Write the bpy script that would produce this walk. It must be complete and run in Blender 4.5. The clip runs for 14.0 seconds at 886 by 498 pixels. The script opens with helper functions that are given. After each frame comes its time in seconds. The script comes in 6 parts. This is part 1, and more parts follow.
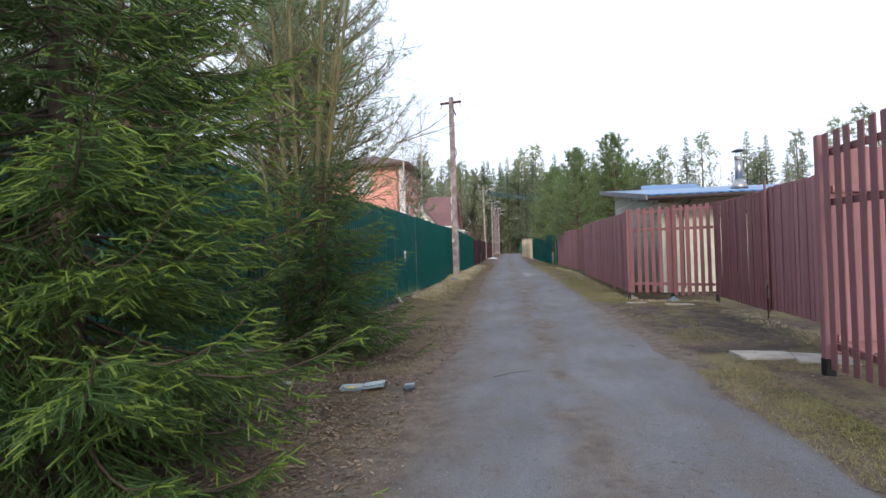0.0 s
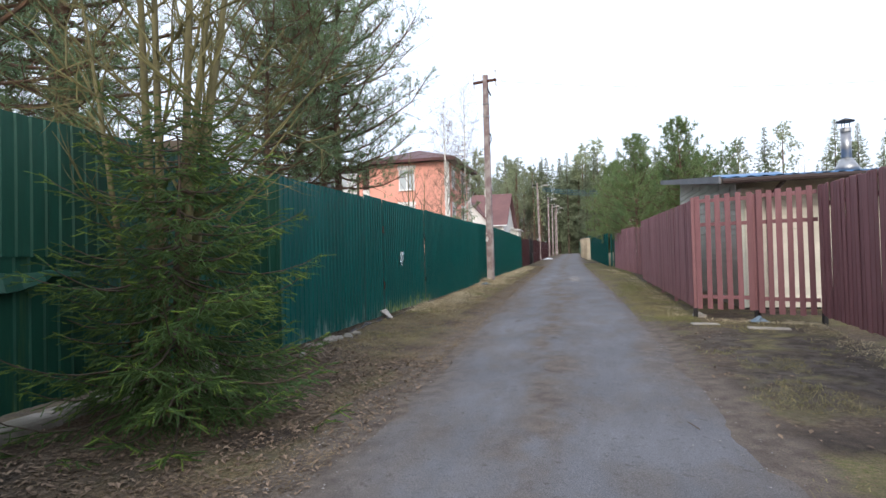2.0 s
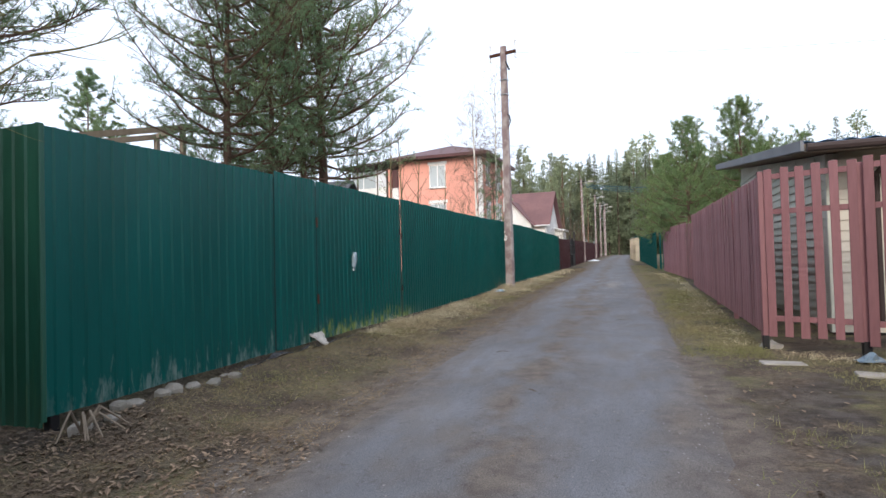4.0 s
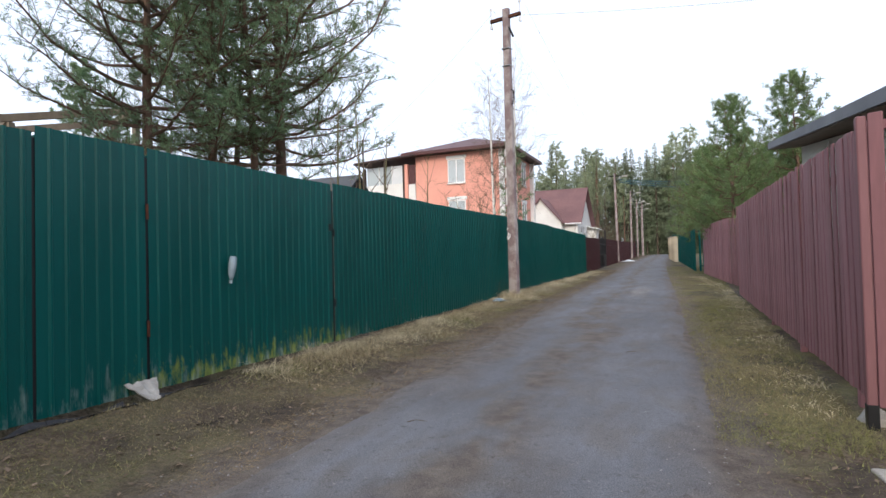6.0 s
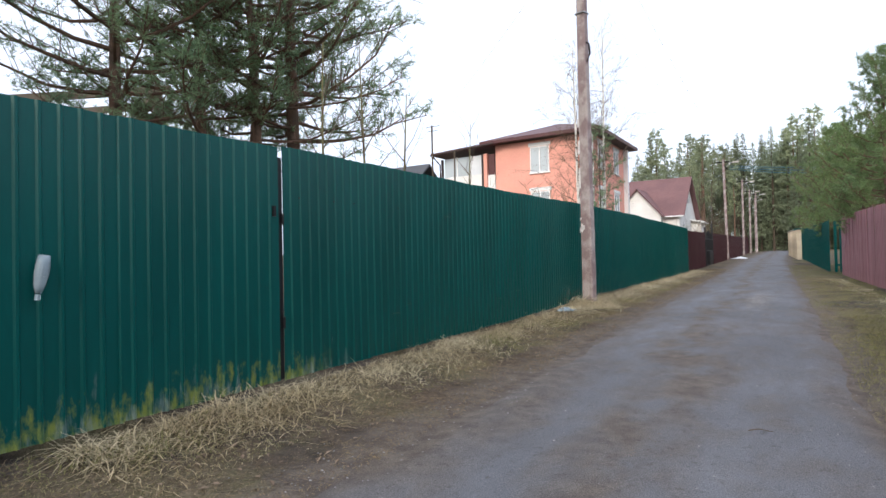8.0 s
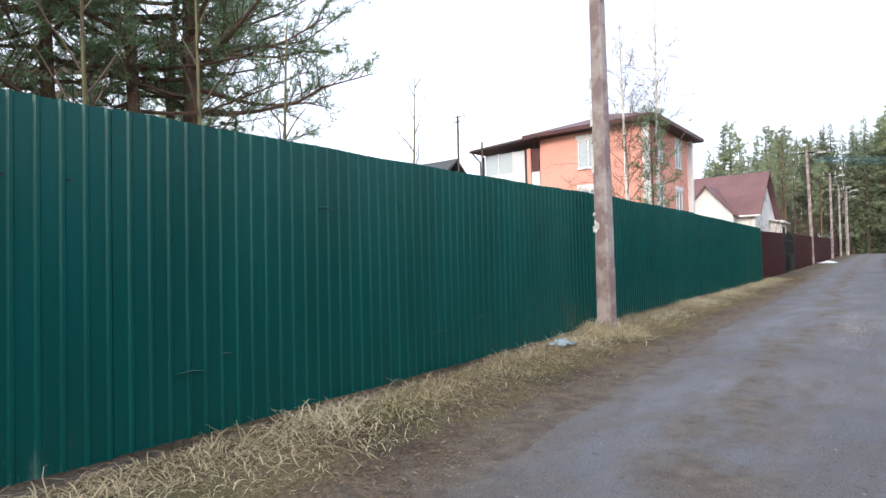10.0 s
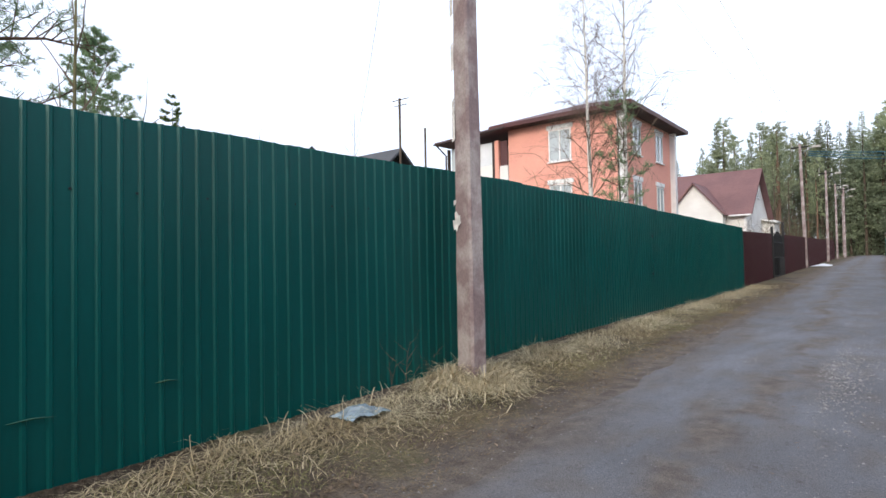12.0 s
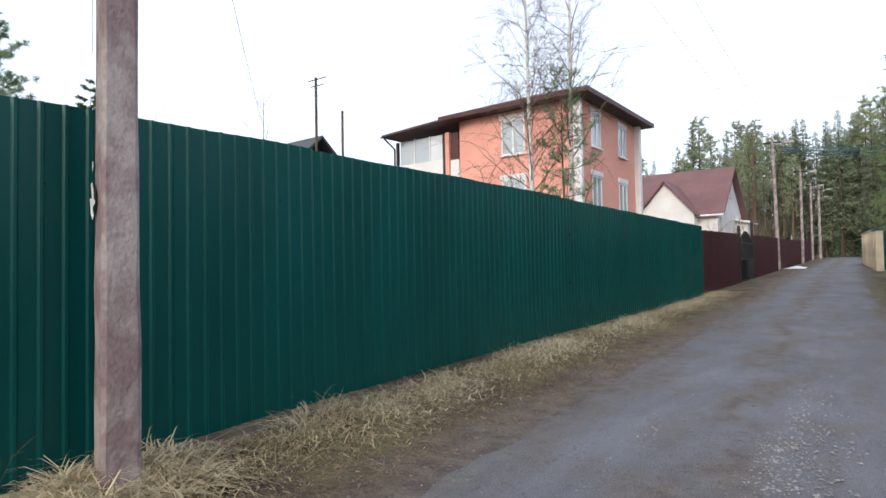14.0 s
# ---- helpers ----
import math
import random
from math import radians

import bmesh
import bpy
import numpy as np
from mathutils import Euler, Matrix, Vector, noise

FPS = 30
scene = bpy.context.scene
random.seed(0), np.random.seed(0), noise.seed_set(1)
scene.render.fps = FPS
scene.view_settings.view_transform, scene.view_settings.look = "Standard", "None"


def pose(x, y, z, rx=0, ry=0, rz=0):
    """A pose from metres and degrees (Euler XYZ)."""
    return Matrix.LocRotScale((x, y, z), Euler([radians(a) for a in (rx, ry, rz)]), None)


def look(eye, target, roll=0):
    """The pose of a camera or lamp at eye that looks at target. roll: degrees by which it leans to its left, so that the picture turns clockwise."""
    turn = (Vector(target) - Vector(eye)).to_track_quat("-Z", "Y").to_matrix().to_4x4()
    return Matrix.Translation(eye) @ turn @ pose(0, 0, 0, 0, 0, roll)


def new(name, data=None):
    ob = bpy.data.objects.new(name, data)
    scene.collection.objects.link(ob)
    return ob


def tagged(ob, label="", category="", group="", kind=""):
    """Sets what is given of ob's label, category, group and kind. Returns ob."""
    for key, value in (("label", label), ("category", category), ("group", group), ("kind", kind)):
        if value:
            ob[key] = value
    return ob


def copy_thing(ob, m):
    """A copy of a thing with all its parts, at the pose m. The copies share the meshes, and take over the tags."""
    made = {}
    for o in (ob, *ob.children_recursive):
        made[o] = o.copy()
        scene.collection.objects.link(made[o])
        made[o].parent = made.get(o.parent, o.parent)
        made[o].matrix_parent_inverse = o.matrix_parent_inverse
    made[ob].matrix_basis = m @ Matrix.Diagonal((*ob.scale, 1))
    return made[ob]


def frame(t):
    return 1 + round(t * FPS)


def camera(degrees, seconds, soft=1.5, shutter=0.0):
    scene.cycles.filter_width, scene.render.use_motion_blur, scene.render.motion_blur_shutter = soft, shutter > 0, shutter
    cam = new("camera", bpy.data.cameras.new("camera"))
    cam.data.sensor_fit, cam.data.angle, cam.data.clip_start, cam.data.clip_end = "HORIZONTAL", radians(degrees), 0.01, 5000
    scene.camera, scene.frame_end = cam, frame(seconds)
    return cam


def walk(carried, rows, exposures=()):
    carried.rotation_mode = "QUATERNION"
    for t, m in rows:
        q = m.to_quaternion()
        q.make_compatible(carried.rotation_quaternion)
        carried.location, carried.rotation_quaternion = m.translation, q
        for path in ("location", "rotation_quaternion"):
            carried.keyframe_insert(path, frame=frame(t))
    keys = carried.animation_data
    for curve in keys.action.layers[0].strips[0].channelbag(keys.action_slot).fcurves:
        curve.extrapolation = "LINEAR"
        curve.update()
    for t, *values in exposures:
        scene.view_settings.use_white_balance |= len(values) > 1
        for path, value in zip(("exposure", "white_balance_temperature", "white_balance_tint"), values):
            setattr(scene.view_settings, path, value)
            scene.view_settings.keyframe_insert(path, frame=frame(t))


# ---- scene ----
cam = camera(75.1, 14.0)
PATH = [
    (0, (0.484, -0.07, 1.311), (0.195, 1.909, 1.343), -1.7),
    (0.5, (0.708, 0.633, 1.332), (0.408, 2.61, 1.365), -1.7),
    (1, (0.854, 1.375, 1.346), (0.528, 3.348, 1.378), -1.7),
    (1.5, (0.985, 2.161, 1.345), (0.601, 4.123, 1.38), -1.6),
    (2, (1.087, 3.03, 1.342), (0.588, 4.966, 1.379), -1.5),
    (2.5, (1.212, 3.841, 1.334), (0.658, 5.763, 1.375), -1.6),
    (3, (1.333, 4.629, 1.315), (0.734, 6.537, 1.357), -1.6),
    (5.5, (1.668, 8.334, 1.39), (0.918, 10.187, 1.441), -1.5),
    (6, (1.705, 9.065, 1.4), (0.922, 10.904, 1.448), -1.5),
    (6.5, (1.718, 9.762, 1.43), (0.919, 11.595, 1.48), -1.5),
    (7, (1.662, 10.467, 1.435), (0.793, 12.268, 1.484), -1.4),
    (7.2, (1.611, 10.738, 1.432), (0.711, 12.524, 1.478), -1.3),
    (9.3, (1.065, 13.926, 1.464), (-0.199, 15.475, 1.518), -1.4),
    (9.5, (1.061, 14.266, 1.485), (-0.196, 15.821, 1.545), -1.3),
    (10, (1.08, 15.157, 1.507), (-0.175, 16.714, 1.565), -1.3),
    (10.5, (1.102, 16.043, 1.526), (-0.138, 17.612, 1.584), -1.2),
    (11, (1.079, 16.939, 1.542), (-0.167, 18.503, 1.599), -1.2),
    (11.5, (1.018, 17.829, 1.565), (-0.224, 19.396, 1.623), -1.2),
    (12, (0.932, 18.705, 1.603), (-0.319, 20.265, 1.66), -1.1),
    (12.5, (0.89, 19.521, 1.626), (-0.362, 21.079, 1.684), -1.0),
    (13, (0.854, 20.365, 1.63), (-0.401, 21.921, 1.687), -1.0),
    (13.5, (0.867, 21.134, 1.637), (-0.363, 22.71, 1.697), -1.0),
    (14, (0.857, 21.875, 1.643), (-0.351, 23.468, 1.703), -1.1),
]
EXPOSURES = [(0.0, 0.16), (1.0, 0.14), (2.5, 0.28), (3.0, 0.3), (5.3, 0.17), (7.0, 0.09), (8.5, 0.4), (9.5, 0.54), (11.0, 0.36), (14.0, 0.12)]
walk(cam, [(t, look(eye, target, roll)) for t, eye, target, roll in PATH], EXPOSURES)

# ---- world and light ----
world = bpy.data.worlds.new("world")
scene.world = world
world.use_nodes = True
wn, wl = world.node_tree.nodes, world.node_tree.links
bg = wn["Background"]
sky = wn.new("ShaderNodeTexSky")
sky.sky_type, sky.sun_disc = "NISHITA", False
sky.sun_elevation, sky.sun_rotation = radians(24), radians(175.5)
sky.air_density, sky.dust_density, sky.ozone_density = 1.0, 6.0, 1.0
haze = wn.new("ShaderNodeMixRGB")
haze.inputs["Fac"].default_value = 0.72
haze.inputs["Color2"].default_value = (11.4, 12.5, 14.8, 1)
wl.new(sky.outputs["Color"], haze.inputs["Color1"])
wl.new(haze.outputs["Color"], bg.inputs["Color"])
bg.inputs["Strength"].default_value = 0.115
sun = new("sun", bpy.data.lights.new("sun", "SUN"))
sun.data.energy, sun.data.angle, sun.data.color = 1.6, radians(14), (1.0, 0.92, 0.82)
sun.matrix_world = look((3.0, -38, 17.1), (0, 0, 0))


# ---- materials ----
def material(name, base, other=None, rough=0.8, metal=0.0, scale=6.0, detail=5.0, bump=0.0, bump_scale=60.0,
             fine=0.0, fine_scale=90.0, island=0.0, objects=0.0, stretch=(1, 1, 1), spec=0.3, through_light=0.0, low=0.35, high=0.65):
    """Base colour varied at a large and a fine scale, by piece and by object, with bump."""
    m = bpy.data.materials.new(name)
    m.use_nodes = True
    n, l = m.node_tree.nodes, m.node_tree.links
    b = n["Principled BSDF"]
    b.inputs["Roughness"].default_value, b.inputs["Metallic"].default_value = rough, metal
    b.inputs["Specular IOR Level"].default_value = spec
    geo = n.new("ShaderNodeTexCoord")
    mp = n.new("ShaderNodeMapping")
    mp.inputs["Scale"].default_value = stretch
    l.new(geo.outputs["Object"], mp.inputs["Vector"])
    big = n.new("ShaderNodeTexNoise")
    big.inputs["Scale"].default_value, big.inputs["Detail"].default_value = scale, detail
    l.new(mp.outputs["Vector"], big.inputs["Vector"])
    ramp = n.new("ShaderNodeMapRange")
    ramp.inputs["From Min"].default_value, ramp.inputs["From Max"].default_value = low, high
    l.new(big.outputs["Fac"], ramp.inputs["Value"])
    mix = n.new("ShaderNodeMixRGB")
    mix.inputs["Color1"].default_value = (*base, 1)
    mix.inputs["Color2"].default_value = (*(other or [c * 0.75 for c in base]), 1)
    l.new(ramp.outputs["Result"], mix.inputs["Fac"])
    out = mix.outputs["Color"]

    def vary(socket, amount):
        nonlocal out
        hsv = n.new("ShaderNodeHueSaturation")
        r = n.new("ShaderNodeMapRange")
        r.inputs["To Min"].default_value, r.inputs["To Max"].default_value = 1 - amount, 1 + amount
        l.new(socket, r.inputs["Value"])
        l.new(r.outputs["Result"], hsv.inputs["Value"])
        l.new(out, hsv.inputs["Color"])
        out = hsv.outputs["Color"]

    if fine:
        fn = n.new("ShaderNodeTexNoise")
        fn.inputs["Scale"].default_value, fn.inputs["Detail"].default_value = fine_scale, 3
        l.new(mp.outputs["Vector"], fn.inputs["Vector"])
        vary(fn.outputs["Fac"], fine * 2)
    if island:
        g = n.new("ShaderNodeNewGeometry")
        vary(g.outputs["Random Per Island"], island)
    if objects:
        o = n.new("ShaderNodeObjectInfo")
        vary(o.outputs["Random"], objects)
    l.new(out, b.inputs["Base Color"])
    if bump:
        bn = n.new("ShaderNodeTexNoise")
        bn.inputs["Scale"].default_value, bn.inputs["Detail"].default_value = bump_scale, 4
        l.new(mp.outputs["Vector"], bn.inputs["Vector"])
        bp = n.new("ShaderNodeBump")
        bp.inputs["Strength"].default_value, bp.inputs["Distance"].default_value = bump, 0.02
        l.new(bn.outputs["Fac"], bp.inputs["Height"])
        l.new(bp.outputs["Normal"], b.inputs["Normal"])
    if through_light:
        t = n.new("ShaderNodeBsdfTranslucent")
        l.new(out, t.inputs["Color"])
        mx = n.new("ShaderNodeMixShader")
        mx.inputs["Fac"].default_value = through_light
        l.new(b.outputs["BSDF"], mx.inputs[1])
        l.new(t.outputs["BSDF"], mx.inputs[2])
        l.new(mx.outputs["Shader"], n["Material Output"].inputs["Surface"])
    return m


def stain_layer(m, colour, z_low, z_high, amount, scale=(9, 9, 1.4), threshold=0.5, y_min=-1e3, y_max=1e3):
    """Streaky growth over a painted surface, between two heights and two stations of the plan."""
    n, l = m.node_tree.nodes, m.node_tree.links
    b = n["Principled BSDF"]
    old = b.inputs["Base Color"].links[0].from_socket
    geo = n.new("ShaderNodeNewGeometry")
    sep = n.new("ShaderNodeSeparateXYZ")
    l.new(geo.outputs["Position"], sep.inputs[0])
    mp = n.new("ShaderNodeMapping")
    mp.inputs["Scale"].default_value = scale
    l.new(geo.outputs["Position"], mp.inputs["Vector"])
    ns = n.new("ShaderNodeTexNoise")
    ns.inputs["Scale"].default_value, ns.inputs["Detail"].default_value, ns.inputs["Roughness"].default_value = 1.0, 9, 0.68
    l.new(mp.outputs["Vector"], ns.inputs["Vector"])

    def rng(sock, a, c, lo=0.0, hi=1.0, clamped=True):
        r = n.new("ShaderNodeMapRange")
        r.clamp = clamped
        for k, v in (("From Min", a), ("From Max", c), ("To Min", lo), ("To Max", hi)):
            r.inputs[k].default_value = v
        l.new(sock, r.inputs["Value"])
        return r.outputs["Result"]

    def mul(a, c):
        x = n.new("ShaderNodeMath")
        x.operation = "MULTIPLY"
        l.new(a, x.inputs[0])
        l.new(c, x.inputs[1])
        return x.outputs[0]

    climb = rng(sep.outputs["Z"], z_low, z_high, 0.0, 0.30, False)
    less = n.new("ShaderNodeMath")
    less.operation = "SUBTRACT"
    l.new(ns.outputs["Fac"], less.inputs[0])
    l.new(climb, less.inputs[1])
    f = rng(less.outputs[0], threshold, threshold + 0.17)
    f = mul(f, rng(sep.outputs["Y"], y_min, y_min + 0.5))
    f = mul(f, rng(sep.outputs["Y"], y_max, y_max - 0.5, 0, amount))
    mix = n.new("ShaderNodeMixRGB")
    mix.inputs["Color2"].default_value = (*colour, 1)
    l.new(f, mix.inputs["Fac"])
    l.new(old, mix.inputs["Color1"])
    l.new(mix.outputs["Color"], b.inputs["Base Color"])


GREEN = material("green_sheet_paint", (0.001, 0.082, 0.074), (0.001, 0.068, 0.061), rough=0.33, scale=0.9, fine=0.06, fine_scale=14, stretch=(1, 3, 0.5), spec=0.22, objects=0.05, bump=0.03, bump_scale=8)
stain_layer(GREEN, (0.25, 0.29, 0.06), 0.40, 0.78, 0.8, (12, 12, 5.5), 0.37, 12.1, 16.0)
stain_layer(GREEN, (0.22, 0.28, 0.26), 0.36, 0.90, 0.7, (13, 13, 3.4), 0.44, 8.8, 16.4)
OLD_GREEN = material("old_green_sheet_paint", (0.012, 0.085, 0.056), (0.010, 0.062, 0.038), rough=0.5, scale=1.1, fine=0.1, fine_scale=12, stretch=(1, 3, 0.4), spec=0.4, objects=0.06)
stain_layer(OLD_GREEN, (0.10, 0.16, 0.05), 0.3, 4.5, 0.6, (7, 7, 0.5), 0.52)
BROWN = material("maroon_paint", (0.240, 0.110, 0.118), (0.195, 0.094, 0.102), rough=0.6, scale=3, fine=0.1, fine_scale=30, stretch=(1, 1, 0.15), objects=0.12, bump=0.12, bump_scale=25)
BROWN_DARK = material("maroon_paint_weathered", (0.330, 0.160, 0.172), (0.265, 0.132, 0.145), rough=0.65, scale=3, fine=0.12, fine_scale=30, stretch=(1, 1, 0.15), objects=0.16, bump=0.15, bump_scale=25)
BROWN_SHEET = material("chocolate_sheet_paint", (0.060, 0.021, 0.026), (0.048, 0.018, 0.02), rough=0.45, scale=0.8, fine=0.06, stretch=(1, 1, 0.4), objects=0.08)
BLACK_METAL = material("black_metal", (0.02, 0.02, 0.022), rough=0.5, metal=0.3, scale=8)
RUST = material("rusty_metal", (0.10, 0.035, 0.018), (0.05, 0.025, 0.02), rough=0.8, metal=0.2, scale=18, bump=0.2)
CONCRETE = material("pole_concrete", (0.37, 0.325, 0.312), (0.230, 0.172, 0.172), rough=0.92, scale=4.5, detail=8, fine=0.16, fine_scale=45, stretch=(1, 1, 0.75), bump=0.5, bump_scale=40, low=0.40, high=0.56)
OLD_CONCRETE = material("footing_concrete", (0.30, 0.28, 0.25), (0.16, 0.15, 0.12), rough=0.95, scale=3, fine=0.15, bump=0.5, bump_scale=30)
SLAB = material("pale_slab_concrete", (0.42, 0.40, 0.37), (0.30, 0.28, 0.25), rough=0.95, scale=4, fine=0.15, bump=0.4, bump_scale=30)
PAPER = material("torn_paper", (0.72, 0.70, 0.68), (0.5, 0.49, 0.48), rough=0.8, scale=14)
STUCCO_A = material("orange_stucco", (0.79, 0.39, 0.305), (0.74, 0.35, 0.275), rough=0.9, scale=0.6, fine=0.06, fine_scale=12, bump=0.1)
STUCCO_B = material("white_render", (0.78, 0.77, 0.74), (0.70, 0.68, 0.65), rough=0.85, scale=1.0, fine=0.04)
TRIM_WHITE = material("white_trim", (0.80, 0.80, 0.79), (0.74, 0.74, 0.73), rough=0.6, scale=3)
ROOF_RED = material("dark_red_roof_metal", (0.105, 0.042, 0.042), (0.085, 0.034, 0.035), rough=0.5, scale=0.7, fine=0.1, fine_scale=6, objects=0.1)
# Brown roof of the white house, its colour lightened to include distance haze.
ROOF_BROWN = material("faded_brown_roof_metal", (0.185, 0.095, 0.092), (0.150, 0.078, 0.078), rough=0.6, scale=0.7, fine=0.1, fine_scale=6)
ROOF_BLUE = material("blue_roof_metal", (0.055, 0.170, 0.360), (0.05, 0.145, 0.310), rough=0.35, scale=1.5, fine=0.06, spec=0.6)
FASCIA = material("grey_painted_fascia", (0.20, 0.215, 0.235), (0.16, 0.17, 0.19), rough=0.6, scale=2, fine=0.08)
ROOF_GREY = material("grey_slate_roof", (0.09, 0.095, 0.105), (0.07, 0.072, 0.08), rough=0.8, scale=2, fine=0.1)
SOFFIT = material("dark_soffit", (0.055, 0.038, 0.036), rough=0.7, scale=2)
SIDING_BEIGE = material("beige_siding", (0.60, 0.57, 0.50), (0.54, 0.51, 0.445), rough=0.75, scale=1.5, fine=0.06, objects=0.05)
SIDING_GREY = material("grey_green_siding", (0.60, 0.62, 0.55), (0.52, 0.54, 0.48), rough=0.8, scale=1.5, fine=0.08, objects=0.08)
BRICK_BEIGE = material("beige_brick", (0.50, 0.43, 0.31), (0.42, 0.35, 0.26), rough=0.85, scale=2.5, fine=0.1, objects=0.12)
GALVANISED = material("galvanised_steel", (0.42, 0.43, 0.44), (0.30, 0.30, 0.31), rough=0.34, metal=0.85, scale=5)
PORCELAIN = material("white_porcelain", (0.8, 0.8, 0.8), rough=0.2, scale=3, spec=0.6)
WIRE = material("wire", (0.30, 0.30, 0.31), rough=0.6, scale=2)
BLUE_CABLE = material("blue_cable", (0.03, 0.16, 0.26), rough=0.5, scale=2)
PALE_WOOD = material("pale_timber", (0.25, 0.205, 0.155), (0.19, 0.155, 0.12), rough=0.85, scale=4, stretch=(1, 1, 0.2), fine=0.1)
BARK_PINE = material("pine_bark", (0.19, 0.112, 0.074), (0.115, 0.080, 0.060), rough=0.95, scale=6, fine=0.2, fine_scale=40, stretch=(1, 1, 0.4), bump=0.8, bump_scale=25)
BARK_GREY = material("grey_bark", (0.115, 0.088, 0.066), (0.075, 0.060, 0.046), rough=0.95, scale=7, fine=0.2, stretch=(1, 1, 0.4), bump=0.6, bump_scale=30)
BARK_OLIVE = material("olive_bark", (0.185, 0.168, 0.082), (0.120, 0.106, 0.058), rough=0.9, scale=6, fine=0.15, fine_scale=35, stretch=(1, 1, 0.35), bump=0.4, bump_scale=30)
BARK_BIRCH = material("birch_bark", (0.70, 0.67, 0.62), (0.12, 0.10, 0.09), rough=0.85, scale=5, stretch=(1, 1, 2.5), fine=0.08, low=0.58, high=0.66)
TWIG = material("bare_twigs", (0.15, 0.105, 0.08), (0.11, 0.085, 0.06), rough=0.9, scale=4)
TWIG_OLIVE = material("olive_twigs", (0.185, 0.168, 0.072), (0.14, 0.125, 0.06), rough=0.9, scale=4)
SPRUCE_OLD = material("spruce_needles_old", (0.080, 0.144, 0.036), (0.056, 0.110, 0.032), rough=0.55, scale=1.6, island=0.35, through_light=0.3, spec=0.35)
SPRUCE_NEW = material("spruce_needles_young", (0.180, 0.265, 0.044), (0.135, 0.215, 0.040), rough=0.5, scale=2.2, island=0.3, through_light=0.28, spec=0.35)
PINE_NEEDLE = material("pine_needles", (0.250, 0.345, 0.170), (0.175, 0.275, 0.155), rough=0.5, scale=0.8, island=0.35, through_light=0.42, spec=0.4)
PINE_LIGHT = material("young_pine_needles", (0.205, 0.285, 0.115), (0.150, 0.228, 0.098), rough=0.55, scale=0.7, island=0.3, through_light=0.4, spec=0.4)
# Needles of the wood: the haze of distance is put into these paler greens.
HAZED_SPRUCE = material("far_spruce_needles", (0.255, 0.295, 0.195), (0.200, 0.245, 0.162), rough=0.7, scale=0.4, island=0.35, objects=0.25, through_light=0.35)
HAZED_PINE = material("far_pine_needles", (0.345, 0.385, 0.235), (0.285, 0.330, 0.205), rough=0.7, scale=0.4, island=0.35, objects=0.25, through_light=0.35)
DRY_GRASS = material("dry_grass", (0.68, 0.60, 0.42), (0.46, 0.375, 0.235), rough=0.85, scale=0.9, island=0.4, through_light=0.25, spec=0.2)
SHORT_GRASS = material("short_grass", (0.215, 0.225, 0.085), (0.310, 0.260, 0.150), rough=0.85, scale=0.8, island=0.4, through_light=0.25, spec=0.2)
STRAW = material("trodden_straw", (0.27, 0.205, 0.125), (0.150, 0.112, 0.072), rough=0.9, scale=1.2, island=0.45, spec=0.15)
LEAF = material("dead_leaves", (0.135, 0.096, 0.068), (0.235, 0.175, 0.128), rough=0.85, scale=3, island=0.5, spec=0.25)
STONE = material("pale_gravel", (0.28, 0.27, 0.27), (0.19, 0.185, 0.185), rough=0.9, scale=9, island=0.35)
SNOW = material("old_snow", (0.82, 0.84, 0.88), (0.74, 0.76, 0.8), rough=0.7, scale=5)
PLASTIC_CLEAR = material("pale_blue_plastic", (0.60, 0.72, 0.78), (0.50, 0.62, 0.70), rough=0.25, scale=10, spec=0.6)
BLUE_SCRAP = material("blue_grey_plastic", (0.13, 0.20, 0.27), (0.22, 0.27, 0.31), rough=0.4, scale=12, spec=0.5)
PLASTIC_DARK = material("dark_blue_plastic", (0.03, 0.045, 0.075), rough=0.35, scale=10, spec=0.5)
FOOD = material("yellow_leftovers", (0.6, 0.42, 0.05), (0.5, 0.3, 0.05), rough=0.6, scale=30)
PLASTIC_CLEAR.node_tree.nodes["Principled BSDF"].inputs["Transmission Weight"].default_value = 0.6
OFF_WHITE = material("off_white_sheet", (0.48, 0.46, 0.43), (0.36, 0.34, 0.31), rough=0.8, scale=6)
DARK_BAG = material("dark_film", (0.012, 0.012, 0.014), (0.03, 0.03, 0.033), rough=0.4, scale=8)
CURTAINED = material("curtained_glass", (0.72, 0.74, 0.76), (0.62, 0.64, 0.66), rough=0.12, scale=1.5, spec=0.7)
DARK = material("dark_interior", (0.02, 0.02, 0.02), rough=0.9, scale=5)


def glass_material():
    m = bpy.data.materials.new("window_glass")
    m.use_nodes = True
    b = m.node_tree.nodes["Principled BSDF"]
    b.inputs["Base Color"].default_value = (0.42, 0.47, 0.49, 1)
    b.inputs["Roughness"].default_value, b.inputs["Specular IOR Level"].default_value = 0.04, 0.9
    b.inputs["Coat Weight"].default_value = 0.7
    return m


GLASS = glass_material()


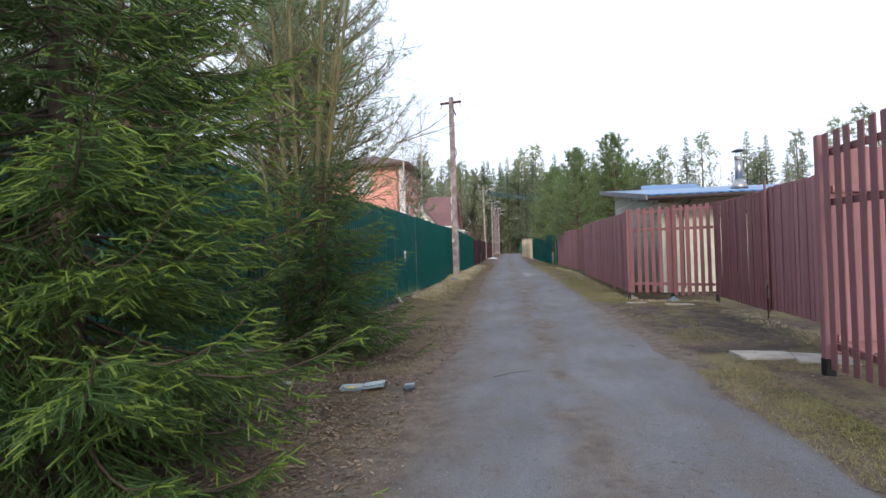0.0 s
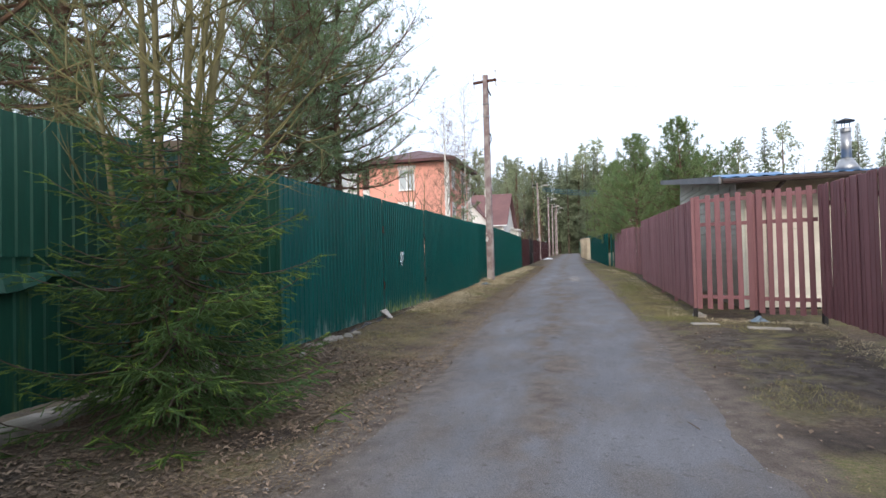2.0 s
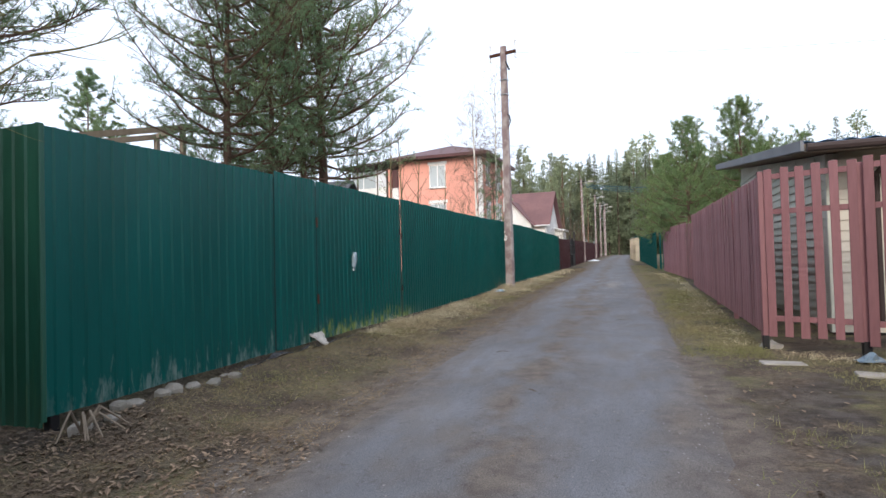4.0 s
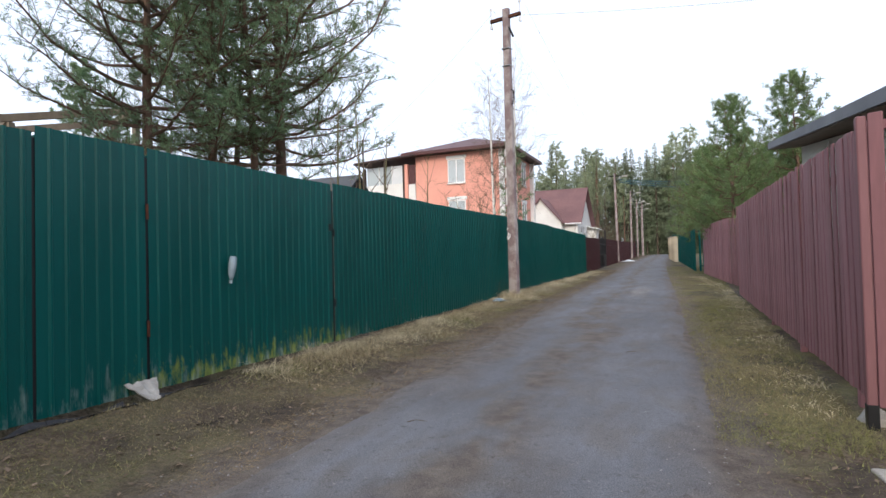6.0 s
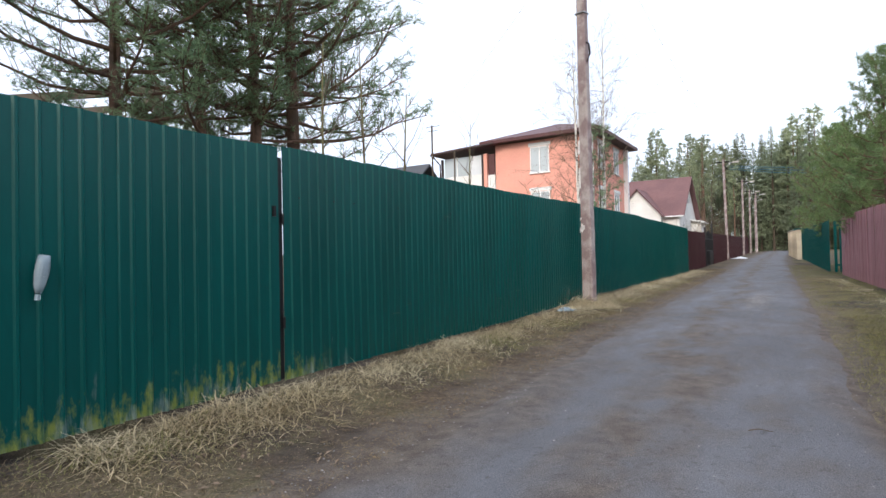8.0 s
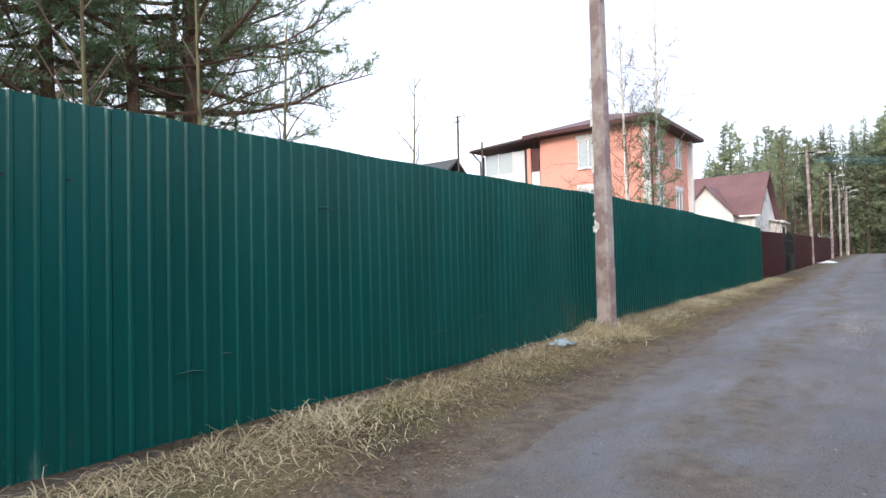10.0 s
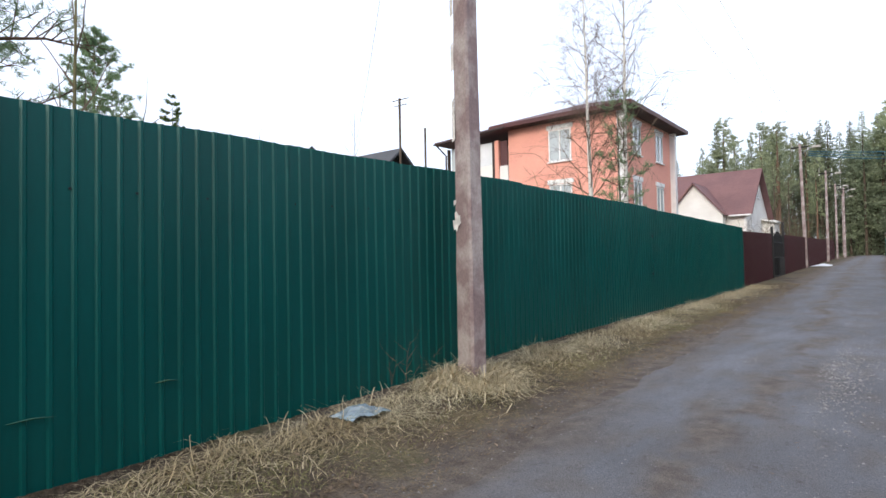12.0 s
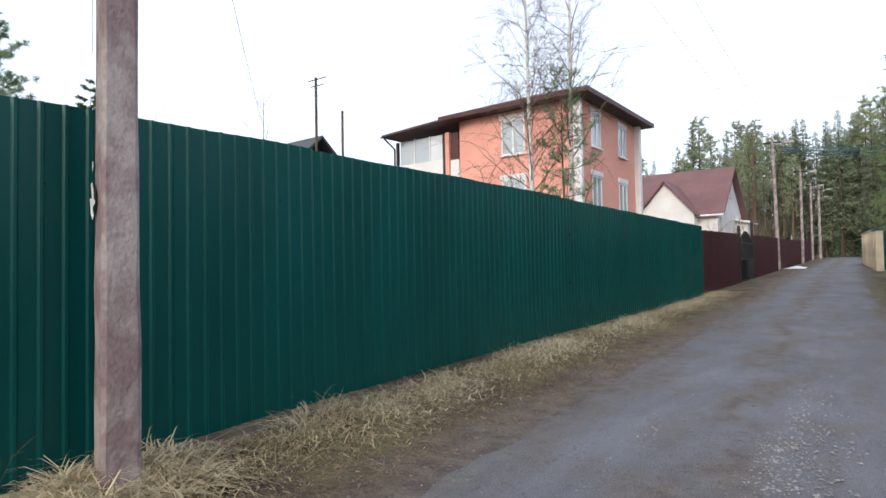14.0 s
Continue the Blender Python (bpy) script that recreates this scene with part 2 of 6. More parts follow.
def ground_material(name, kind):
    """Bare earth, dead leaves and moss for the ground; worn asphalt and dirt for the road."""
    m = bpy.data.materials.new(name)
    m.use_nodes = True
    n, l = m.node_tree.nodes, m.node_tree.links
    b = n["Principled BSDF"]
    b.inputs["Roughness"].default_value, b.inputs["Specular IOR Level"].default_value = 0.9, 0.25
    tc = n.new("ShaderNodeTexCoord")

    def noise_at(scale, detail=5, stretch=(1, 1, 1)):
        mp = n.new("ShaderNodeMapping")
        mp.inputs["Scale"].default_value = stretch
        l.new(tc.outputs["Object"], mp.inputs["Vector"])
        t = n.new("ShaderNodeTexNoise")
        t.inputs["Scale"].default_value, t.inputs["Detail"].default_value = scale, detail
        l.new(mp.outputs["Vector"], t.inputs["Vector"])
        return t.outputs["Fac"]

    def rng(sock, a, c, lo=0.0, hi=1.0):
        r = n.new("ShaderNodeMapRange")
        for k, v in (("From Min", a), ("From Max", c), ("To Min", lo), ("To Max", hi)):
            r.inputs[k].default_value = v
        l.new(sock, r.inputs["Value"])
        return r.outputs["Result"]

    def mix(f, a, c):
        x = n.new("ShaderNodeMixRGB")
        l.new(f, x.inputs["Fac"])
        for sock, v in ((x.inputs["Color1"], a), (x.inputs["Color2"], c)):
            if isinstance(v, tuple):
                sock.default_value = (*v, 1)
            else:
                l.new(v, sock)
        return x.outputs["Color"]

    def maths(op, a, c):
        x = n.new("ShaderNodeMath")
        x.operation = op
        for sock, v in ((x.inputs[0], a), (x.inputs[1], c)):
            if isinstance(v, (int, float)):
                sock.default_value = v
            else:
                l.new(v, sock)
        return x.outputs[0]

    uv = n.new("ShaderNodeUVMap")
    uv.uv_map = "UVMap"
    us = n.new("ShaderNodeSeparateXYZ")
    l.new(uv.outputs["UV"], us.inputs[0])
    if kind == "road":
        # across: 0 at the left edge, 1 at the right edge of the road
        grey = mix(rng(noise_at(0.7, 7), 0.35, 0.65), (0.192, 0.199, 0.222), (0.140, 0.144, 0.160))
        streak = rng(noise_at(5.0, 8, (1.5, 0.35, 1)), 0.42, 0.64, 0.0, 0.32)
        grey = mix(streak, grey, (0.122, 0.120, 0.124))
        blotch = rng(noise_at(3.1, 9, (1, 0.55, 1)), 0.47, 0.66, 0.0, 0.55)
        grey = mix(blotch, grey, (0.150, 0.132, 0.118))
        worn = rng(noise_at(1.9, 8, (1.2, 0.5, 1)), 0.55, 0.70, 0.0, 0.25)
        grey = mix(worn, grey, (0.235, 0.243, 0.262))
        dirt = mix(rng(noise_at(7.0, 7), 0.35, 0.65), (0.172, 0.144, 0.122), (0.105, 0.086, 0.074))
        a = us.outputs["X"]
        wob = maths("MULTIPLY", maths("SUBTRACT", noise_at(1.3, 8, (1, 0.4, 1)), 0.5), 0.55)
        aw = maths("ADD", a, wob)
        mid = maths("MULTIPLY", rng(maths("ABSOLUTE", maths("SUBTRACT", aw, 0.46), 0), 0.16, 0.02), rng(noise_at(2.6, 8, (1, 0.6, 1)), 0.36, 0.55))
        side = maths("MAXIMUM", rng(aw, 0.22, -0.02), rng(aw, 0.86, 1.03))
        f = maths("MAXIMUM", maths("MULTIPLY", mid, 0.9), side)
        col = mix(f, grey, dirt)
        crumbs = rng(noise_at(19, 8), 0.60, 0.72, 0.0, 0.5)
        col = mix(crumbs, col, (0.072, 0.062, 0.056))
        pale = rng(noise_at(75, 4), 0.62, 0.72, 0.0, 0.5)
        col = mix(pale, col, (0.27, 0.265, 0.27))
        height = noise_at(110, 4)
    else:
        leaf = mix(rng(noise_at(26, 4), 0.38, 0.62), (0.080, 0.059, 0.043), (0.172, 0.131, 0.094))
        soil = mix(rng(noise_at(9, 5), 0.35, 0.65), (0.046, 0.037, 0.031), (0.088, 0.070, 0.056))
        moss = mix(rng(noise_at(30, 4), 0.35, 0.65), (0.128, 0.132, 0.052), (0.205, 0.168, 0.098))
        col = mix(rng(noise_at(1.5, 6), 0.42, 0.60), leaf, soil)
        col = mix(maths("MULTIPLY", rng(noise_at(1.6, 9), 0.44, 0.62), us.outputs["X"]), col, moss)
        # churned mud in the gateway
        mud = maths("MULTIPLY", us.outputs["Y"], rng(noise_at(2.2, 6), 0.36, 0.50))
        col = mix(mud, col, mix(rng(noise_at(7, 5), 0.4, 0.6), (0.050, 0.040, 0.034), (0.105, 0.090, 0.078)))
        near = n.new("ShaderNodeUVMap")
        near.uv_map = "Edge"
        es = n.new("ShaderNodeSeparateXYZ")
        l.new(near.outputs["UV"], es.inputs[0])
        worn = maths("ADD", es.outputs["X"], maths("MULTIPLY", maths("SUBTRACT", noise_at(3.5, 8), 0.5), 1.1))
        col = mix(rng(worn, 0.42, 0.75), col, mix(rng(noise_at(7.0, 7), 0.35, 0.65), (0.172, 0.144, 0.122), (0.105, 0.086, 0.074)))
        height = noise_at(40, 6)
    fine = rng(noise_at(140, 4), 0.3, 0.7, 0.62, 1.38)
    hsv = n.new("ShaderNodeHueSaturation")
    l.new(fine, hsv.inputs["Value"])
    l.new(col, hsv.inputs["Color"])
    l.new(hsv.outputs["Color"], b.inputs["Base Color"])
    bp = n.new("ShaderNodeBump")
    bp.inputs["Strength"].default_value, bp.inputs["Distance"].default_value = (0.7, 0.018) if kind == "road" else (0.8, 0.04)
    l.new(height, bp.inputs["Height"])
    l.new(bp.outputs["Normal"], b.inputs["Normal"])
    return m


# ---- building helpers ----
class Geo:
    """A mesh in the making: boxes, prisms, tubes and loose faces."""

    def __init__(self):
        self.v, self.f = [], []

    def add(self, verts, faces):
        k = len(self.v)
        self.v += [tuple(p) for p in verts]
        self.f += [tuple(k + i for i in q) for q in faces]
        return self

    def box(self, x0, x1, y0, y1, z0, z1, m=None):
        p = [(x, y, z) for z in (z0, z1) for y in (y0, y1) for x in (x0, x1)]
        if m is not None:
            p = [m @ Vector(q) for q in p]
        return self.add(p, [(0, 2, 3, 1), (4, 5, 7, 6), (0, 1, 5, 4), (2, 6, 7, 3), (0, 4, 6, 2), (1, 3, 7, 5)])

    def cbox(self, x0, x1, y0, y1, z0, z1, c=0.01, m=None):
        """A box whose upright edges and top rim are chamfered by c."""
        def ring(d, z):
            return [(x0 + d + c, y0 + d, z), (x1 - d - c, y0 + d, z), (x1 - d, y0 + d + c, z), (x1 - d, y1 - d - c, z),
                    (x1 - d - c, y1 - d, z), (x0 + d + c, y1 - d, z), (x0 + d, y1 - d - c, z), (x0 + d, y0 + d + c, z)]
        p = ring(0, z0) + ring(0, z1 - c) + ring(c * 0.7, z1)
        if m is not None:
            p = [m @ Vector(q) for q in p]
        f = [tuple(range(7, -1, -1)), tuple(range(16, 24))]
        for r in (0, 8):
            f += [(r + i, r + (i + 1) % 8, r + 8 + (i + 1) % 8, r + 8 + i) for i in range(8)]
        return self.add(p, f)

    def tube(self, points, radii, sides=6, cap=True):
        pts = [Vector(p) for p in points]
        n, verts, faces = len(pts), [], []
        for i, p in enumerate(pts):
            d = (pts[min(i + 1, n - 1)] - pts[max(i - 1, 0)]).normalized()
            a = d.cross(Vector((0.31, 0.9, 0.2)) if abs(d.z) > 0.9 else Vector((0, 0, 1))).normalized()
            b = d.cross(a)
            r = radii[i] if isinstance(radii, (list, tuple)) else radii
            verts += [p + (a * math.cos(2 * math.pi * k / sides) + b * math.sin(2 * math.pi * k / sides)) * r for k in range(sides)]
        for i in range(n - 1):
            faces += [(i * sides + k, i * sides + (k + 1) % sides, (i + 1) * sides + (k + 1) % sides, (i + 1) * sides + k) for k in range(sides)]
        if cap:
            faces += [tuple(range(sides - 1, -1, -1)), tuple(range((n - 1) * sides, n * sides))]
        return self.add(verts, faces)

    def mesh(self, name, mat, smooth=False):
        me = bpy.data.meshes.new(name)
        me.from_pydata(self.v, [], self.f)
        me.materials.append(mat)
        if smooth:
            me.polygons.foreach_set("use_smooth", [True] * len(me.polygons))
        me.update()
        return me


def thing(name, label, category, at=(0, 0, 0), group="", kind="", data=None):
    ob = new(name, data)
    ob.location = at
    return tagged(ob, label, category, group, kind)


def part(name, geo, mat, parent, label="", smooth=False):
    """One mesh object under a thing or under a part."""
    me = geo if isinstance(geo, bpy.types.Mesh) else geo.mesh(name, mat, smooth)
    ob = new(name, me)
    ob.parent = parent
    if label:
        tagged(ob, label)
    return ob


def tri_mesh(name, verts, mat, faces=None):
    """A mesh of loose triangles from an array (n, 3, 3)."""
    n = len(verts)
    me = bpy.data.meshes.new(name)
    me.vertices.add(n * 3)
    me.vertices.foreach_set("co", verts.astype(np.float32).ravel())
    me.loops.add(n * 3)
    me.loops.foreach_set("vertex_index", np.arange(n * 3, dtype=np.int32))
    me.polygons.add(n)
    me.polygons.foreach_set("loop_start", np.arange(0, n * 3, 3, dtype=np.int32))
    me.materials.append(mat)
    me.update(calc_edges=True)
    return me


SLOPE = 0.01746


def rise(y):
    """The lane climbs gently from behind the start to the wood."""
    return SLOPE * min(max(y, -12.0), 125.0)


def line(table, y):
    return float(np.interp(y, [p[0] for p in table], [p[1] for p in table]))


ROAD_L = [(-12, -0.1), (3, -0.35), (10, -0.6), (16, -0.85), (25, -1.25), (40, -1.75), (60, -2.6), (90, -3.2), (140, -5.0)]
ROAD_R = [(-12, 2.6), (3, 2.25), (8, 2.05), (13, 1.88), (18, 1.72), (25, 1.42), (30, 1.18), (40, 0.72), (54, 0.25), (90, -0.5), (140, -2.2)]
BANK = [(-12, 0.02), (8.4, 0.04), (9.6, 0.15), (10.7, 0.165), (15.3, 0.12), (18, 0.09), (22.6, 0.09), (26, 0.10), (30, 0.07), (38, 0.0), (140, 0.0)]


def fence_x(y):
    return -2.52 - 0.0281 * (y - 15.35)


def level(x, y):
    """Height of the ground."""
    z = rise(y)
    left, right = line(ROAD_L, y), line(ROAD_R, y)
    if y < 100:
        t = min(max((left - 0.5 - x) / 1.2, 0), 1)
        z += line(BANK, y) * t * t * (3 - 2 * t)
    d = x - fence_x(y)
    if 9.0 < y < 39.4 and -0.5 < d < 0.3:
        dip = min(max((0.14 - d) / 0.08, 0), 1) * min(max((d + 0.42) / 0.2, 0), 1)
        z -= dip * max(0.11 + 0.13 * noise.noise((0.5, y * 0.55, 2)), 0)
    edge = min(max((left + 0.1 - x) / 0.5, (x - right + 0.1) / 0.5, 0), 1)
    far = max(abs(x) - 40, 0)
    if abs(x) < 12 and -8 < y < 95:
        z += edge * (0.025 * noise.noise((x * 1.7, y * 1.7, 0)) + 0.012 * noise.noise((x * 6, y * 6, 3)) + 0.01)
    else:
        z += min(far * 0.02, 3.0) if y > -30 else 0
    return z


# ---- ground and road ----
GROUND = ground_material("verge_earth", "ground")
ROAD = ground_material("worn_road", "road")


def axis(*spans):
    out = []
    for a, b, step in spans:
        out += list(np.arange(a, b, step))
    return out


def build_ground():
    xs = [-2500, -900, -350, -150, -90, -60, -40, -25, -15, -9, -6.5] + axis((-5, -3.6, 0.35), (-3.6, -3.3, 0.13), (-3.3, -2.1, 0.045), (-2.1, 3.4, 0.13), (3.4, 5.4, 0.3)) + [5.6, 6.5, 9, 15, 25, 40, 60, 90, 150, 350, 900, 2500]
    ys = [-2500, -900, -350, -150, -60, -30, -14] + axis((-10, 0, 1.0), (0, 34, 0.16), (34, 60, 0.7), (60, 100, 2.5)) + [102, 110, 125, 150, 200, 350, 900, 2500]
    verts = [(x, y, level(x, y)) for y in ys for x in xs]
    w = len(xs)
    faces = [(j * w + i, j * w + i + 1, (j + 1) * w + i + 1, (j + 1) * w + i) for j in range(len(ys) - 1) for i in range(w - 1)]
    me = bpy.data.meshes.new("ground")
    me.from_pydata(verts, [], faces)
    uv = me.uv_layers.new(name="UVMap")
    co = np.empty(len(me.loops), dtype=np.int32)
    me.loops.foreach_get("vertex_index", co)
    v = np.array(verts)[co]
    right = np.interp(v[:, 1], [p[0] for p in ROAD_R], [p[1] for p in ROAD_R])
    mossy = np.where(v[:, 0] > right - 0.2, 0.95, np.where(v[:, 1] < 5.5, 0.2, 0.5))
    mud = np.clip(1.25 - np.hypot((v[:, 0] - 3.3) / 1.35, (v[:, 1] - 9.9) / 2.5), 0, 1) + np.clip(1.2 - np.hypot((v[:, 0] - 2.6) / 1.2, (v[:, 1] - 25.2) / 1.2), 0, 1)
    uv.data.foreach_set("uv", np.stack([mossy, np.clip(mud * 1.6, 0, 1)], 1).astype(np.float32).ravel())
    left = np.interp(v[:, 1], [p[0] for p in ROAD_L], [p[1] for p in ROAD_L])
    away = np.maximum(left - v[:, 0], v[:, 0] - right)
    edge = me.uv_layers.new(name="Edge")
    edge.data.foreach_set("uv", np.stack([np.clip(1.1 - away / np.where(v[:, 0] < left, 0.75, 0.45), 0, 1), away * 0], 1).astype(np.float32).ravel())
    me.materials.append(GROUND)
    me.polygons.foreach_set("use_smooth", [True] * len(me.polygons))
    me.update()
    thing("ground", "bare brown earth with dead leaves and mossy grass", "ground", kind="structure", data=me)


def build_road():
    ys = axis((-14, 0, 0.5), (0, 34, 0.12), (34, 70, 0.6), (70, 118, 2))
    n = 44
    verts, uvs = [], []
    for y in ys:
        a, b = line(ROAD_L, y) - 0.35, line(ROAD_R, y) + 0.35
        for i in range(n + 1):
            s = i / n
            x = a + (b - a) * s
            across = (x - a - 0.35) / (b - a - 0.7)
            e = min(across, 1 - across) * (b - a - 0.7)
            wob = 0.16 * noise.noise((x * 0.9, y * 0.9, 5)) + 0.07 * noise.noise((x * 4, y * 4, 9))
            h = 0.035 * min(max((e + wob) / 0.3, -1.2), 1)
            if 0.1 < across < 0.9:
                h += 0.012 * math.cos((across - 0.46) * 11) + 0.007 * noise.noise((x * 2.6, y * 1.3, 1))
            verts.append((x, y, rise(y) + h - 0.005))
            uvs.append((across, 0))
    w = n + 1
    faces = [(j * w + i, j * w + i + 1, (j + 1) * w + i + 1, (j + 1) * w + i) for j in range(len(ys) - 1) for i in range(n)]
    me = bpy.data.meshes.new("road")
    me.from_pydata(verts, [], faces)
    uv = me.uv_layers.new(name="UVMap")
    co = np.empty(len(me.loops), dtype=np.int32)
    me.loops.foreach_get("vertex_index", co)
    uv.data.foreach_set("uv", np.array(uvs, dtype=np.float32)[co].ravel())
    me.materials.append(ROAD)
    me.polygons.foreach_set("use_smooth", [True] * len(me.polygons))
    me.update()
    thing("road", "worn grey lane of asphalt crumbs and dirt with a brown middle strip", "road", kind="structure", data=me)


build_ground()
build_road()


# ---- sheet metal fences ----
RIB = 0.12


def sheet_mesh(name, mat, length, height, depth=0.014, slope=0.0, sway=0.0, seed=0, start=0.0):
    """A trapezoidal sheet along +y from the origin, facing +x, its ribs upright."""
    g = Geo()
    cols, y = [], 0.0
    while y < length - 1e-6:
        for dy, d in ((0.0, 0), (0.082, 0), (0.093, 1), (0.109, 1), (0.12, 0)):
            if y + dy <= length + 1e-6 and (not cols or y + dy > cols[-1][0] + 1e-6):
                cols.append((y + dy, d * depth))
        y += RIB
    if cols[-1][0] < length - 1e-4:
        cols.append((length, 0))
    rows = 5
    rnd = random.Random(seed)
    ph = rnd.random() * 6
    for j in range(rows):
        s = j / (rows - 1)
        for y, d in cols:
            w = sway * math.sin((y + start) * 2.1 + s * 2.0) * (0.4 + s)
            g.v.append((d + w, y, height * s + slope * y + (0.004 * math.sin(y * 5 + ph) if j in (0, rows - 1) else 0)))
    c = len(cols)
    for j in range(rows - 1):
        g.f += [(j * c + i, j * c + i + 1, (j + 1) * c + i + 1, (j + 1) * c + i) for i in range(c - 1)]
    front = len(g.v)
    g.v += [(x - 0.002, y, z) for x, y, z in g.v]
    g.f += [tuple(front + k for k in reversed(q)) for q in g.f]
    for i in range(c - 1):
        g.f.append((i, front + i, front + i + 1, i + 1))
        t = (rows - 1) * c + i
        g.f.append((t, t + 1, front + t + 1, front + t))
    for j in range(rows - 1):
        a, b = j * c, (j + 1) * c
        g.f.append((a, b, front + b, front + a))
        a, b = a + c - 1, b + c - 1
        g.f.append((a, front + a, front + b, b))
    return g.mesh(name, mat)


FENCE_FOOT = [(8.8, 0.36), (10.7, 0.395), (12.5, 0.405), (15.3, 0.425), (18, 0.445), (20.7, 0.475), (22.6, 0.52), (24.6, 0.57), (30, 0.63), (39.5, 0.64), (46, 0.76), (76, 1.2), (90, 1.5)]


def along(y):
    """Turn of things that stand along the fence line at y."""
    return math.degrees(math.atan(0.0281))


def fence_run(owner, mat, y0, y1, step, height, seed, gap=0.0, sway=0.006, label=""):
    y, k = y0, 0
    while y < y1 - 0.05:
        e = min(y + step, y1)
        z0, z1 = line(FENCE_FOOT, y), line(FENCE_FOOT, e)
        me = sheet_mesh("sheet", mat, e - y + (0.03 if e < y1 - 0.01 else 0), height, slope=(z1 - z0) / (e - y), sway=sway, seed=seed + k, start=y)
        ob = part("sheet", me, mat, owner, label)
        ob.matrix_local = pose(fence_x(y) + 0.003 * (k % 2), y, z0, 0, 0, along(y))
        y, k = e, k + 1


def post_geo(z0, z1, half=0.03):
    return Geo().cbox(-half, half, -half, half, z0, z1, 0.006)


def build_green_fence():
    f = thing("green_metal_fence", "dark green ribbed sheet metal fence with mossy foot", "fence")
    fence_run(f, GREEN, 8.9, 11.58, 1.2, 1.98, 3)
    fence_run(f, GREEN, 15.374, 24.96, 1.2, 2.045, 20)
    fence_run(f, GREEN, 24.96, 29.76, 1.2, 2.03, 28)
    fence_run(f, GREEN, 29.76, 39.5, 1.2, 2.005, 32)
    # short return towards the plot at the near corner
    me = sheet_mesh("return_sheet", OLD_GREEN, 0.72, 2.06, sway=0.003, seed=5)
    ob = part("return_sheet", me, OLD_GREEN, f, "faded green return sheet")
    ob.matrix_local = pose(fence_x(8.9) - 0.72, 8.90, 0.30, 0, 0, -90)
    c = part("corner_strip", Geo().cbox(-0.02, 0.02, -0.02, 0.02, 0, 2.02, 0.006), OLD_GREEN, f)
    c.location = (fence_x(8.9) - 0.005, 8.905, 0.34)
    for y in (9.0, 11.59, 12.51, 15.35, 18.0, 20.5, 23.0, 25.5, 28.0, 30.5, 33.0, 35.5, 38.0):
        p = part("post", post_geo(0.01 if y > 9.5 else -0.3, 1.94 if 11 < y < 16 else 1.9, 0.030 if 11 < y < 16 else 0.035), BLACK_METAL if y < 16 else GREEN, f)
        p.location = (fence_x(y) - (0.034 if 11 < y < 16 else 0.045), y, line(FENCE_FOOT, y))
    for a, b in ((8.95, 11.55), (15.45, 39.45)):
        for h in (0.35, 1.6):
            r = part("rail", Geo().tube([(fence_x(y) - 0.025, y, line(FENCE_FOOT, y) + h) for y in np.linspace(a, b, 9)], 0.018, 4), GREEN, f)
    # row of screw heads along the upper rail and a few dents with bare metal
    rnd = random.Random(8)
    for k in range(60):
        y = 15.6 + k * 0.39 + rnd.uniform(-0.05, 0.05)
        h = part("screw", Geo().tube([(0, 0, 0), (0.006, 0, 0)], 0.008, 6), BLACK_METAL, f)
        h.location = (fence_x(y) + 0.004, y, line(FENCE_FOOT, y) + 1.6)
    for y, z, w in ((16.95, 0.42, 0.18), (17.25, 0.50, 0.10), (19.6, 0.38, 0.22), (20.35, 0.45, 0.14), (18.1, 1.55, 0.2)):
        g = Geo().tube([(0.013, 0, 0), (0.02, w * 0.5, 0.008), (0.013, w, -0.004)], [0.003, 0.006, 0.002], 5)
        d = part("dent", g, OLD_GREEN, f, "dented crease in the paint")
        d.location = (fence_x(y), y, line(FENCE_FOOT, y) + z)


def build_gate(name, label, y0, y1, sheets, top_extra, seed):
    g = thing(name, label, "gate", (0, 0, 0))
    z0, z1 = line(FENCE_FOOT, y0), line(FENCE_FOOT, y1)
    fence_run(g, GREEN, y0 + 0.004, y1 - 0.004, sheets, 2.02, seed, sway=0.004)
    for y in (y0 + 0.03, y1 - 0.03):
        s = part("frame_stile", post_geo(0.02, 1.96, 0.02), GREEN, g)
        s.location = (fence_x(y) - 0.03, y, line(FENCE_FOOT, y))
    for h in (0.12, 1.0, 1.86):
        r = part("frame_rail", Geo().tube([(fence_x(y0) - 0.03, y0 + 0.03, z0 + h), (fence_x(y1) - 0.03, y1 - 0.03, z1 + h)], 0.018, 4), GREEN, g)
    return g


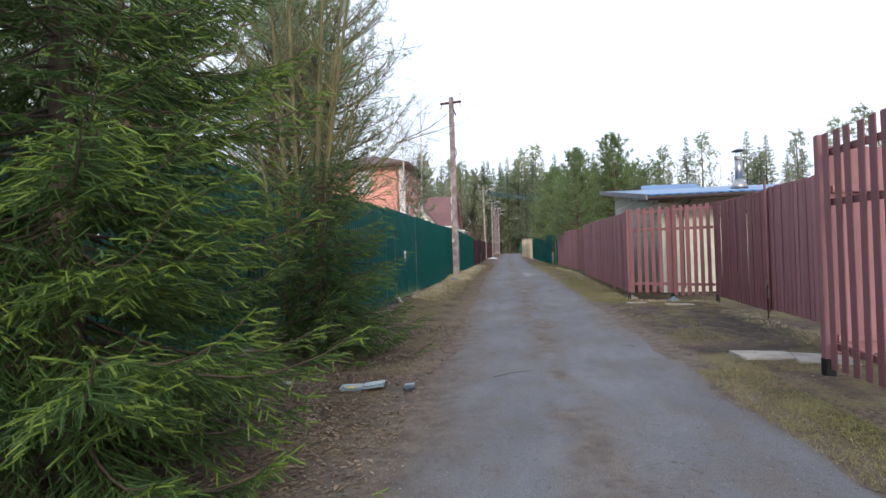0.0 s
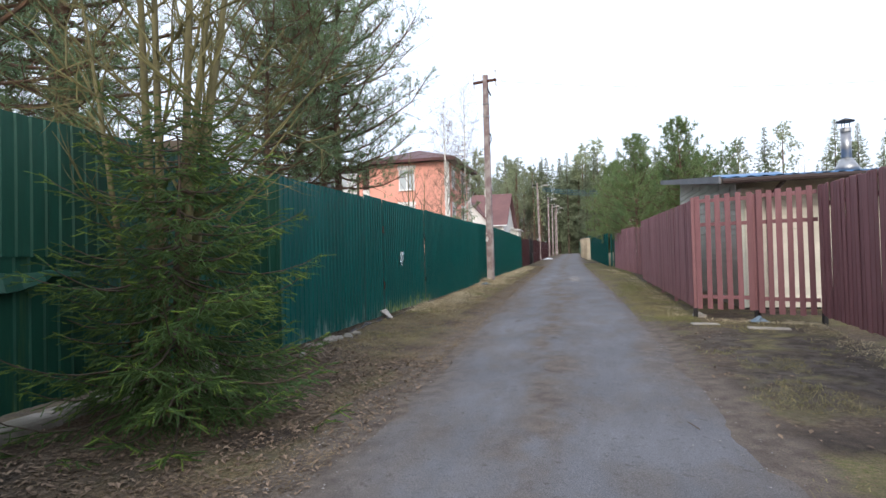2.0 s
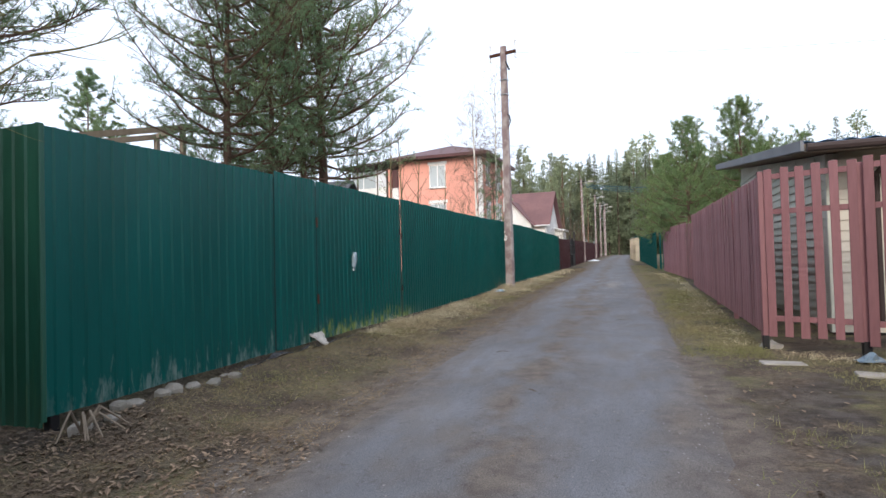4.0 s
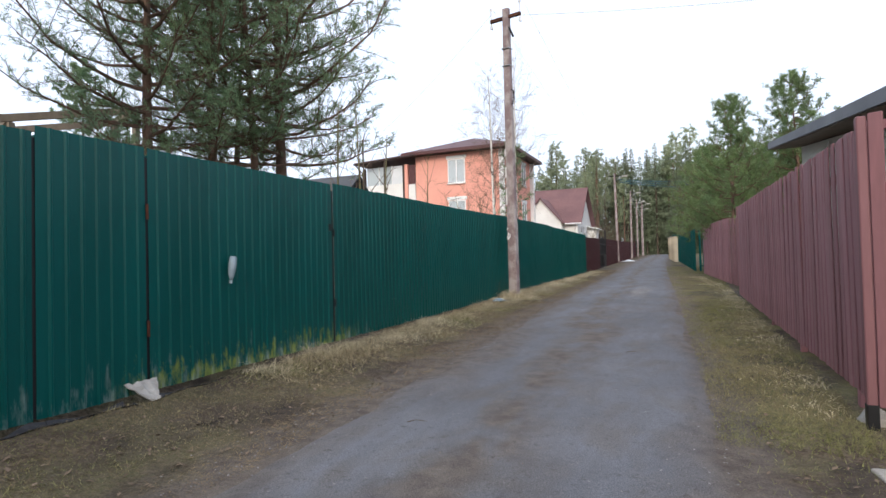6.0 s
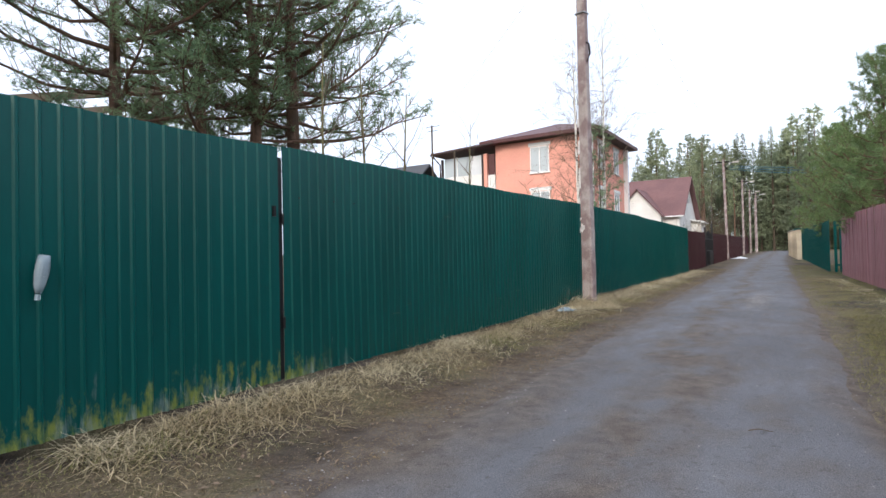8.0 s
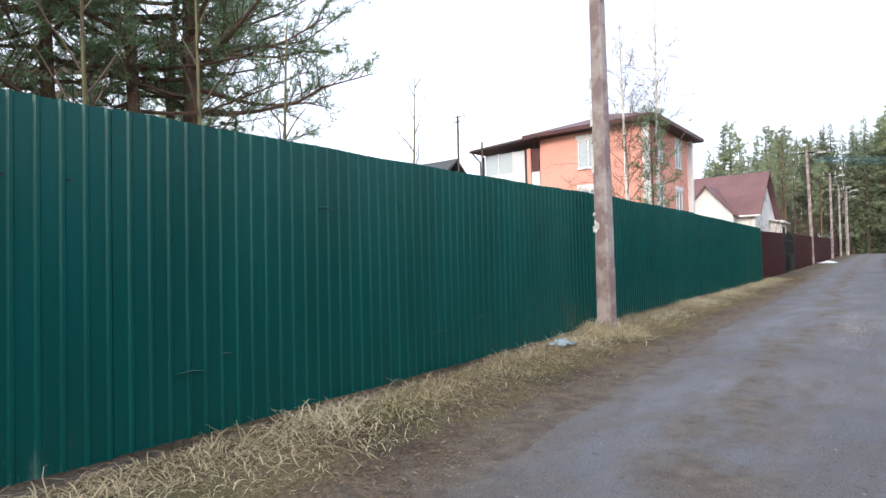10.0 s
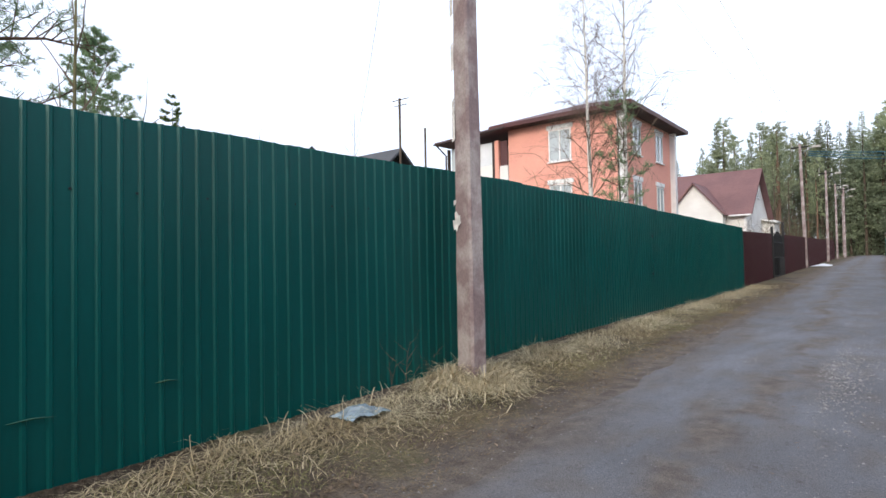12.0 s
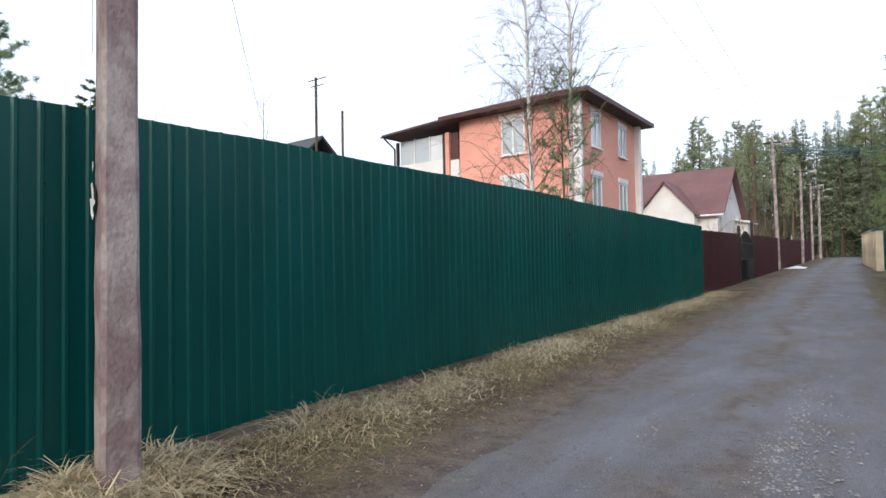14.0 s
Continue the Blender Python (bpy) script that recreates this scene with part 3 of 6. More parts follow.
def build_gates():
    w = build_gate("wicket_gate", "closed green sheet metal wicket gate in a fence", 11.60, 12.50, 0.9, 0, 40)
    for h in (0.45, 1.42):
        p = part("hinge", Geo().tube([(0, 0, 0), (0, 0, 0.13)], 0.012, 8), RUST, w, "rusty hinge")
        p.location = (fence_x(12.5) + 0.015, 12.505, line(FENCE_FOOT, 12.5) + h)
    g = build_gate("driveway_gate", "closed green sheet metal driveway gate with yellow moss", 12.52, 15.338, 1.4, 0, 50)
    for h in (0.45, 1.35):
        p = part("hinge", Geo().tube([(0, 0, 0), (0, 0, 0.10)], 0.011, 8), BLACK_METAL, g, "dark hinge")
        p.location = (fence_x(15.36) + 0.015, 15.365, line(FENCE_FOOT, 15.3) + h)
    b = part("latch", Geo().box(0, 0.02, 0, 0.03, 0, 0.09), BLACK_METAL, g)
    b.location = (fence_x(15.2) + 0.006, 15.25, line(FENCE_FOOT, 15.3) + 1.42)
    # gate far along the same fence
    h = thing("far_gate_latch", "small dark latch and seam on a green sheet fence", "latch")
    part("latch_bar", Geo().cbox(-0.006, 0.016, -0.030, 0.012, 0.0, 0.75, 0.004), GREEN, h)
    part("latch_plate", Geo().cbox(-0.002, 0.018, -0.04, 0.03, 0.72, 0.76, 0.004), BLACK_METAL, h)
    part("latch_plate", Geo().cbox(-0.002, 0.018, -0.04, 0.03, -0.01, 0.03, 0.004), BLACK_METAL, h)
    h.location = (fence_x(30.06) + 0.004, 30.06, line(FENCE_FOOT, 30.06) + 0.72)


def build_near_fence():
    """The older fence by the first trees, on a concrete footing, one sheet torn and curled."""
    f = thing("old_green_fence", "old stained green sheet metal fence with a torn sheet", "fence")
    y, k = -9.0, 0
    while y < 8.85:
        e = min(y + 1.2, 8.88)
        base = rise(y) + 0.20
        if 4.2 < y < 9:
            # upper and lower sheets overlap along a torn seam
            lo = part("lower_sheet", sheet_mesh("lower_sheet", OLD_GREEN, e - y + 0.03, 1.15, slope=SLOPE, sway=0.006, seed=k, start=y), OLD_GREEN, f)
            lo.matrix_local = pose(-3.02 + 0.003 * (k % 2), y, base)
            up = part("upper_sheet", sheet_mesh("upper_sheet", OLD_GREEN, e - y + 0.03, 1.06, slope=SLOPE, sway=0.008, seed=k + 30, start=y), OLD_GREEN, f)
            up.matrix_local = pose(-2.992 + 0.003 * (k % 2), y, base + 1.13)
        else:
            ob = part("sheet", sheet_mesh("sheet", OLD_GREEN, e - y, 2.15, slope=SLOPE, sway=0.006, seed=k), OLD_GREEN, f)
            ob.matrix_local = pose(-3.0, y, base)
        y, k = e, k + 1
    g = Geo()
    n = 16
    for i in range(n + 1):
        s = i / n
        yy = 5.62 + 1.25 * s
        lift = 0.16 * math.sin(min(s * 1.35, 1) * math.pi) ** 0.8
        for a in range(5):
            t = a / 4
            g.v.append((-2.985 + 0.10 * t * (1 - 0.3 * s) + 0.02 * math.sin(i * 1.9), yy, 1.36 - 0.1 * s + 0.05 * math.sin(t * 3) - lift * t * 0.9))
    for i in range(n):
        g.f += [(i * 5 + a, (i + 1) * 5 + a, (i + 1) * 5 + a + 1, i * 5 + a + 1) for a in range(4)]
    me = g.mesh("torn_edge", OLD_GREEN)
    t = part("torn_edge", me, OLD_GREEN, f, "dark curled torn edge of a sheet")
    m = t.modifiers.new("thickness", "SOLIDIFY")
    m.thickness = 0.012
    w = thing("concrete_footing", "weathered grey concrete strip footing under a fence", "footing")
    for i in range(15):
        y0 = -9 + i * 1.2
        q = part("block", Geo().cbox(-3.12, -2.87 + 0.02 * math.sin(i * 2.3), y0, y0 + 1.195, rise(y0) - 0.2, rise(y0) + 0.135 + 0.012 * math.sin(i * 1.7), 0.02), OLD_CONCRETE, w)


def build_brown_sheet_fence():
    f = thing("brown_metal_fence", "dark brown ribbed sheet metal fence", "fence")
    fence_run(f, BROWN_SHEET, 39.55, 45.9, 1.3, 1.9, 70)
    fence_run(f, BROWN_SHEET, 49.5, 88.0, 2.4, 1.92, 80)
    for y in (39.6, 42.8, 45.8, 49.6, 53, 57, 61, 65, 69, 73, 77, 81, 85):
        p = part("post", post_geo(-0.3, 1.85), BROWN_SHEET, f)
        p.location = (fence_x(y) - 0.05, y, line(FENCE_FOOT, y))
    g = thing("wrought_iron_gate", "black wrought iron wicket gate with scrolled top", "gate")
    for y in (46.0, 49.4):
        p = part("gate_post", post_geo(-0.3, 2.5 if y > 48 else 2.2, 0.05), BLACK_METAL, g)
        p.location = (fence_x(y), y, line(FENCE_FOOT, y))
    z = line(FENCE_FOOT, 47.5)
    for k in range(15):
        y = 46.2 + k * 0.215
        part("bar", Geo().tube([(fence_x(y), y, z), (fence_x(y), y, z + 1.7 + 0.35 * math.sin(k / 14 * math.pi))], 0.016, 5), BLACK_METAL, g)
    for h in (0.1, 0.9, 1.55):
        part("cross_bar", Geo().tube([(fence_x(46), 46.05, z + h), (fence_x(49.4), 49.35, z + h)], 0.02, 5), BLACK_METAL, g)
    for k in range(6):
        y = 46.5 + k * 0.5
        part("scroll", Geo().tube([(fence_x(y), y + 0.16 * math.cos(a), z + 1.75 + 0.16 * math.sin(a)) for a in np.linspace(0, 5.2, 12)], 0.014, 4), BLACK_METAL, g)
    part("lower_panel", Geo().box(fence_x(47.7) - 0.012, fence_x(47.7) - 0.004, 46.1, 49.3, z + 0.1, z + 0.9), BLACK_METAL, g)


build_green_fence()
build_gates()
build_near_fence()
build_brown_sheet_fence()


# ---- board fences on the other side ----
def board(width, thick, z0, z1, notch=0.0, peak=0.0):
    """An upright fence board on the origin along x, its face towards -y, with a chamfered top."""
    g = Geo()
    w, c = width / 2, 0.006
    g.cbox(-w, w, -thick / 2, thick / 2, z0, z1, c)
    return g


def run_of_boards(owner, a, b, width, gap, z0, z1, mat, seed, rails=(0.35, 1.75), behind=0.03, jitter=0.012, both=False, name="board", thick=0.014, top_slope=0.0):
    """Boards from a to b in plan; their faces look to the left of the way from a to b."""
    a, b = Vector(a), Vector(b)
    d = (b - a)
    length = d.length
    d.normalize()
    turn = math.degrees(math.atan2(d.y, d.x))
    rnd = random.Random(seed)
    shapes = [board(width * k, thick, z0, z1).mesh(name, mat) for k in (0.94, 1.0, 1.05)]
    s = width / 2
    k = 0
    while s < length:
        p = a + d * s
        m = pose(p.x, p.y, rise(p.y) + rnd.uniform(-jitter, jitter), rnd.uniform(-0.35, 0.35), rnd.uniform(-0.25, 0.25), turn + rnd.uniform(-0.8, 0.8))
        off = Matrix.Translation((0, rnd.uniform(-0.002, 0.002) + (0.013 if (both or gap < 0) and k % 2 else 0), top_slope * s))
        ob = part(name, shapes[rnd.randrange(3)], mat, owner)
        ob.matrix_local = m @ off
        s += width + gap
        k += 1
    side = Vector((-d.y, d.x))
    for h in rails:
        g = Geo()
        pts = []
        for t in (0, 1):
            p = a + d * (length * t) - side * (-behind)
            pts.append((p.x, p.y, rise(p.y) + h + top_slope * length * t))
        v = Vector(pts[1]) - Vector(pts[0])
        q = v.to_track_quat("X", "Z").to_matrix().to_4x4()
        g.box(0, v.length, -0.018, 0.018, -0.03, 0.03, Matrix.Translation(pts[0]) @ q)
        part("rail", g, mat, owner)


def fence_post(owner, x, y, z1, mat, half=0.035, label="", foot=None):
    p = part("post", Geo().cbox(-half, half, -half, half, -0.4, z1, 0.008), mat, owner, label)
    p.location = (x, y, rise(y))
    if foot is not None:
        q = part("post_foot", Geo().cbox(-half - 0.003, half + 0.003, -half - 0.003, half + 0.003, -0.3, 0.17, 0.003), foot, owner, "dark bare metal foot")
        q.location = (x, y, rise(y))


def build_board_fences():
    f = thing("slatted_fence", "maroon painted picket fence of wide spaced slats", "fence")
    run_of_boards(f, (3.22, 5.70), (3.22, -9.0), 0.105, 0.075, 0.10, 2.26, BROWN, 1, rails=(0.30, 1.62, 2.08), behind=0.035, name="slat")
    fence_post(f, 3.235, 5.79, 2.26, BROWN_DARK, 0.042, "thick end post", BLACK_METAL)
    for y in (3.2, 0.6, -2.0, -4.6, -7.2):
        fence_post(f, 3.30, y, 2.1, BROWN_DARK)
    r = thing("return_fence", "maroon board fence returning from the lane to the gates", "fence")
    run_of_boards(r, (4.25, 5.95), (3.33, 5.85), 0.11, 0.012, 0.2, 2.15, BROWN_DARK, 9, behind=0.035)
    g = thing("board_gates", "closed maroon board double gates held by a chain", "gate")
    run_of_boards(g, (4.40, 12.72), (4.31, 9.83), 0.10, -0.030, 0.13, 2.08, BROWN, 2, rails=(0.4, 1.8), behind=0.04, both=True)
    run_of_boards(g, (4.335, 9.87), (4.265, 6.0), 0.10, -0.030, 0.16, 2.12, BROWN_DARK, 3, rails=(0.4, 1.8), behind=0.04, both=True)
    bar = part("meeting_bar", Geo().cbox(-0.006, 0.006, -0.035, 0.035, 0.0, 2.1, 0.003), BROWN_DARK, g, "painted steel strip at the meeting edge")
    bar.location = (4.275, 9.80, rise(9.8) + 0.12)
    rod = part("drop_rod", Geo().tube([(0, 0, 0), (0, 0, 0.55)], 0.011, 6), RUST, g)
    rod.location = (4.26, 9.80, rise(9.8) + 0.0)
    for k in range(9):
        a = k * 0.7
        c = part("chain_link", Geo().tube([(0.0, 0.018 * math.cos(t) * (1 if k % 2 else 0.4), 0.028 * math.sin(t)) for t in np.linspace(0, 6.283, 9)], 0.005, 4), GALVANISED, g)
        c.location = (4.255 + 0.008 * (k % 2), 9.80 + 0.05 * math.sin(a), rise(9.8) + 0.62 - 0.03 * k)
    w = thing("cross_fence", "maroon slatted fence panel set across beside a gateway", "fence")
    run_of_boards(w, (2.80, 13.58), (3.57, 13.20), 0.085, 0.075, 0.17, 2.07, BROWN, 4, rails=(0.37, 1.58, 1.98), behind=0.03, name="slat")
    run_of_boards(w, (3.64, 13.17), (4.38, 12.80), 0.085, 0.055, 0.13, 2.09, BROWN, 5, rails=(0.36, 1.58, 2.0), behind=0.03, name="slat")
    fence_post(w, 2.77, 13.62, 2.05, BROWN, 0.03, "", BLACK_METAL)
    fence_post(w, 3.64, 13.27, 2.04, BROWN, 0.035, "", BLACK_METAL)
    fence_post(w, 4.42, 12.76, 2.08, BROWN, 0.03, "", BLACK_METAL)
    s = thing("board_fence", "long maroon fence of close-set weathered boards", "fence")
    run_of_boards(s, (2.70, 23.1), (2.83, 13.68), 0.105, -0.030, 0.14, 2.03, BROWN_DARK, 6, rails=(0.4, 1.75), behind=0.035, both=True)
    for y in (14.2, 16.6, 19.0, 21.4, 23.0):
        fence_post(s, 2.86, y, 1.9, BROWN_DARK)
    t = thing("far_board_fence", "maroon board fence with a slatted gate in it", "fence")
    run_of_boards(t, (2.25, 34.2), (2.78, 27.3), 0.105, -0.030, 0.12, 1.98, BROWN_DARK, 7, behind=0.035, both=True)
    u = thing("far_slatted_gate", "maroon slatted gate standing ajar beside a driveway", "gate")
    run_of_boards(u, (2.80, 27.2), (2.98, 25.6), 0.10, 0.05, 0.12, 1.95, BROWN, 8, behind=0.03, name="slat")
    x = thing("driveway_fence", "maroon boards closing a driveway behind the fence line", "fence")
    run_of_boards(x, (3.02, 25.5), (3.9, 25.1), 0.1, -0.030, 0.12, 1.95, BROWN_DARK, 10, behind=0.03)
    run_of_boards(x, (3.9, 25.1), (3.9, 23.0), 0.1, -0.030, 0.12, 1.95, BROWN_DARK, 11, behind=0.03)
    # green fence, brick pillars and wall further on
    v = thing("far_green_fence", "bright green sheet and picket fence far along the lane", "fence")
    y = 36.6
    while y < 55.6:
        xx = 2.06 - (y - 36.6) * 0.0517
        ob = part("sheet", sheet_mesh("sheet", GREEN, 1.2, 1.85, seed=int(y * 3)), GREEN, v)
        ob.matrix_local = pose(xx - 0.13, y + 1.2, rise(y) + 0.1, 0, 0, 180 + 3)
        y += 1.2
    run_of_boards(v, (2.12, 36.6), (2.8, 36.3), 0.10, 0.07, 0.1, 1.9, GREEN, 12, name="slat")
    k = thing("brick_wall", "pale beige brick fence wall with capped pillars", "wall")
    for i in range(8):
        y = 57.2 + i * 1.9
        xx = 0.88 - (y - 57.2) * 0.06
        p = part("pillar", Geo().cbox(-0.2, 0.2, -0.2, 0.2, -0.2, 2.0, 0.02), BRICK_BEIGE, k)
        p.location = (xx, y, rise(y))
        c = part("pillar_cap", Geo().cbox(-0.25, 0.25, -0.25, 0.25, 2.0, 2.08, 0.03), GREEN if i < 2 else OLD_CONCRETE, k)
        c.location = (xx, y, rise(y))
        q = part("infill", Geo().box(-0.06, 0.06, 0.2, 1.7, -0.2, 1.7), BRICK_BEIGE, k)
        q.location = (xx, y, rise(y))
        q.rotation_euler = (0, 0, 0.055)


build_board_fences()


# ---- houses ----
def window(parent, m, w, h, blind=0.0, sill=True, lintel=True):
    """A white window on a wall that faces -y in the pose m, its lower left corner at the origin."""
    f = part("window", Geo(), TRIM_WHITE, parent)
    f.matrix_local = m
    g = Geo()
    for x0, x1, z0, z1 in ((0, 0.07, 0, h), (w - 0.07, w, 0, h), (0.07, w - 0.07, 0, 0.07), (0.07, w - 0.07, h - 0.07, h), (w / 2 - 0.04, w / 2 + 0.04, 0.07, h - 0.07)):
        g.box(x0, x1, -0.03, 0.06, z0, z1)
    part("frame", g, TRIM_WHITE, f)
    part("pane", Geo().box(0.07, w - 0.07, 0.012, 0.02, 0.07, h - 0.07), GLASS, f)
    if blind:
        part("blind", Geo().box(0.07, w - 0.07, 0.03, 0.04, h * (1 - blind), h - 0.07), STUCCO_B, f)
    if sill:
        part("sill", Geo().cbox(-0.06, w + 0.06, -0.12, 0.02, -0.06, -0.01, 0.01), TRIM_WHITE, f)
    if lintel:
        part("lintel", Geo().cbox(-0.10, w + 0.10, -0.06, 0.02, h + 0.02, h + 0.24, 0.015), TRIM_WHITE, f)
    return f


def hip_roof(x0, x1, y0, y1, z, up, over):
    """A low hipped roof with thick eaves."""
    g = Geo()
    a, b, c, d = x0 - over, x1 + over, y0 - over, y1 + over
    r = min(b - a, d - c) / 2
    if b - a > d - c:
        top = [(a + r, (c + d) / 2, z + up), (b - r, (c + d) / 2, z + up)]
        f = [(0, 1, 5, 4), (1, 2, 5), (2, 3, 4, 5), (3, 0, 4)]
    else:
        top = [((a + b) / 2, c + r, z + up), ((a + b) / 2, d - r, z + up)]
        f = [(0, 1, 4), (1, 2, 5, 4), (2, 3, 5), (3, 0, 4, 5)]
    g.add([(a, c, z), (b, c, z), (b, d, z), (a, d, z)] + top, f)
    e = Geo().box(a, b, c, c + 0.06, z - 0.2, z).box(a, b, d - 0.06, d, z - 0.2, z).box(a, a + 0.06, c + 0.06, d - 0.06, z - 0.2, z).box(b - 0.06, b, c + 0.06, d - 0.06, z - 0.2, z)
    s = Geo().box(a + 0.06, b - 0.06, c + 0.06, d - 0.06, z - 0.18, z - 0.14)
    return g, e, s


def build_orange_house():
    h = thing("orange_house", "two-storey orange stucco house with white trim and dark red hipped roof", "house")
    x0, x1, y0, y1, z0, z1 = -15.45, -9.2, 44.9, 52.1, 0.6, 8.75
    t = 0.3
    # walls with window openings: front faces the lane's start, flank faces the lane
    wins_front = [(-13.05, 6.72, 1.25, 1.62), (-13.05, 3.95, 1.25, 1.62)]
    wins_flank = [(46.15, 6.85, 1.1, 1.50), (49.45, 6.85, 1.1, 1.50), (46.15, 4.05, 1.1, 1.50), (49.45, 4.05, 1.1, 1.50)]

    def pierced(a, b, za, zb, holes):
        """Wall pieces round openings: columns of (from, to, low, high)."""
        cuts = sorted({a, b} | {q for w in holes for q in (w[0], w[0] + w[2])})
        out = []
        for p, q in zip(cuts, cuts[1:]):
            z = za
            for w in sorted((w for w in holes if w[0] <= p + 1e-6 and w[0] + w[2] >= q - 1e-6), key=lambda w: w[1]):
                out.append((p, q, z, w[1]))
                z = w[1] + w[3]
            out.append((p, q, z, zb))
        return out

    g = Geo()
    for p, q, a, b in pierced(x0, x1, z0, z1, wins_front):
        g.box(p, q, y0, y0 + t, a, b)
    part("front_wall", g, STUCCO_A, h)
    g = Geo()
    for p, q, a, b in pierced(y0 + t, y1, z0, z1, wins_flank):
        g.box(x1 - t, x1, p, q, a, b)
    part("flank_wall", g, STUCCO_A, h)
    part("back_wall", Geo().box(x0, x1 - t, y1 - t, y1, z0, z1), STUCCO_A, h)
    part("far_wall", Geo().box(x0, x0 + t, y0 + t, y1 - t, z0, z1), STUCCO_A, h)
    part("inner_dark", Geo().box(x0 + 1, x1 - 1.1, y0 + 1.1, y1 - 1, z0, z1 - 0.1), DARK, h)
    for x, z, w, hh in wins_front:
        window(h, pose(x, y0, z), w, hh, 0.75)
    for y, z, w, hh in wins_flank:
        window(h, pose(x1, y, z, 0, 0, 90), w, hh, 0.35)
    # white corner boards and down pipes
    for x, y in ((x1 - 0.25, y0 - 0.04), (x1 - 0.02, y1 - 0.28)):
        part("corner_board", Geo().cbox(x, x + 0.3, y, y + 0.32, z0, z1 - 0.02, 0.01), TRIM_WHITE, h)
    part("down_pipe", Geo().tube([(x1 + 0.12, y0 - 0.12, z1 - 0.1), (x1 + 0.10, y0 - 0.1, z0)], 0.05, 8), TRIM_WHITE, h)
    part("down_pipe", Geo().tube([(x1 + 0.14, y1 - 0.1, z1 - 0.1), (x1 + 0.14, y1 - 0.1, z0)], 0.05, 8), TRIM_WHITE, h)
    g, e, s = hip_roof(x0, x1, y0, y1, 8.95, 1.35, 0.75)
    part("roof", g, ROOF_RED, h)
    part("eaves_board", e, ROOF_RED, h)
    part("soffit", s, SOFFIT, h)
    # glazed loggia beside the front, under a lean-to roof
    p = thing("glazed_loggia", "white glazed upper loggia with brown posts beside an orange house", "loggia")
    a, b, c = -19.5, x0 - 0.02, y0 - 0.1
    part("parapet", Geo().box(a, b - 0.9, c, c + 0.2, 3.0, 7.0), STUCCO_B, p)
    part("side_wall", Geo().box(a, a + 0.2, c + 0.2, y1 - 1, 3.0, 7.0), STUCCO_B, p)
    part("lower_wall", Geo().box(a + 0.1, b, c + 0.25, y1 - 1, 0.5, 3.0), STUCCO_B, p)
    part("loggia_floor", Geo().box(a, b, c + 0.2, y1 - 1, 2.9, 3.0), OLD_CONCRETE, p)
    part("loggia_back", Geo().box(a + 0.3, b, c + 2.2, c + 2.3, 3.0, 8.45), STUCCO_B, p)
    for k in range(3):
        xa = a + 0.2 + k * 1.02
        part("pane", Geo().box(xa, xa + 0.96, c + 0.09, c + 0.10, 7.02, 8.27), CURTAINED if k == 2 else GLASS, p)
        part("mullion", Geo().box(xa + 0.96, xa + 1.02, c + 0.05, c + 0.14, 7.0, 8.32), TRIM_WHITE, p)
    for x in (a - 0.02, b - 0.95):
        part("corner_post", Geo().cbox(x, x + 0.14, c - 0.03, c + 0.12, 0.6, 8.25, 0.01), SOFFIT, p)
    part("brick_pier", Geo().cbox(b - 0.8, b - 0.55, c - 0.02, c + 0.3, 0.6, 8.3, 0.01), STUCCO_A, p)
    part("door", Geo().cbox(b - 0.5, b - 0.05, c + 0.10, c + 0.16, 6.9, 8.25, 0.01), ROOF_RED, p, "dark red door")
    part("door_panel", Geo().cbox(b - 0.54, b - 0.01, c + 0.06, c + 0.14, 5.2, 6.9, 0.01), STUCCO_B, p)
    g = Geo()
    g.add([(a - 0.4, c - 0.7, 8.58), (b + 0.4, c - 0.7, 8.84), (b + 0.4, y1, 9.1), (a - 0.4, y1, 8.75),
           (a - 0.4, c - 0.7, 8.46), (b + 0.4, c - 0.7, 8.72), (b + 0.4, y1, 8.95), (a - 0.4, y1, 8.6)],
          [(0, 1, 2, 3), (7, 6, 5, 4), (0, 4, 5, 1), (1, 5, 6, 2), (2, 6, 7, 3), (3, 7, 4, 0)])
    part("loggia_roof", g, ROOF_RED, p)
    for k in range(24):
        x = a - 0.35 + k * 0.185
        z = 8.58 + (x - a + 0.4) / (b - a + 0.8) * 0.26
        part("roof_tile_roll", Geo().tube([(x, c - 0.72, z), (x, c + 1.6, z + 0.05)], 0.045, 6), ROOF_RED, p)
    part("gutter", Geo().tube([(a - 0.4, c - 0.76, 8.48), (b + 0.3, c - 0.76, 8.73)], 0.06, 8), SOFFIT, p)
    part("down_pipe", Geo().tube([(a - 0.25, c - 0.7, 8.42), (a - 0.05, c - 0.1, 7.9), (a - 0.05, c - 0.1, 0.8)], 0.05, 8), SOFFIT, p)


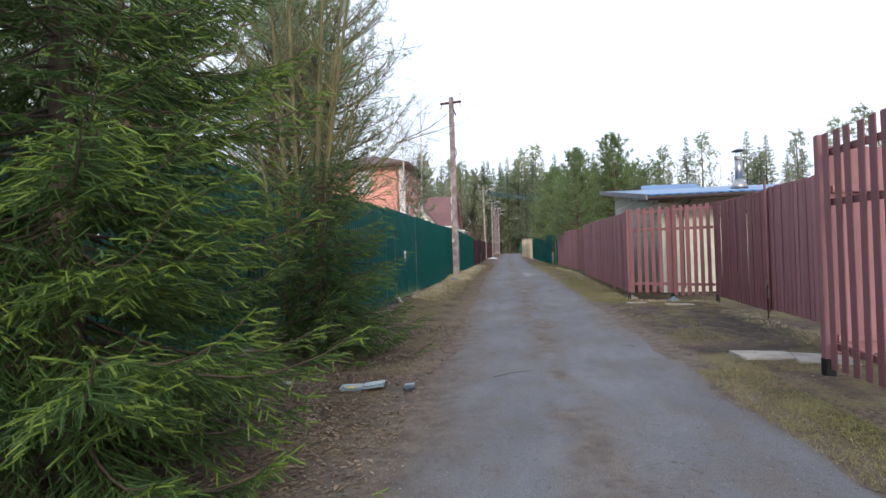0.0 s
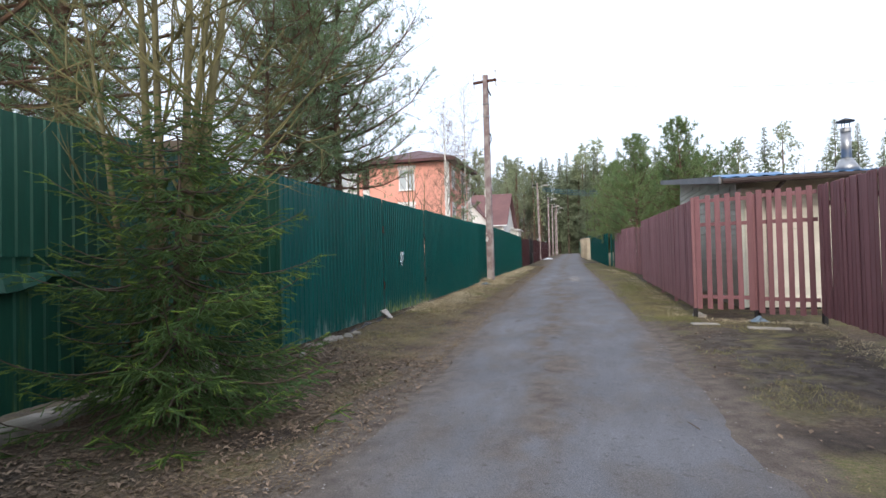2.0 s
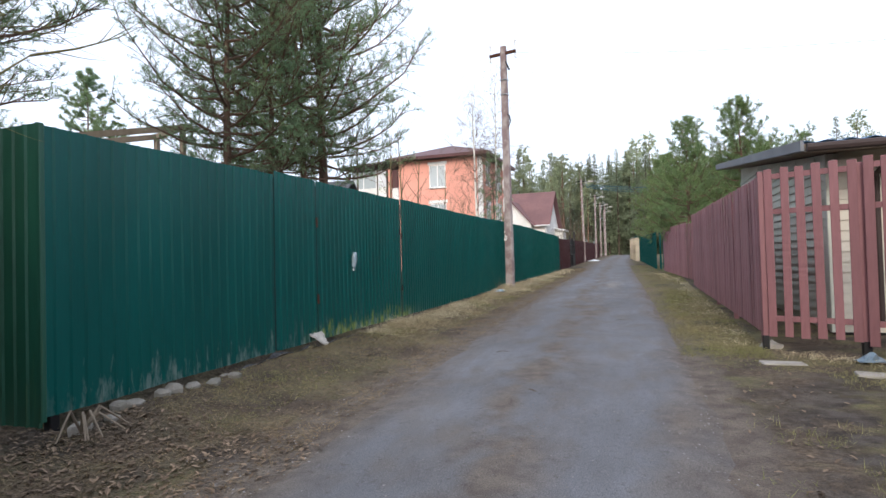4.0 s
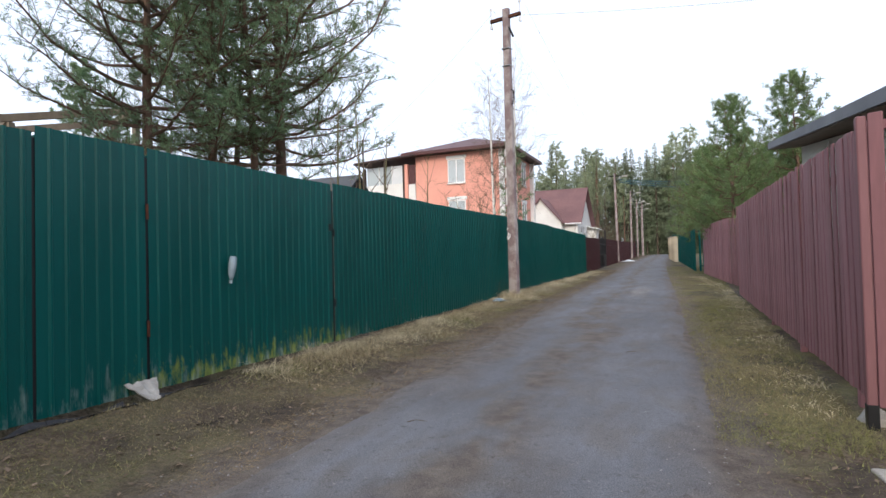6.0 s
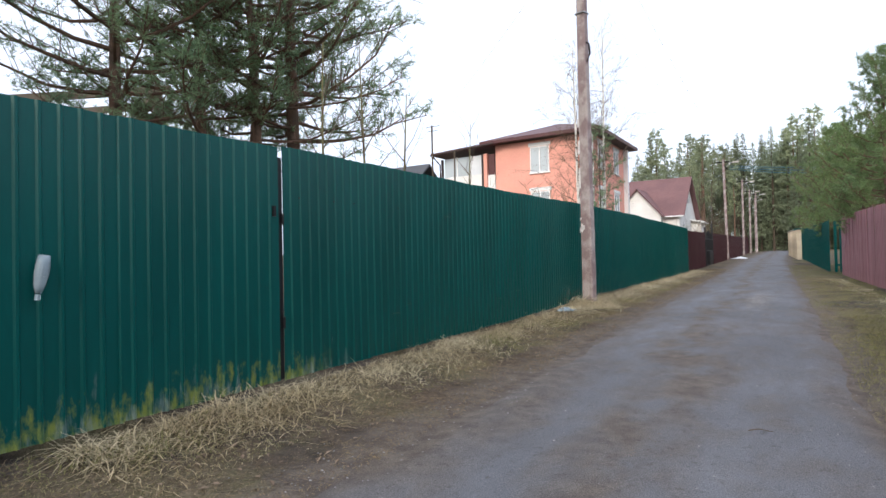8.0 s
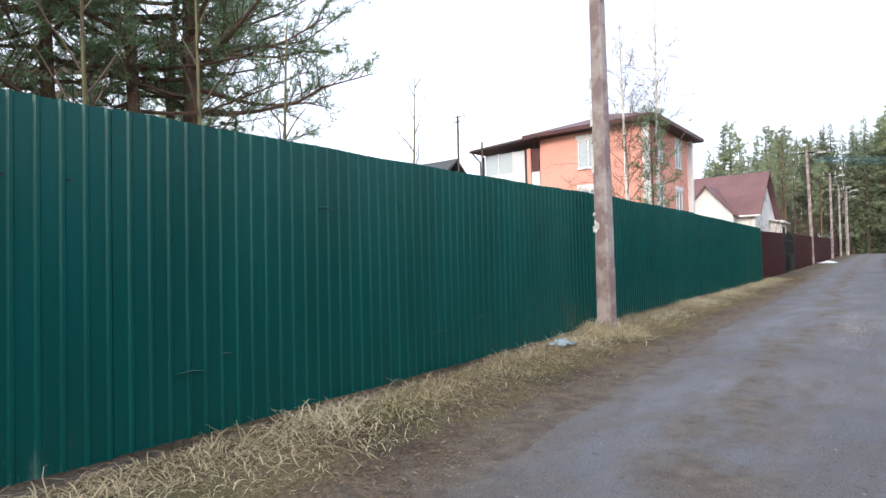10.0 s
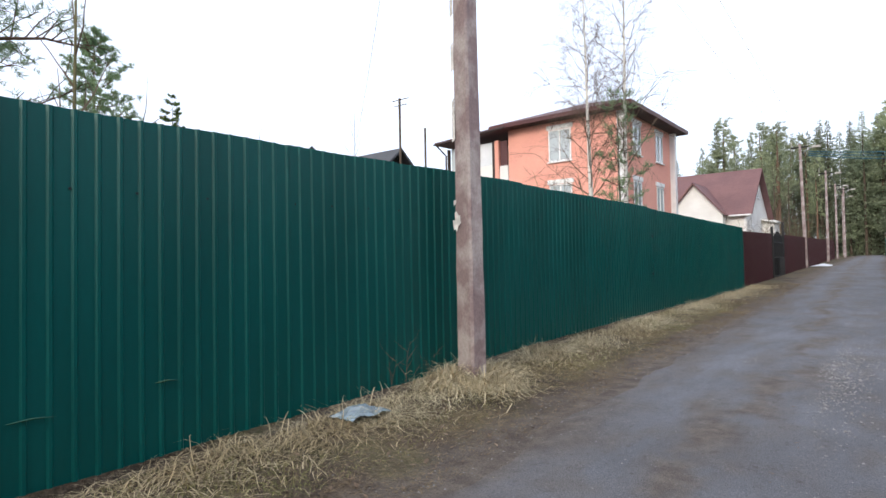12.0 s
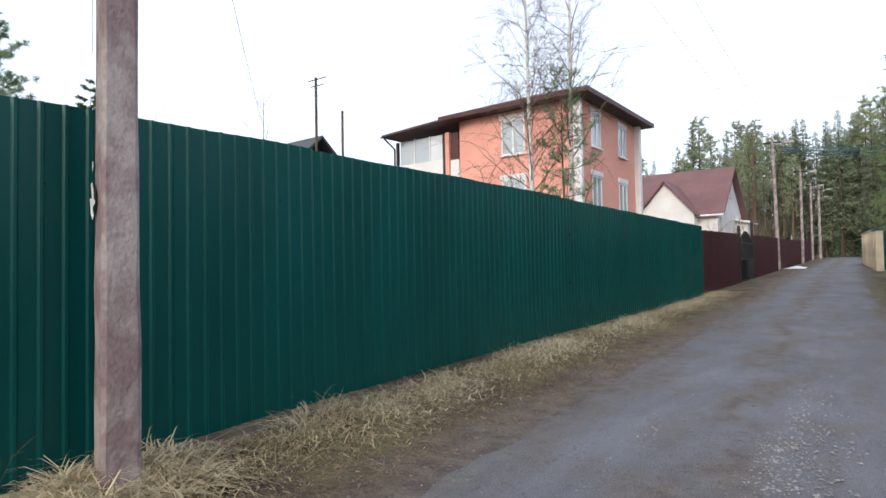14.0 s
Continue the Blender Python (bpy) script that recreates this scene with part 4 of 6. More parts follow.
def build_white_house():
    h = thing("white_house", "white sided house with a steep dark red gabled roof", "house")
    xe, xw, yf, yb, zr, ze = -8.35, -19.5, 67.0, 75.6, 9.0, 5.35
    ym = (yf + yb) / 2
    part("wall_body", Geo().box(xw, xe, yf, yb, 0.8, ze), STUCCO_B, h)
    part("gable", Geo().add([(xe, yf, ze), (xe, yb, ze), (xe, ym, zr - 0.15), (xe - 0.2, yf, ze), (xe - 0.2, yb, ze), (xe - 0.2, ym, zr - 0.15)],
                            [(0, 1, 2), (5, 4, 3), (0, 3, 4, 1), (1, 4, 5, 2), (2, 5, 3, 0)]), STUCCO_B, h)
    for k in range(16):
        z = 4.0 + k * 0.28
        w = (yb - yf) if z < ze else (yb - yf) * max(zr - 0.3 - z, 0) / (zr - ze)
        if w > 0.6:
            part("siding_lap", Geo().box(xe, xe + 0.015, ym - w / 2 + 0.1, ym + w / 2 - 0.1, z, z + 0.03), STUCCO_B, h)

    def slab(a, b, c, d, t=0.14):
        """A roof slab through four points."""
        p = [Vector(q) for q in (a, b, c, d)]
        n = (p[1] - p[0]).cross(p[3] - p[0]).normalized() * t
        return Geo().add(p + [q - n for q in p], [(0, 1, 2, 3), (7, 6, 5, 4), (0, 4, 5, 1), (1, 5, 6, 2), (2, 6, 7, 3), (3, 7, 4, 0)])

    o = 0.45
    part("front_slope", slab((xw, yf - o, ze - 0.35), (xe + o, yf - o, ze - 0.35), (xe + o, ym, zr), (xw, ym, zr)), ROOF_BROWN, h)
    part("back_slope", slab((xw, ym, zr), (xe + o, ym, zr), (xe + o, yb + o, ze - 0.35), (xw, yb + o, ze - 0.35)), ROOF_BROWN, h)
    # cross gable over a projecting bay
    gx, gw, gz, yy = -11.75, 2.0, 7.65, 65.9
    part("bay_wall", Geo().add([(gx - gw, yy, 0.8), (gx + gw, yy, 0.8), (gx + gw, yy, 5.35), (gx, yy, gz - 0.15), (gx - gw, yy, 5.35),
                                (gx - gw, yf + 2, 0.8), (gx + gw, yf + 2, 0.8), (gx + gw, yf + 2, 5.35), (gx, yf + 2, gz - 0.15), (gx - gw, yf + 2, 5.35)],
                               [(0, 1, 2, 3, 4), (9, 8, 7, 6, 5), (1, 6, 7, 2), (0, 4, 9, 5)]), STUCCO_B, h)
    part("bay_roof", slab((gx + gw + 0.3, yy - 0.35, 5.0), (gx + gw + 0.3, yy + 3.6, 5.0), (gx, yy + 3.6, gz), (gx, yy - 0.35, gz), 0.1), ROOF_BROWN, h)
    part("bay_roof", slab((gx, yy - 0.35, gz), (gx, yy + 3.6, gz), (gx - gw - 0.3, yy + 3.6, 5.0), (gx - gw - 0.3, yy - 0.35, 5.0), 0.1), ROOF_BROWN, h)
    part("gutter", Geo().tube([(gx + gw, yf - o - 0.05, ze - 0.4), (xe + o, yf - o - 0.05, ze - 0.4)], 0.07, 8), TRIM_WHITE, h)
    part("down_pipe", Geo().tube([(xe - 0.1, yf - 0.1, ze - 0.4), (xe - 0.1, yf - 0.1, 1.0)], 0.06, 8), TRIM_WHITE, h)
    window(h, pose(xe + 0.02, 68.6, 3.1, 0, 0, 90), 0.9, 1.3, 0.0, lintel=False)
    window(h, pose(xe + 0.02, ym - 0.5, 6.6, 0, 0, 90), 1.0, 1.1, 0.0, lintel=False)
    part("side_canopy", slab((xe, 72.5, 5.0), (xe + 1.2, 72.5, 4.7), (xe + 1.2, 76, 4.7), (xe, 76, 5.0), 0.12), TRIM_WHITE, h)
    part("side_bay", Geo().box(xe, xe + 0.9, 73, 75.6, 0.8, 4.85), STUCCO_B, h)


def build_shed():
    h = thing("shed", "low shed of beige and grey siding under a blue metal roof", "shed")
    x0, x1, y0, y1 = 3.78, 11.0, 14.9, 22.0

    def top(y):
        return 2.63 + (y - 14.0) * 0.118

    g = Geo()
    zb = 0.30
    g.add([(x0, y0, zb), (x0, y1, zb), (x0, y1, top(y1) - 0.12), (x0, y0, top(y0) - 0.12), (x0 + 0.12, y0, zb), (x0 + 0.12, y1, zb), (x0 + 0.12, y1, top(y1) - 0.12), (x0 + 0.12, y0, top(y0) - 0.12)],
          [(0, 3, 2, 1), (4, 5, 6, 7), (0, 1, 5, 4), (1, 2, 6, 5), (2, 3, 7, 6), (3, 0, 4, 7)])
    part("side_wall", g, SIDING_GREY, h)
    for k in range(22):
        z = 0.42 + k * 0.125
        ya = y0 if top(y0) - 0.14 > z + 0.12 else y0 + (z + 0.26 - top(y0)) / 0.118
        if ya < y1 - 0.3:
            q = part("siding_board", Geo().add([(x0 - 0.028, ya, z), (x0 - 0.028, y1, z), (x0 - 0.004, y1, z + 0.122), (x0 - 0.004, ya, z + 0.122), (x0, ya, z), (x0, y1, z), (x0, y1, z + 0.122), (x0, ya, z + 0.122)],
                                               [(0, 3, 2, 1), (4, 5, 6, 7), (0, 1, 5, 4), (1, 2, 6, 5), (2, 3, 7, 6), (3, 0, 4, 7)]), SIDING_GREY, h)
    part("front_wall", Geo().box(x0 + 0.12, x1, y0, y0 + 0.12, zb, top(y0) - 0.1), SIDING_BEIGE, h)
    for k in range(17):
        z = 0.40 + k * 0.135
        if z + 0.13 < top(y0) - 0.12:
            part("siding_board", Geo().add([(x0 + 0.1, y0 - 0.028, z), (x1, y0 - 0.028, z), (x1, y0 - 0.004, z + 0.131), (x0 + 0.1, y0 - 0.004, z + 0.131), (x0 + 0.1, y0, z), (x1, y0, z), (x1, y0, z + 0.131), (x0 + 0.1, y0, z + 0.131)],
                                           [(0, 1, 2, 3), (7, 6, 5, 4), (0, 4, 5, 1), (1, 5, 6, 2), (2, 6, 7, 3), (3, 7, 4, 0)]), SIDING_BEIGE, h)
    part("corner_trim", Geo().cbox(x0 - 0.04, x0 + 0.08, y0 - 0.04, y0 + 0.08, zb, top(y0) - 0.12, 0.008), SIDING_GREY, h)
    part("plinth", Geo().box(x0 + 0.03, x1, y0 + 0.03, y1, -0.1, zb), DARK, h)
    part("back_wall", Geo().box(x0 + 0.12, x1, y1 - 0.12, y1, zb, top(y1) - 0.12), SIDING_GREY, h)
    part("east_wall", Geo().box(x1 - 0.12, x1, y0 + 0.12, y1 - 0.12, zb, top(y0) - 0.12), SIDING_GREY, h)
    a, b, c, d = 3.32, 11.4, 14.0, 22.5
    g = Geo().add([(a, c, top(c)), (b, c, top(c)), (b, d, top(d)), (a, d, top(d)), (a, c, top(c) - 0.1), (b, c, top(c) - 0.1), (b, d, top(d) - 0.1), (a, d, top(d) - 0.1)],
                  [(0, 1, 2, 3), (7, 6, 5, 4), (0, 4, 5, 1), (1, 5, 6, 2), (2, 6, 7, 3), (3, 7, 4, 0)])
    part("roof_deck", g, PALE_WOOD, h)
    # blue profiled sheets, wavy at the front edge
    n, r = 200, 9
    g = Geo()
    for j in range(r):
        s = j / (r - 1)
        y = c - 0.05 + (d - c) * s
        for i in range(n + 1):
            x = a - 0.02 + (b - a + 0.04) * i / n
            g.v.append((x, y, top(y) + 0.022 + 0.012 * math.cos(2 * math.pi * (x - a) / 0.23)))
    for j in range(r - 1):
        g.f += [(j * (n + 1) + i, j * (n + 1) + i + 1, (j + 1) * (n + 1) + i + 1, (j + 1) * (n + 1) + i) for i in range(n)]
    q = part("roof_sheet", g, ROOF_BLUE, h, "blue profiled metal roof sheet", smooth=True)
    q.modifiers.new("thickness", "SOLIDIFY").thickness = 0.006
    part("verge_board", Geo().add([(a - 0.05, c - 0.04, top(c) - 0.09), (a - 0.05, d, top(d) - 0.09), (a - 0.05, d, top(d) + 0.04), (a - 0.05, c - 0.04, top(c) + 0.04),
                                   (a - 0.012, c - 0.04, top(c) - 0.09), (a - 0.012, d, top(d) - 0.09), (a - 0.012, d, top(d) + 0.04), (a - 0.012, c - 0.04, top(c) + 0.04)],
                                  [(0, 3, 2, 1), (4, 5, 6, 7), (0, 1, 5, 4), (2, 3, 7, 6), (3, 0, 4, 7), (1, 2, 6, 5)]), FASCIA, h)
    part("gutter", Geo().tube([(a, c - 0.10, top(c) - 0.06), (b, c - 0.10, top(c) - 0.03)], 0.05, 8), SOFFIT, h)
    part("wall_lamp_box", Geo().cbox(x0 - 0.02, x0 + 0.38, y0 - 0.3, y0 - 0.03, top(c) - 0.24, top(c) - 0.12, 0.01), SIDING_BEIGE, h)
    part("down_pipe", Geo().tube([(x0 + 0.5, c - 0.05, top(c) - 0.1), (x0 + 0.5, y0 - 0.06, top(c) - 0.32), (x0 + 0.5, y0 - 0.06, 0.4)], 0.04, 8), SOFFIT, h)
    p = thing("chimney_pipe", "shiny steel flue pipe with a rain cap on a blue roof", "chimney")
    z = top(16.6)
    part("flashing", Geo().tube([(0, 0, 0), (0, 0, 0.10), (0, 0, 0.26)], [0.24, 0.20, 0.11], 16), GALVANISED, p, smooth=True)
    part("flue", Geo().tube([(0, 0, 0.2), (0, 0, 0.86)], 0.095, 18), GALVANISED, p, smooth=True)
    part("collar", Geo().tube([(0, 0, 0.82), (0, 0, 0.90)], 0.105, 18), GALVANISED, p)
    for k in range(3):
        t = 2.1 * k
        part("cap_leg", Geo().tube([(0.08 * math.cos(t), 0.08 * math.sin(t), 0.88), (0.08 * math.cos(t), 0.08 * math.sin(t), 1.04)], 0.006, 4), BLACK_METAL, p)
    part("rain_cap", Geo().tube([(0, 0, 1.03), (0, 0, 1.05), (0, 0, 1.11)], [0.17, 0.17, 0.02], 16), BLACK_METAL, p)
    p.location = (6.35, 16.9, top(16.9) + 0.02)


def build_blue_house():
    h = thing("blue_roofed_house", "low pale house under a bright blue gabled metal roof", "house")
    x0, x1, y0, y1, ze, zr = 5.9, 8.3, 26.4, 30.0, 3.75, 4.45
    ym = (y0 + y1) / 2
    part("wall_body", Geo().box(x0, x1, y0, y1, 0.3, ze), SIDING_BEIGE, h)
    for s in (-1, 1):
        e = ym + s * (y1 - y0 + 0.7) / 2
        g = Geo().add([(x0 - 0.3, e, ze - 0.1), (x1 + 0.3, e, ze - 0.1), (x1, ym, zr), (x0, ym, zr), (x0 - 0.3, e, ze - 0.18), (x1 + 0.3, e, ze - 0.18), (x1, ym, zr - 0.08), (x0, ym, zr - 0.08)],
                      [(0, 1, 2, 3), (7, 6, 5, 4), (0, 4, 5, 1), (1, 5, 6, 2), (2, 6, 7, 3), (3, 7, 4, 0)])
        part("roof_slope", g, ROOF_BLUE, h)
    for x, q in ((x0, -1), (x1, 1)):
        part("gable", Geo().add([(x, y0, ze), (x, y1, ze), (x, ym, zr - 0.1), (x - 0.1 * q, y0, ze), (x - 0.1 * q, y1, ze), (x - 0.1 * q, ym, zr - 0.1)], [(0, 1, 2), (5, 4, 3), (0, 3, 4, 1), (1, 4, 5, 2), (2, 5, 3, 0)]), SIDING_BEIGE, h)


def build_barn():
    h = thing("grey_barn", "small barn with a dark grey gabled roof behind the fence", "barn")
    xe, xw, ym, zr, ze = -13.7, -19.5, 34.6, 6.05, 4.2
    for s in (-1, 1):
        g = Geo().add([(xe, ym + s * 2.3, ze - 0.15), (xw, ym + s * 2.3, ze - 0.15), (xw, ym, zr), (xe, ym, zr), (xe, ym + s * 2.3, ze - 0.25), (xw, ym + s * 2.3, ze - 0.25), (xw, ym, zr - 0.1), (xe, ym, zr - 0.1)],
                      [(0, 1, 2, 3), (7, 6, 5, 4), (0, 4, 5, 1), (1, 5, 6, 2), (2, 6, 7, 3), (3, 7, 4, 0)])
        part("roof_slope", g, ROOF_GREY, h)
    part("wall_body", Geo().box(xw + 0.3, xe - 0.4, ym - 2, ym + 2, 0.4, ze), PALE_WOOD, h)
    part("gable_boards", Geo().add([(xe - 0.4, ym - 2, ze), (xe - 0.4, ym + 2, ze), (xe - 0.4, ym, zr - 0.2), (xe - 0.5, ym - 2, ze), (xe - 0.5, ym + 2, ze), (xe - 0.5, ym, zr - 0.2)], [(0, 1, 2), (5, 4, 3), (0, 3, 4, 1), (1, 4, 5, 2), (2, 5, 3, 0)]), DARK, h)
    c = thing("stove_pipe", "thin dark stove pipe with a small cap", "chimney", (-18.0, 33.8, 4.9))
    part("pipe", Geo().tube([(0, 0, -0.6), (0, 0, 1.5)], 0.07, 8), BLACK_METAL, c)
    part("cap", Geo().tube([(0, 0, 1.58), (0, 0, 1.72)], [0.17, 0.02], 8), BLACK_METAL, c)
    a = thing("antenna_mast", "thin grey aerial mast with short cross arms", "antenna", (-12.95, 33.7, 0.58))
    part("mast", Geo().tube([(0, 0, 0), (0, 0, 7.0)], 0.04, 6), BARK_GREY, a)
    for z, w in ((6.95, 0.35), (6.75, 0.25)):
        part("cross_arm", Geo().tube([(-w, 0, z), (w, 0.1, z + 0.03)], 0.014, 4), BARK_GREY, a)
    b = thing("thin_mast", "thin plain grey mast behind the fence", "mast", (-11.8, 33.7, 0.58))
    part("mast", Geo().tube([(0, 0, 0), (0.02, 0, 5.75)], 0.035, 6), BARK_GREY, b)


def build_timber_frame():
    f = thing("timber_frame", "open pale timber frame of posts and top beams", "frame")
    for x, y, z in ((-12.0, 17.0, 4.75), (-11.3, 19.6, 5.45), (-13.6, 17.6, 4.75), (-12.9, 20.2, 5.45)):
        part("post", Geo().cbox(x - 0.07, x + 0.07, y - 0.07, y + 0.07, 0.2, z, 0.01), PALE_WOOD, f)
    for a, b in (((-12.1, 16.7, 4.70), (-11.2, 19.9, 5.53)), ((-13.7, 17.3, 4.70), (-12.8, 20.5, 5.53)), ((-11.3, 19.6, 5.46), (-12.9, 20.2, 5.46)), ((-12.0, 17.0, 4.78), (-13.6, 17.6, 4.78))):
        v = Vector(b) - Vector(a)
        part("beam", Geo().box(0, v.length, -0.06, 0.06, 0, 0.16, Matrix.Translation(a) @ v.to_track_quat("X", "Z").to_matrix().to_4x4()), PALE_WOOD, f)



build_orange_house()
build_white_house()
build_shed()
build_blue_house()
build_barn()
build_timber_frame()


# ---- poles and wires ----
def build_pole(x, y, height, near, lean=(0.0, 0.0), width=0.125, turn=24):
    base = rise(y) + (0.06 if near else 0)
    p = thing("utility_pole", "tall weathered concrete utility pole" + (" with a torn paper notice" if near else " with wires and a lamp"), "pole", (x, y, base), group="poles along the lane")
    p.rotation_euler = (lean[0], lean[1], radians(turn))
    n = 26
    g = Geo()
    rnd = random.Random(int(y))
    for i in range(n + 1):
        z = -0.4 + (height + 0.4) * i / n
        s = width * (1 - 0.28 * z / height)
        w, d, c = s * 1.0, s * 0.78, 0.02
        for px, py in ((-w + c, -d), (w - c, -d), (w, -d + c), (w, d - c), (w - c, d), (-w + c, d), (-w, d - c), (-w, -d + c)):
            g.v.append((px + rnd.uniform(-0.004, 0.004), py + rnd.uniform(-0.004, 0.004), z))
    g.f += [(i * 8 + k, i * 8 + (k + 1) % 8, (i + 1) * 8 + (k + 1) % 8, (i + 1) * 8 + k) for i in range(n) for k in range(8)]
    g.f.append(tuple(range(n * 8, n * 8 + 8)))
    part("shaft", g, CONCRETE, p)
    part("crossarm", Geo().cbox(-0.46, 0.42, -0.05, 0.03, height - 0.26, height - 0.18, 0.008), RUST if near else BLACK_METAL, p, "rusty steel crossarm")
    for q in (-0.44, 0.40):
        pin = part("insulator", Geo().tube([(q, -0.01, height - 0.2), (q, -0.01, height + 0.02), (q, -0.01, height + 0.1), (q, -0.01, height + 0.13)], [0.012, 0.012, 0.035, 0.02], 8), PORCELAIN, p)
        part("insulator", Geo().tube([(q, -0.01, height - 0.28), (q, -0.01, height - 0.40), (q + 0.03, -0.01, height - 0.43)], [0.02, 0.035, 0.02], 8), PORCELAIN, p)
    part("brace", Geo().tube([(0.1, -0.06, height - 0.5), (0.22, -0.06, height - 0.78)], 0.028, 6), BLACK_METAL, p)
    for z in (height - 1.05, height - 1.5):
        part("band", Geo().cbox(-0.11, 0.11, -0.105, 0.105, z, z + 0.03, 0.01), GALVANISED, p)
    part("hook", Geo().tube([(0.10, -0.02, height - 2.1), (0.16, -0.03, height - 2.15), (0.18, -0.03, height - 2.35), (0.10, -0.02, height - 2.5)], 0.02, 6), BLACK_METAL, p)
    if near:
        g = Geo()
        for i in range(5):
            for k in range(5):
                s, t = i / 4, k / 4
                g.v.append((-width * 0.96 + 0.115 * s, -width * 0.78 - 0.004 - 0.012 * abs(math.sin(s * 5 + t * 3)), 1.47 + 0.17 * t + 0.03 * math.sin(s * 7 + t * 5)))
        for i in range(4):
            for k in range(4):
                if (i, k) not in ((3, 0), (0, 3), (2, 0)):
                    g.f.append((i * 5 + k, (i + 1) * 5 + k, (i + 1) * 5 + k + 1, i * 5 + k + 1))
        part("paper_notice", g, PAPER, p, "torn white paper notice")
        for z, hh in ((1.72, 0.06), (2.35, 0.45), (3.05, 0.3), (3.6, 0.2)):
            part("torn_notice", Geo().add([(-width * 0.95, -width * 0.78 - 0.004, z), (-width * 0.55, -width * 0.78 - 0.005, z + 0.03), (-width * 0.6, -width * 0.78 - 0.005, z + hh), (-width * 0.93, -width * 0.78 - 0.004, z + hh * 0.9)], [(0, 1, 2, 3)]), PAPER, p)
    else:
        part("lamp_arm", Geo().tube([(0.1, 0, height - 0.6), (0.5, 0, height - 0.3), (0.75, 0, height - 0.28)], 0.03, 6), GALVANISED, p)
        part("lamp_head", Geo().cbox(0.6, 1.05, -0.1, 0.1, height - 0.32, height - 0.2, 0.03), OFF_WHITE, p)
    return p


build_pole(-2.40, 23.28, 7.42, True, (0.0, radians(-0.1)), 0.121, -13)
for x, y, h in ((-3.72, 59.3, 7.5), (-3.85, 73.5, 7.3), (-4.2, 86.0, 7.3), (-3.9, 91.0, 7.3), (-4.7, 101.0, 7.3)):
    build_pole(x, y, h, False, (0, radians(-0.9 if y < 60 else 0.3)), 0.10, 10)


def wire(name, a, b, sag, mat, r=0.008):
    pts = []
    for i in range(25):
        t = i / 24
        pts.append((a[0] + (b[0] - a[0]) * t, a[1] + (b[1] - a[1]) * t, a[2] + (b[2] - a[2]) * t - sag * 4 * t * (1 - t)))
    return thing(name, "thin overhead wire sagging from a pole", "wire", group="overhead wires", data=Geo().tube(pts, r, 4).mesh(name, mat))


TOP = rise(23.2) + 7.3
wire("overhead_wire", (-2.0, 23.15, TOP - 0.1), (22.0, 21.0, 6.4), 0.9, WIRE, 0.004)
wire("overhead_wire", (-2.75, 23.2, TOP + 0.1), (-16.0, 34.2, 5.9), 0.5, WIRE, 0.004)
for q in (-0.42, 0.42):
    wire("overhead_wire", (-2.3 + q, 23.2, TOP + 0.15), (-3.7 + q, 59.3, 8.3), 0.35, WIRE, 0.003)
for k in range(3):
    wire("blue_cable", (-3.4, 59.2, 8.0 - 0.12 * k), (9.0, 64.0, 7.9 - 0.1 * k), 0.35 + 0.1 * k, BLUE_CABLE, 0.018)
for y0, x0, y1, x1 in ((59.3, -3.7, 73.5, -3.85), (73.5, -3.85, 86, -4.2), (86, -4.2, 101, -4.7)):
    wire("overhead_wire", (x0 + 0.3, y0, rise(y0) + 7.2), (x1 + 0.3, y1, rise(y1) + 7.1), 0.3, WIRE, 0.014)


# ---- plants ----
def unit(v):
    return v / np.maximum(np.linalg.norm(v, axis=-1, keepdims=True), 1e-9)


def cores(p0, p1, radius, rng):
    """The dense middle of each shoot: a blunt finger of three sides."""
    d = unit(p1 - p0)
    a = unit(np.cross(d, rng.normal(size=p0.shape)))
    b = np.cross(d, a)
    r = radius * rng.uniform(0.8, 1.2, (len(p0), 1))
    low = [p0 + (p1 - p0) * 0.12 + (a * math.cos(k * 2.0944) + b * math.sin(k * 2.0944)) * r for k in range(3)]
    top = [p0 + (p1 - p0) * 0.93 + (a * math.cos(k * 2.0944 + 0.6) + b * math.sin(k * 2.0944 + 0.6)) * r * 0.8 for k in range(3)]
    end = p1 + d * radius * 0.5
    out = []
    for k in range(3):
        q = (k + 1) % 3
        out += [np.stack([low[k], low[q], top[k]], 1), np.stack([low[q], top[q], top[k]], 1), np.stack([end, top[k], top[q]], 1)]
    return np.concatenate(out)


def needles(p0, p1, count, length, width, rng, spread=0.75, flat=0.35, core=0.0):
    """Needles round twigs: arrays of twig starts and ends give triangles (n, 3, 3)."""
    if core:
        return np.concatenate([cores(p0, p1, core, rng), needles(p0, p1, count, length, width, rng, spread, flat)])
    n = len(p0)
    a = np.repeat(p0, count, 0)
    d = np.repeat(p1 - p0, count, 0)
    s = rng.random((n * count, 1)) ** 0.85
    dirs = unit(d)
    r = rng.normal(size=(n * count, 3))
    r[:, 2] = r[:, 2] * (1 - flat) + flat * 0.3
    r = unit(r - dirs * np.sum(r * dirs, 1, keepdims=True))
    grow = unit(dirs * (1 - spread * 0.5) + r * spread)
    base = a + d * s
    side = unit(np.cross(grow, rng.normal(size=(n * count, 3))))
    size = rng.uniform(0.7, 1.15, (n * count, 1))
    w = side * width * 0.5 * size
    return np.stack([base - w, base + w, base + grow * length * size], 1)


def curve_points(start, direction, length, bend, n):
    """Points of a bough: bend is the change of height along its way."""
    out = []
    for i in range(n + 1):
        t = i / n
        out.append(np.array(start) + np.array(direction) * length * t + np.array([0, 0, 1.0]) * bend(t) * length)
    return np.array(out)


